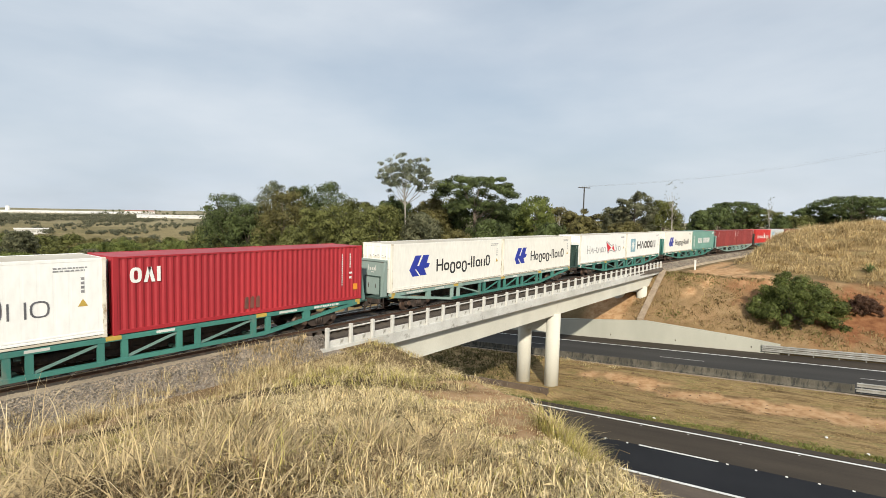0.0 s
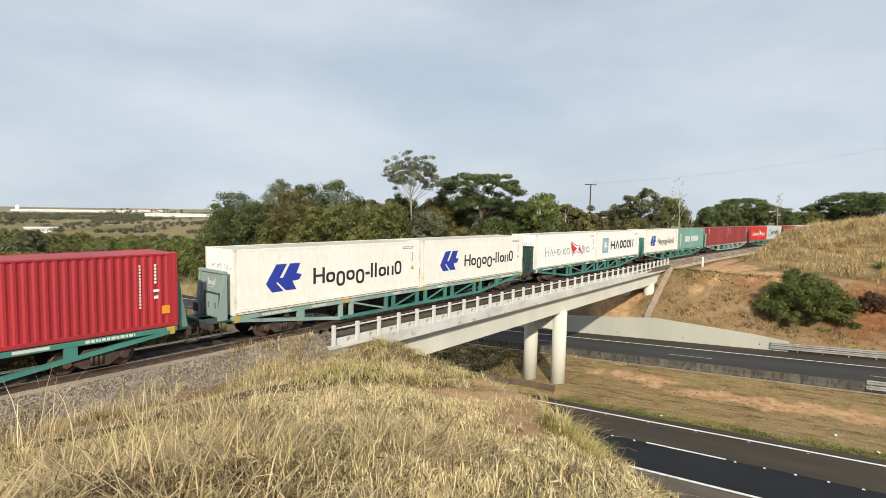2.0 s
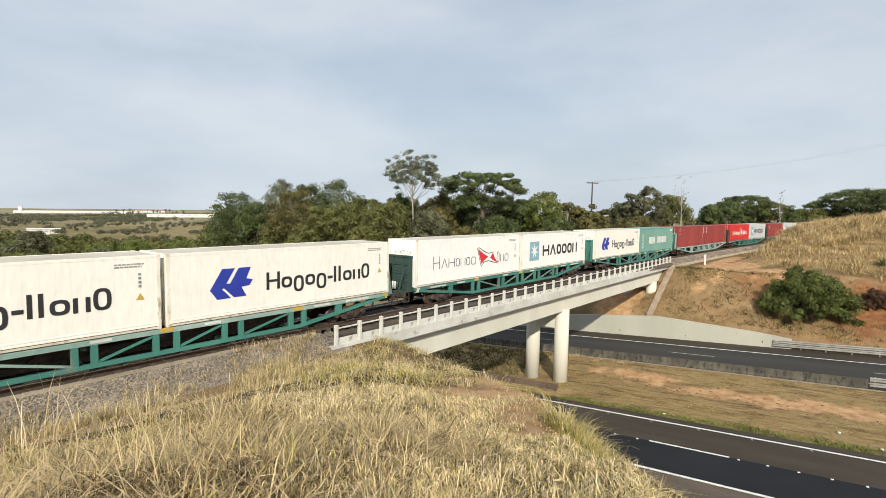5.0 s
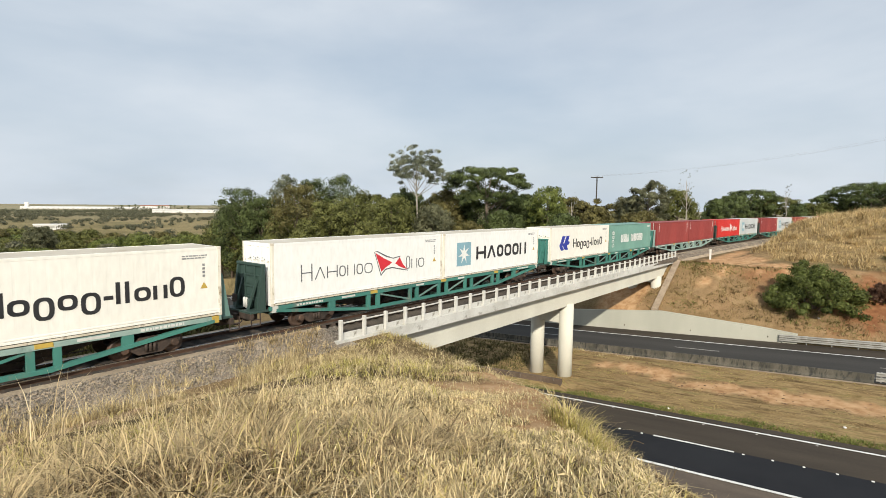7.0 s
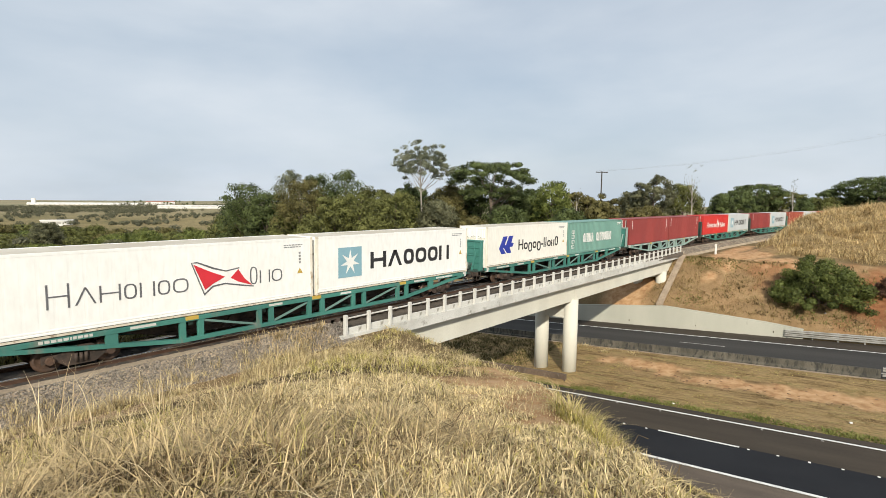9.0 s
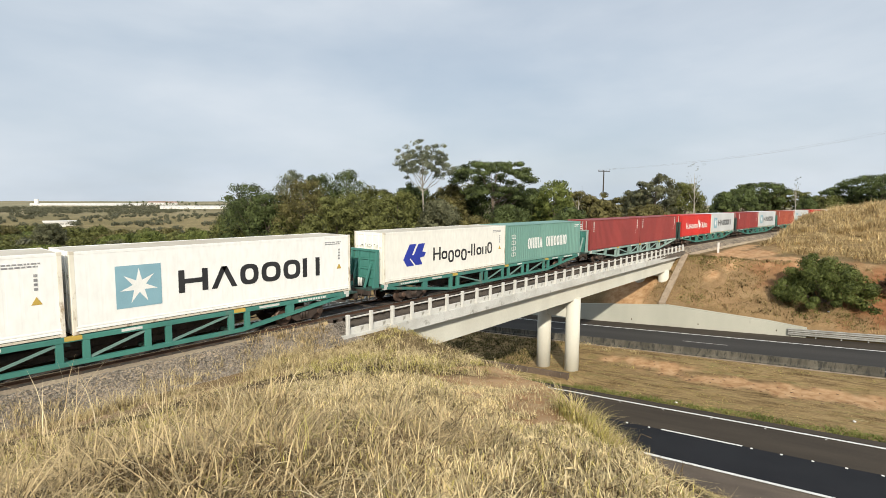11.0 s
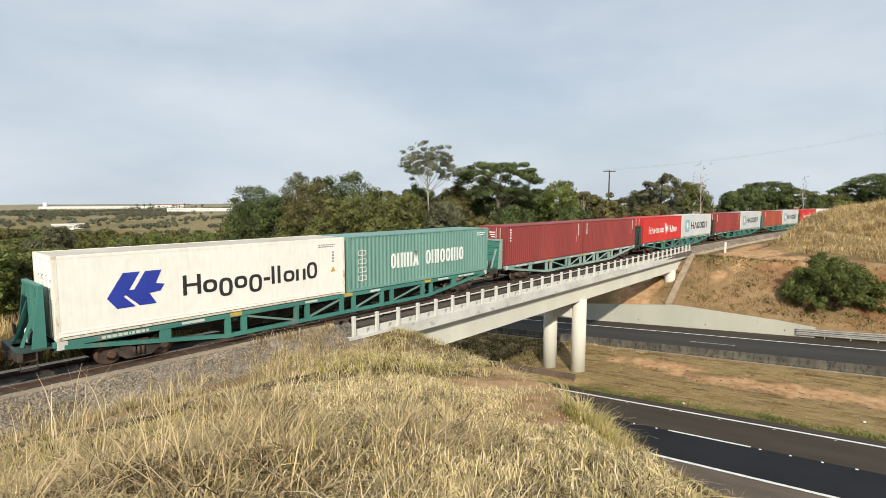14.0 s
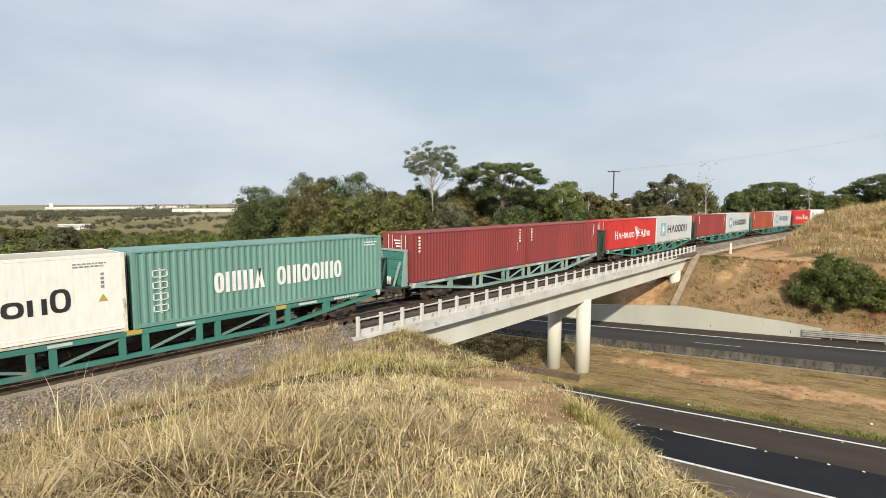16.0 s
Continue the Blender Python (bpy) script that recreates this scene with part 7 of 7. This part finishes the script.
def build_distance():
    def at(side, dist):
        a = radians(39.28) - math.atan(side * 1.0416)
        return dist * math.cos(a), dist * math.sin(a)

    def shed(name, label, side, dist, long, deep, high, lift=0.0, turn=None, category="building"):
        x, y = at(side, dist)
        b = tagged(new(name), label, category)
        n = max(3, int(long / 14))
        part("wall", B(-long / 2, long / 2, -deep / 2, deep / 2, -3, high, bevel=0.05), M["white_paint"], b)
        part("roof", prism(bmesh.new(), [(-deep / 2 - 0.6, high), (deep / 2 + 0.6, high), (0, high + deep * 0.12)], "x", -long / 2 - 0.6, long / 2 + 0.6), M["white_paint"], b)
        for i in range(n):
            q = -long / 2 + long * (i + 0.5) / n
            part("door", B(q - 1.6, q + 1.6, -deep / 2 - 0.06, -deep / 2 + 0.1, 0.1, high * 0.55), M["steel"], b)
        heading = math.degrees(math.atan2(y, x)) - 90 if turn is None else turn
        b.matrix_basis = pose(x, y, float(ground_z(x, y)) + lift, 0, 0, heading)
        return b
    shed("long_warehouse", "long white warehouse on the skyline", -0.655, 2300, 380, 40, 4.0)
    shed("long_warehouse", "long white warehouse beyond the fields", -0.472, 1300, 135, 20, 2.0, 7.0)
    shed("farmhouse", "white farm building among the scrub", -0.735, 620, 17, 8, 3.0, 2.0)
    shed("farmhouse", "small white farm building among the scrub", -0.705, 640, 9, 7, 2.6, 2.0)
    # a homestead with tall palms on the skyline
    x, y = at(-0.53, 2100)
    h = shed("homestead", "low farm building with a red tiled roof", -0.53, 2100, 90, 26, 6.0, 8.0)
    for ch in h.children:
        if ch.name.startswith("roof"):
            ch.data.materials[0] = mat("red_roof_tiles", (0.36, 0.17, 0.11), (0.28, 0.13, 0.09), 0.8, coarse=0.2)
    rp = random.Random(3)
    for k in range(13):
        sd = -0.585 + 0.010 * k + rp.uniform(-0.012, 0.012)
        px, py = at(sd, 2060)
        hp = rp.uniform(5, 15)
        p = tagged(new("palm_tree"), "tall thin palm tree on the skyline", "palm tree", "palms on the skyline")
        bm = bmesh.new()
        tube(bm, [(0, 0, -4), (0, 0, hp)], [0.7, 0.5], 6)
        part("trunk", bm, M["trunk"], p)
        rr = np.random.default_rng(900 + k)
        v, fc = leaf_cloud(rr, [(0, 0, hp)], [5.0], 90, 1.6, 0.7)
        part("crown", from_arrays("crown", v, fc, LEAF["dark"]), None, p)
        p.matrix_basis = pose(px, py, float(ground_z(px, py)) + 4)
    x, y = at(-0.766, 2300)
    t = tagged(new("water_tower"), "white cylindrical water tower on the skyline", "tower")
    bm = bmesh.new()
    tube(bm, [(0, 0, -2), (0, 0, 22)], [6.5, 6.5], 24)
    part("tank", bm, M["white_paint"], t)
    bm = bmesh.new()
    tube(bm, [(0, 0, 22), (0, 0, 23)], [6.6, 2.0], 24)
    part("roof", bm, M["white_paint"], t)
    t.matrix_basis = pose(x, y, float(ground_z(x, y)))
    # power pole with cross arm and wires
    side, dist = 0.280, 150
    x, y = at(side, dist)
    z = float(ground_z(x, y))
    top = EYE.z + 0.0558 * dist * math.cos(math.atan(side * 1.04))
    p = tagged(new("power_pole"), "dark wooden power pole with one cross arm", "power pole")
    bm = bmesh.new()
    tube(bm, [(0, 0, -0.5), (0, 0, top - z + 0.25)], [0.24, 0.16], 10)
    part("pole", bm, M["tarred_wood"], p)
    part("cross_arm", bar(bmesh.new(), (1.35, -1.1, top - z), (-1.35, 1.1, top - z), 0.22, 0.22), M["tarred_wood"], p)
    for k in (-1.2, -0.4, 0.5, 1.2):
        bm = bmesh.new()
        tube(bm, [(k, -k * 0.81, top - z + 0.1), (k, -k * 0.81, top - z + 0.4)], [0.07, 0.05], 8)
        part("insulator", bm, M["steel"], p)
    p.matrix_basis = pose(x, y, z)
    ex, ey = at(0.95, 190)
    for k in (-1.2, 0.5, 1.2):
        a, b = Vector((x + k, y - k * 0.81, top + 0.4)), Vector((ex + k, ey - k * 0.8, EYE.z + 23))
        bm = bmesh.new()
        pts = [a.lerp(b, q / 10) - Vector((0, 0, 4.0 * q / 10 * (1 - q / 10) * 2.2)) for q in range(11)]
        tube(bm, pts, [0.007] * 11, 5)
        tagged(part("power_line", bm, M["trunk"], None), "thin dark overhead wire", "wire")
    # marker post by the track
    mp = tagged(new("marker_post"), "short white concrete marker post beside the track", "post")
    part("shaft", B(-0.11, 0.11, -0.11, 0.11, -0.2, 1.35, bevel=0.02), M["white_paint"], mp)
    part("cap", B(-0.13, 0.13, -0.13, 0.13, 1.35, 1.42, bevel=0.02), M["white_paint"], mp)
    mp.matrix_basis = pose(78, 16.6, float(ground_z(78, 16.6)))
    # edge marker on the median
    em = tagged(new("edge_marker"), "slim white road edge marker with a dark band", "post")
    part("shaft", B(-0.06, 0.06, -0.09, 0.09, -0.3, 1.45, bevel=0.02), M["white_paint"], em)
    part("band", B(-0.068, 0.068, -0.098, 0.098, 1.0, 1.16, bevel=0.01), M["sleeper"], em)
    em.matrix_basis = pose(38.1, 157.0, float(ground_z(38.1, 157.0)))
    # litter on the verge
    for i, (lx, ly) in enumerate(((40.0, 0.4), (38.0, -1.6), (64.6, 3.4), (37.2, 10.0))):
        b = bmesh.new()
        bmesh.ops.create_icosphere(b, subdivisions=1, radius=0.13, matrix=Matrix.Diagonal((1, 0.8, 0.5, 1)))
        o = part("litter", b, M["white_paint"], None)
        tagged(o, "crumpled white litter lying on the dry grass", "litter")
        o.matrix_basis = pose(lx, ly, float(ground_z(lx, ly)) + 0.06, 0, 0, 40 * i)


build_distance()

# ---- vehicles ----
CAR = {
    "black": mat("black_car_paint", (0.006, 0.006, 0.007), (0.007, 0.007, 0.008), 0.16, 0.0, var=0.05, bump=0, spec=0.35),
    "silver": mat("silver_car_paint", (0.40, 0.43, 0.47), (0.38, 0.41, 0.45), 0.30, 0.45, var=0.04, bump=0),
    "tyre": mat("tyre_rubber", (0.018, 0.018, 0.018), (0.026, 0.026, 0.026), 0.85, var=0.1, bump=0.1),
    "rim": mat("alloy_rim", (0.46, 0.46, 0.46), (0.36, 0.36, 0.36), 0.35, 0.4, var=0.05, bump=0),
    "trim": mat("black_plastic", (0.015, 0.015, 0.017), (0.02, 0.02, 0.02), 0.6, var=0.1, bump=0),
    "dark_grey": mat("bonnet_panel_grey", (0.14, 0.16, 0.18), (0.12, 0.14, 0.16), 0.5, var=0.1, bump=0),
    "lamp": mat("headlamp_lens", (0.80, 0.81, 0.83), (0.75, 0.75, 0.77), 0.12, 0.0, var=0.03, bump=0),
    "tail": mat("tail_lamp", (0.22, 0.015, 0.015), (0.2, 0.015, 0.015), 0.2, var=0.05, bump=0),
    # the sky's reflection is put into the grey of both windscreens
    "dark_screen": mat("dim_sky_sheen_screen", (0.06, 0.07, 0.07), (0.045, 0.052, 0.055), 0.06, 0.0, coarse=1.5, var=0.1, bump=0),
    "screen": mat("windscreen_glass", (0.20, 0.23, 0.23), (0.16, 0.19, 0.19), 0.08, 0.0, coarse=1.5, var=0.1, bump=0),
}


def curve(pts, x):
    """Height at x on a smooth line through points given from back to front."""
    xs, zs = [p[0] for p in pts], [p[1] for p in pts]
    return float(np.interp(x, xs, zs) * 0.5 + 0.25 * np.interp(x - 0.05, xs, zs) + 0.25 * np.interp(x + 0.05, xs, zs))


def loft(xs, ring):
    """Cross sections ring(x), a list of (y, z), joined along x and closed at both ends."""
    bm = bmesh.new()
    rows = [[bm.verts.new((x, y, z)) for y, z in ring(x)] for x in xs]
    n = len(rows[0])
    for a, b in zip(rows, rows[1:]):
        for q in range(n):
            bm.faces.new((a[q], a[(q + 1) % n], b[(q + 1) % n], b[q])).smooth = True
    bm.faces.new(rows[0][::-1])
    bm.faces.new(rows[-1])
    return bm


def quad(bm, pts, push):
    v = [bm.verts.new(p) for p in pts]
    f = bm.faces.new(v)
    f.normal_update()
    r = bmesh.ops.extrude_face_region(bm, geom=[f])
    bmesh.ops.translate(bm, verts=[q for q in r["geom"] if isinstance(q, bmesh.types.BMVert)], vec=Vector(push))
    return bm


def wheel(car, x, y, rad, out):
    bm = bmesh.new()
    prof = [(rad * 0.66, 0.085), (rad * 0.72, 0.10), (rad * 0.92, 0.10), (rad, 0.07), (rad, -0.07), (rad * 0.92, -0.10), (rad * 0.6, -0.10)]
    n = 28
    rows = [[bm.verts.new((r * math.cos(a), d * out, r * math.sin(a))) for r, d in prof] for a in (2 * math.pi * i / n for i in range(n))]
    for i in range(n):
        for j in range(len(prof) - 1):
            bm.faces.new((rows[i][j], rows[i][j + 1], rows[(i + 1) % n][j + 1], rows[(i + 1) % n][j])).smooth = True
    w = part("wheel", bm, CAR["tyre"], car)
    bm = bmesh.new()
    for i in range(8):
        a = 2 * math.pi * i / 8
        d = Vector((math.cos(a), 0, math.sin(a)))
        bar(bm, d * 0.03 + Vector((0, out * 0.075, 0)), d * rad * 0.66 + Vector((0, out * 0.088, 0)), 0.07, 0.02, up=(0, 1, 0))
    tube(bm, [(0, out * 0.02, 0), (0, out * 0.095, 0)], [rad * 0.18, rad * 0.15], 12)
    tube(bm, [(0, -0.09, 0), (0, 0.092, 0)], [rad * 0.68, rad * 0.68], 24, caps=False)
    part("rim", bm, CAR["rim"], w)
    bm = bmesh.new()
    tube(bm, [(0, out * 0.03, 0), (0, out * 0.045, 0)], [rad * 0.66, rad * 0.66], 24)
    part("brake_disc", bm, CAR["tyre"], w)
    w.location = (x, y, rad)
    return w


def closed_cabin(c, m, W, kind, roof, wins, zb, zt, edge, cab_ring):
    n = 40
    cab = part("cabin", loft([roof[0][0] + (roof[-1][0] - roof[0][0]) * i / n for i in range(n + 1)], cab_ring), m, c)
    front = roof[-1], roof[-2]
    back = roof[0], roof[2]

    def limit(x, z):
        (x0, z0), (x1, z1) = front
        fx = x0 + (x1 - x0) * (z - z0) / (z1 - z0)
        (x2, z2), (x3, z3) = back
        bx = x2 + (x3 - x2) * (z - z2) / (z3 - z2)
        return min(max(x, bx + 0.09), fx - 0.08)
    for s in (-1, 1):
        for a, b in wins:
            z0, z1 = zb + 0.04, zt - 0.13
            pts = [(limit(a, z0), s * edge(z0), z0), (limit(b, z0), s * edge(z0), z0), (limit(b, z1), s * edge(z1), z1), (limit(a, z1), s * edge(z1), z1)]
            part("side_window", quad(bmesh.new(), pts, (0, s * 0.014, 0.003)), M["glass"], cab)
    for (p, q), s, name in ((front, 1, "windscreen"), (back, -1, "rear_window")):
        if kind == "pickup_truck" and s < 0:
            continue
        at = lambda u: (p[0] + (q[0] - p[0]) * u, p[1] + (q[1] - p[1]) * u)
        (xa, za), (xb, zc) = at(0.06), at(0.96)
        pts = [(xa, -edge(za) + 0.07, za), (xa, edge(za) - 0.07, za), (xb, edge(zc) - 0.10, zc), (xb, -edge(zc) + 0.10, zc)]
        part(name, quad(bmesh.new(), pts, (s * 0.03, 0, 0.025)), (CAR["screen"] if kind == "hatchback_car" else CAR["dark_screen"]) if s > 0 else M["glass"], cab)


def car(kind, colour, label):
    """x forward, on its wheels, the middle of the wheelbase at the origin."""
    c = tagged(new(kind), label, "pickup truck" if kind == "pickup_truck" else "car")
    m = CAR[colour]
    W = {"hatchback_car": 1.72, "minivan": 1.72, "pickup_truck": 1.76}[kind]
    if kind == "hatchback_car":
        f, rad, sill, k = 1.23, 0.31, 0.24, 0.74
        deck = [(-1.66, 0.78), (-1.60, 0.90), (-0.9, 0.92), (0.55, 0.92), (0.95, 0.91), (1.45, 0.83), (1.82, 0.72), (1.96, 0.62), (2.03, 0.50)]
        roof = [(-1.62, 0.90), (-1.54, 1.06), (-1.38, 1.22), (-0.95, 1.28), (-0.5, 1.29), (-0.2, 1.28), (0.02, 1.25), (0.16, 1.21), (0.95, 0.90)]
        wins = [(-1.30, -0.60), (-0.50, 0.56)]
    elif kind == "minivan":
        f, rad, sill, k = 1.31, 0.31, 0.25, 0.76
        deck = [(-1.98, 0.86), (-1.93, 0.97), (-0.9, 0.99), (0.8, 0.98), (1.3, 0.94), (1.65, 0.86), (1.90, 0.74), (2.02, 0.62), (2.08, 0.48)]
        roof = [(-1.93, 0.96), (-1.86, 1.20), (-1.74, 1.47), (-1.50, 1.57), (-0.9, 1.61), (-0.3, 1.62), (0.1, 1.59), (0.32, 1.52), (1.30, 0.94)]
        wins = [(-1.70, -0.98), (-0.90, -0.08), (0.0, 0.86)]
    else:
        f, rad, sill, k = 1.56, 0.37, 0.42, 0.78
        deck = [(-2.62, 1.00), (-2.58, 1.04), (-1.16, 1.05), (0.95, 1.06), (1.3, 1.06), (1.8, 1.02), (2.16, 0.94), (2.34, 0.82), (2.44, 0.62)]
        roof = [(-1.15, 1.02), (-1.13, 1.40), (-1.08, 1.60), (-0.94, 1.67), (-0.4, 1.70), (0.08, 1.69), (0.28, 1.64), (0.42, 1.56), (1.04, 1.05)]
        wins = [(-1.00, -0.26), (-0.16, 0.66)]
    r = -f
    tail, nose = deck[0][0], deck[-1][0]
    well = rad + 0.055

    def half(x):
        a, b = max(0.0, (x - (nose - 0.75)) / 0.75), max(0.0, ((tail + 0.5) - x) / 0.5)
        return W / 2 * (1 - 0.16 * a ** 2.2 - 0.09 * b ** 2.5)

    def low(x):
        z = sill
        for q in (f, r):
            if abs(x - q) < well:
                z = max(z, rad + math.sqrt(well ** 2 - (x - q) ** 2))
        a, b = max(0.0, (x - (nose - 0.4)) / 0.4), max(0.0, ((tail + 0.4) - x) / 0.4)
        return z + 0.05 * a + 0.09 * b

    def body_ring(x):
        h, b, t = half(x), low(x), curve(deck, x)
        mid = min(max(b + 0.06, 0.62), t - 0.14)
        side = [(h * 0.955, b), (h * 0.985, b + (mid - b) * 0.4), (h, mid), (h * 0.985, t - 0.10), (h * 0.955, t - 0.035), (h * 0.88, t - 0.006), (h * 0.45, t + 0.012)]
        return [(-y, z) for y, z in side] + [(0, t + 0.018)] + [(y, z) for y, z in side[::-1]]
    xs = sorted({round(tail + (nose - tail) * i / 44, 4) for i in range(45)} | {round(q + well * math.cos(a), 4) for q in (f, r) for a in (math.pi * i / 14 for i in range(15))} | {tail + 0.02, nose - 0.02, nose - 0.06})
    part("body", loft(xs, body_ring), m, c)
    zb, zt = 0.90 if kind == "hatchback_car" else (0.96 if kind == "minivan" else 1.03), max(p[1] for p in roof)
    edge = lambda z: W / 2 * (0.955 + (k - 0.955) * (z - zb) / (zt - zb))

    def cab_ring(x):
        t = max(curve(roof, x), zb + 0.015)
        side = [(edge(zb) - 0.02, zb - 0.06), (edge(zb), zb), (edge(zb + (t - zb) * 0.5), zb + (t - zb) * 0.5), (edge(t) + 0.005, t - 0.10 * (t - zb)), (edge(t) - 0.03, t - 0.03 * (t - zb)), (edge(t) - 0.10, t), (edge(t) * 0.45, t + 0.015)]
        return [(-y, z) for y, z in side] + [(0, t + 0.02)] + [(y, z) for y, z in side[::-1]]
    closed_cabin(c, m, W, kind, roof, wins, zb, zt, edge, cab_ring)
    zl = 0.62 if kind != "pickup_truck" else 0.82
    for s in (-1, 1):
        y = s * W * 0.335
        part("headlight", B(nose - 0.30, nose - 0.005, y - 0.17, y + 0.17, zl - 0.085, zl + 0.065, bevel=0.04), CAR["lamp"], c)
        y = s * half(tail)
        part("tail_light", B(tail - 0.012, tail + 0.10, min(y, y - s * 0.16), max(y, y - s * 0.16), zl, zl + 0.2, bevel=0.02), CAR["tail"], c)
        xm = (0.62 if kind != "pickup_truck" else 0.66)
        part("mirror", B(xm, xm + 0.16, s * (W / 2 + 0.05) - 0.09, s * (W / 2 + 0.05) + 0.09, zb + 0.03, zb + 0.16, bevel=0.04), CAR["trim"], c)
        part("sill", B(r + 0.42, f - 0.42, s * W / 2 * 0.96 - 0.03, s * W / 2 * 0.96 + 0.012, sill - 0.02, sill + 0.06, bevel=0.01), CAR["trim"] if colour == "black" else m, c)
        part("rubbing_strip", B(r + 0.42, f - 0.42, s * W / 2 - 0.02, s * W / 2 + 0.012, 0.56, 0.60, bevel=0.006), CAR["trim"] if colour == "black" else m, c)
        for a, b in wins[-2:]:
            part("door_handle", B(a + 0.05, a + 0.20, s * W / 2 - 0.03, s * W / 2 + 0.012, zb - 0.15, zb - 0.11, bevel=0.008), CAR["trim"], c)
            part("door_seam", B(a - 0.045, a - 0.035, s * W / 2 * 0.985 - 0.02, s * W / 2 + 0.003, sill + 0.08, zb - 0.05), CAR["trim"], c)
        for x in (f, r):
            wheel(c, x, s * (W / 2 - 0.10), rad, s)
    # dark floor and inner wheel wells between the wheels
    part("underbody", B(tail + 0.15, nose - 0.2, -W / 2 + 0.21, W / 2 - 0.21, sill - 0.04, min(0.75, zb - 0.2)), CAR["trim"], c)
    part("bumper", B(nose - 0.30, nose + 0.03, -W * 0.40, W * 0.40, sill + 0.02, sill + 0.22, bevel=0.07), m if kind == "minivan" else CAR["trim"], c)
    part("grille", B(nose - 0.10, nose + 0.006, -W * 0.17, W * 0.17, zl - 0.09, zl - 0.01, bevel=0.01), CAR["trim"], c)
    part("plate", B(nose + 0.03, nose + 0.04, -0.2, 0.2, sill + 0.08, sill + 0.20), CAR["rim"], c)
    if kind == "pickup_truck":
        part("bed_liner", B(-2.50, -1.22, -W * 0.40, W * 0.40, 1.0, 1.074), CAR["trim"], c, "black bed liner")
        for s in (-1, 1):
            part("bed_rail", B(-2.56, -1.18, s * W * 0.45 - 0.05, s * W * 0.45 + 0.05, 1.05, 1.10, bevel=0.015), m, c)
        part("tailgate", B(-2.60, -2.53, -W * 0.42, W * 0.42, 0.96, 1.10, bevel=0.015), m, c)
        part("rear_bumper", B(-2.74, -2.58, -W * 0.42, W * 0.42, 0.48, 0.64, bevel=0.03), CAR["trim"], c)
        bm = bmesh.new()
        for q in (-1.24, -1.50):
            tube(bm, [(q, -0.70, 1.05), (q, -0.62, 1.68), (q, 0.62, 1.68), (q, 0.70, 1.05)], [0.04] * 4, 8)
        for q in (-0.4, 0.0, 0.4):
            tube(bm, [(-1.24, q, 1.06), (-1.24, q, 1.66)], [0.03, 0.03], 6)
        part("roll_bar", bm, CAR["trim"], c)
        part("hood_scoop", B(1.32, 1.80, -0.27, 0.27, 1.02, 1.092, bevel=0.03), CAR["dark_grey"], c, "dark grey bonnet panel")
    return c


BLACK_CAR = car("hatchback_car", "black", "black low hatchback with alloy wheels driving on the highway")
MINIVAN = car("minivan", "silver", "silver compact minivan driving on the far carriageway")
PICKUP = car("pickup_truck", "silver", "silver double cab pickup truck with a black roll bar")


def drive(x, y, heading):
    """On the road at y, level across, leaning with the road's fall."""
    fall = math.degrees(math.atan2(float(road_z(y + 0.5)) - float(road_z(y - 0.5)), 1.0))
    swing = math.degrees(math.atan(float(bend(y + 0.5) - bend(y - 0.5))))
    return Matrix.Translation((x - float(bend(y)), y, float(road_z(y)) + 0.052)) @ pose(0, 0, 0, fall, 0, 0) @ pose(0, 0, 0, 0, 0, heading + swing)


def motions():
    times = [0.0, 0.5] + [1.0 * k for k in range(1, 16)] + [15.5, 16.0]
    for i, w in enumerate(WAGONS):
        walk(w, [(t, train_pose(i, t)) for t in times])
        k = 0
        for o in w.children:
            if o.name.startswith("wheelset"):
                ax = AXLES[k]
                k += 1
                # forward is towards -x; rows close enough for the turning wheel
                walk(o, [(q * 0.1, pose(ax, 0, 0.425, 0, -math.degrees(SPEED * q * 0.1 / 0.425), 0)) for q in range(161)])
    for c, i, x in TRAIN:
        walk(c, [(t, train_pose(i, t, x, FLOOR)) for t in times])

    ticks = [0.5 * k for k in range(33)]
    # the middle of each wheelbase, at an even speed
    walk(BLACK_CAR, [(t, drive(29.5, 7.40 - 22.7 * (t - 1.1), -90)) for t in ticks])
    walk(PICKUP, [(t, drive(29.58, 7.45 - 29.35 * (t - 7.8), -90)) for t in ticks])
    walk(MINIVAN, [(t, drive(57.0, 5.25 + 27.7 * (t - 3.5), 90)) for t in ticks])


motions()
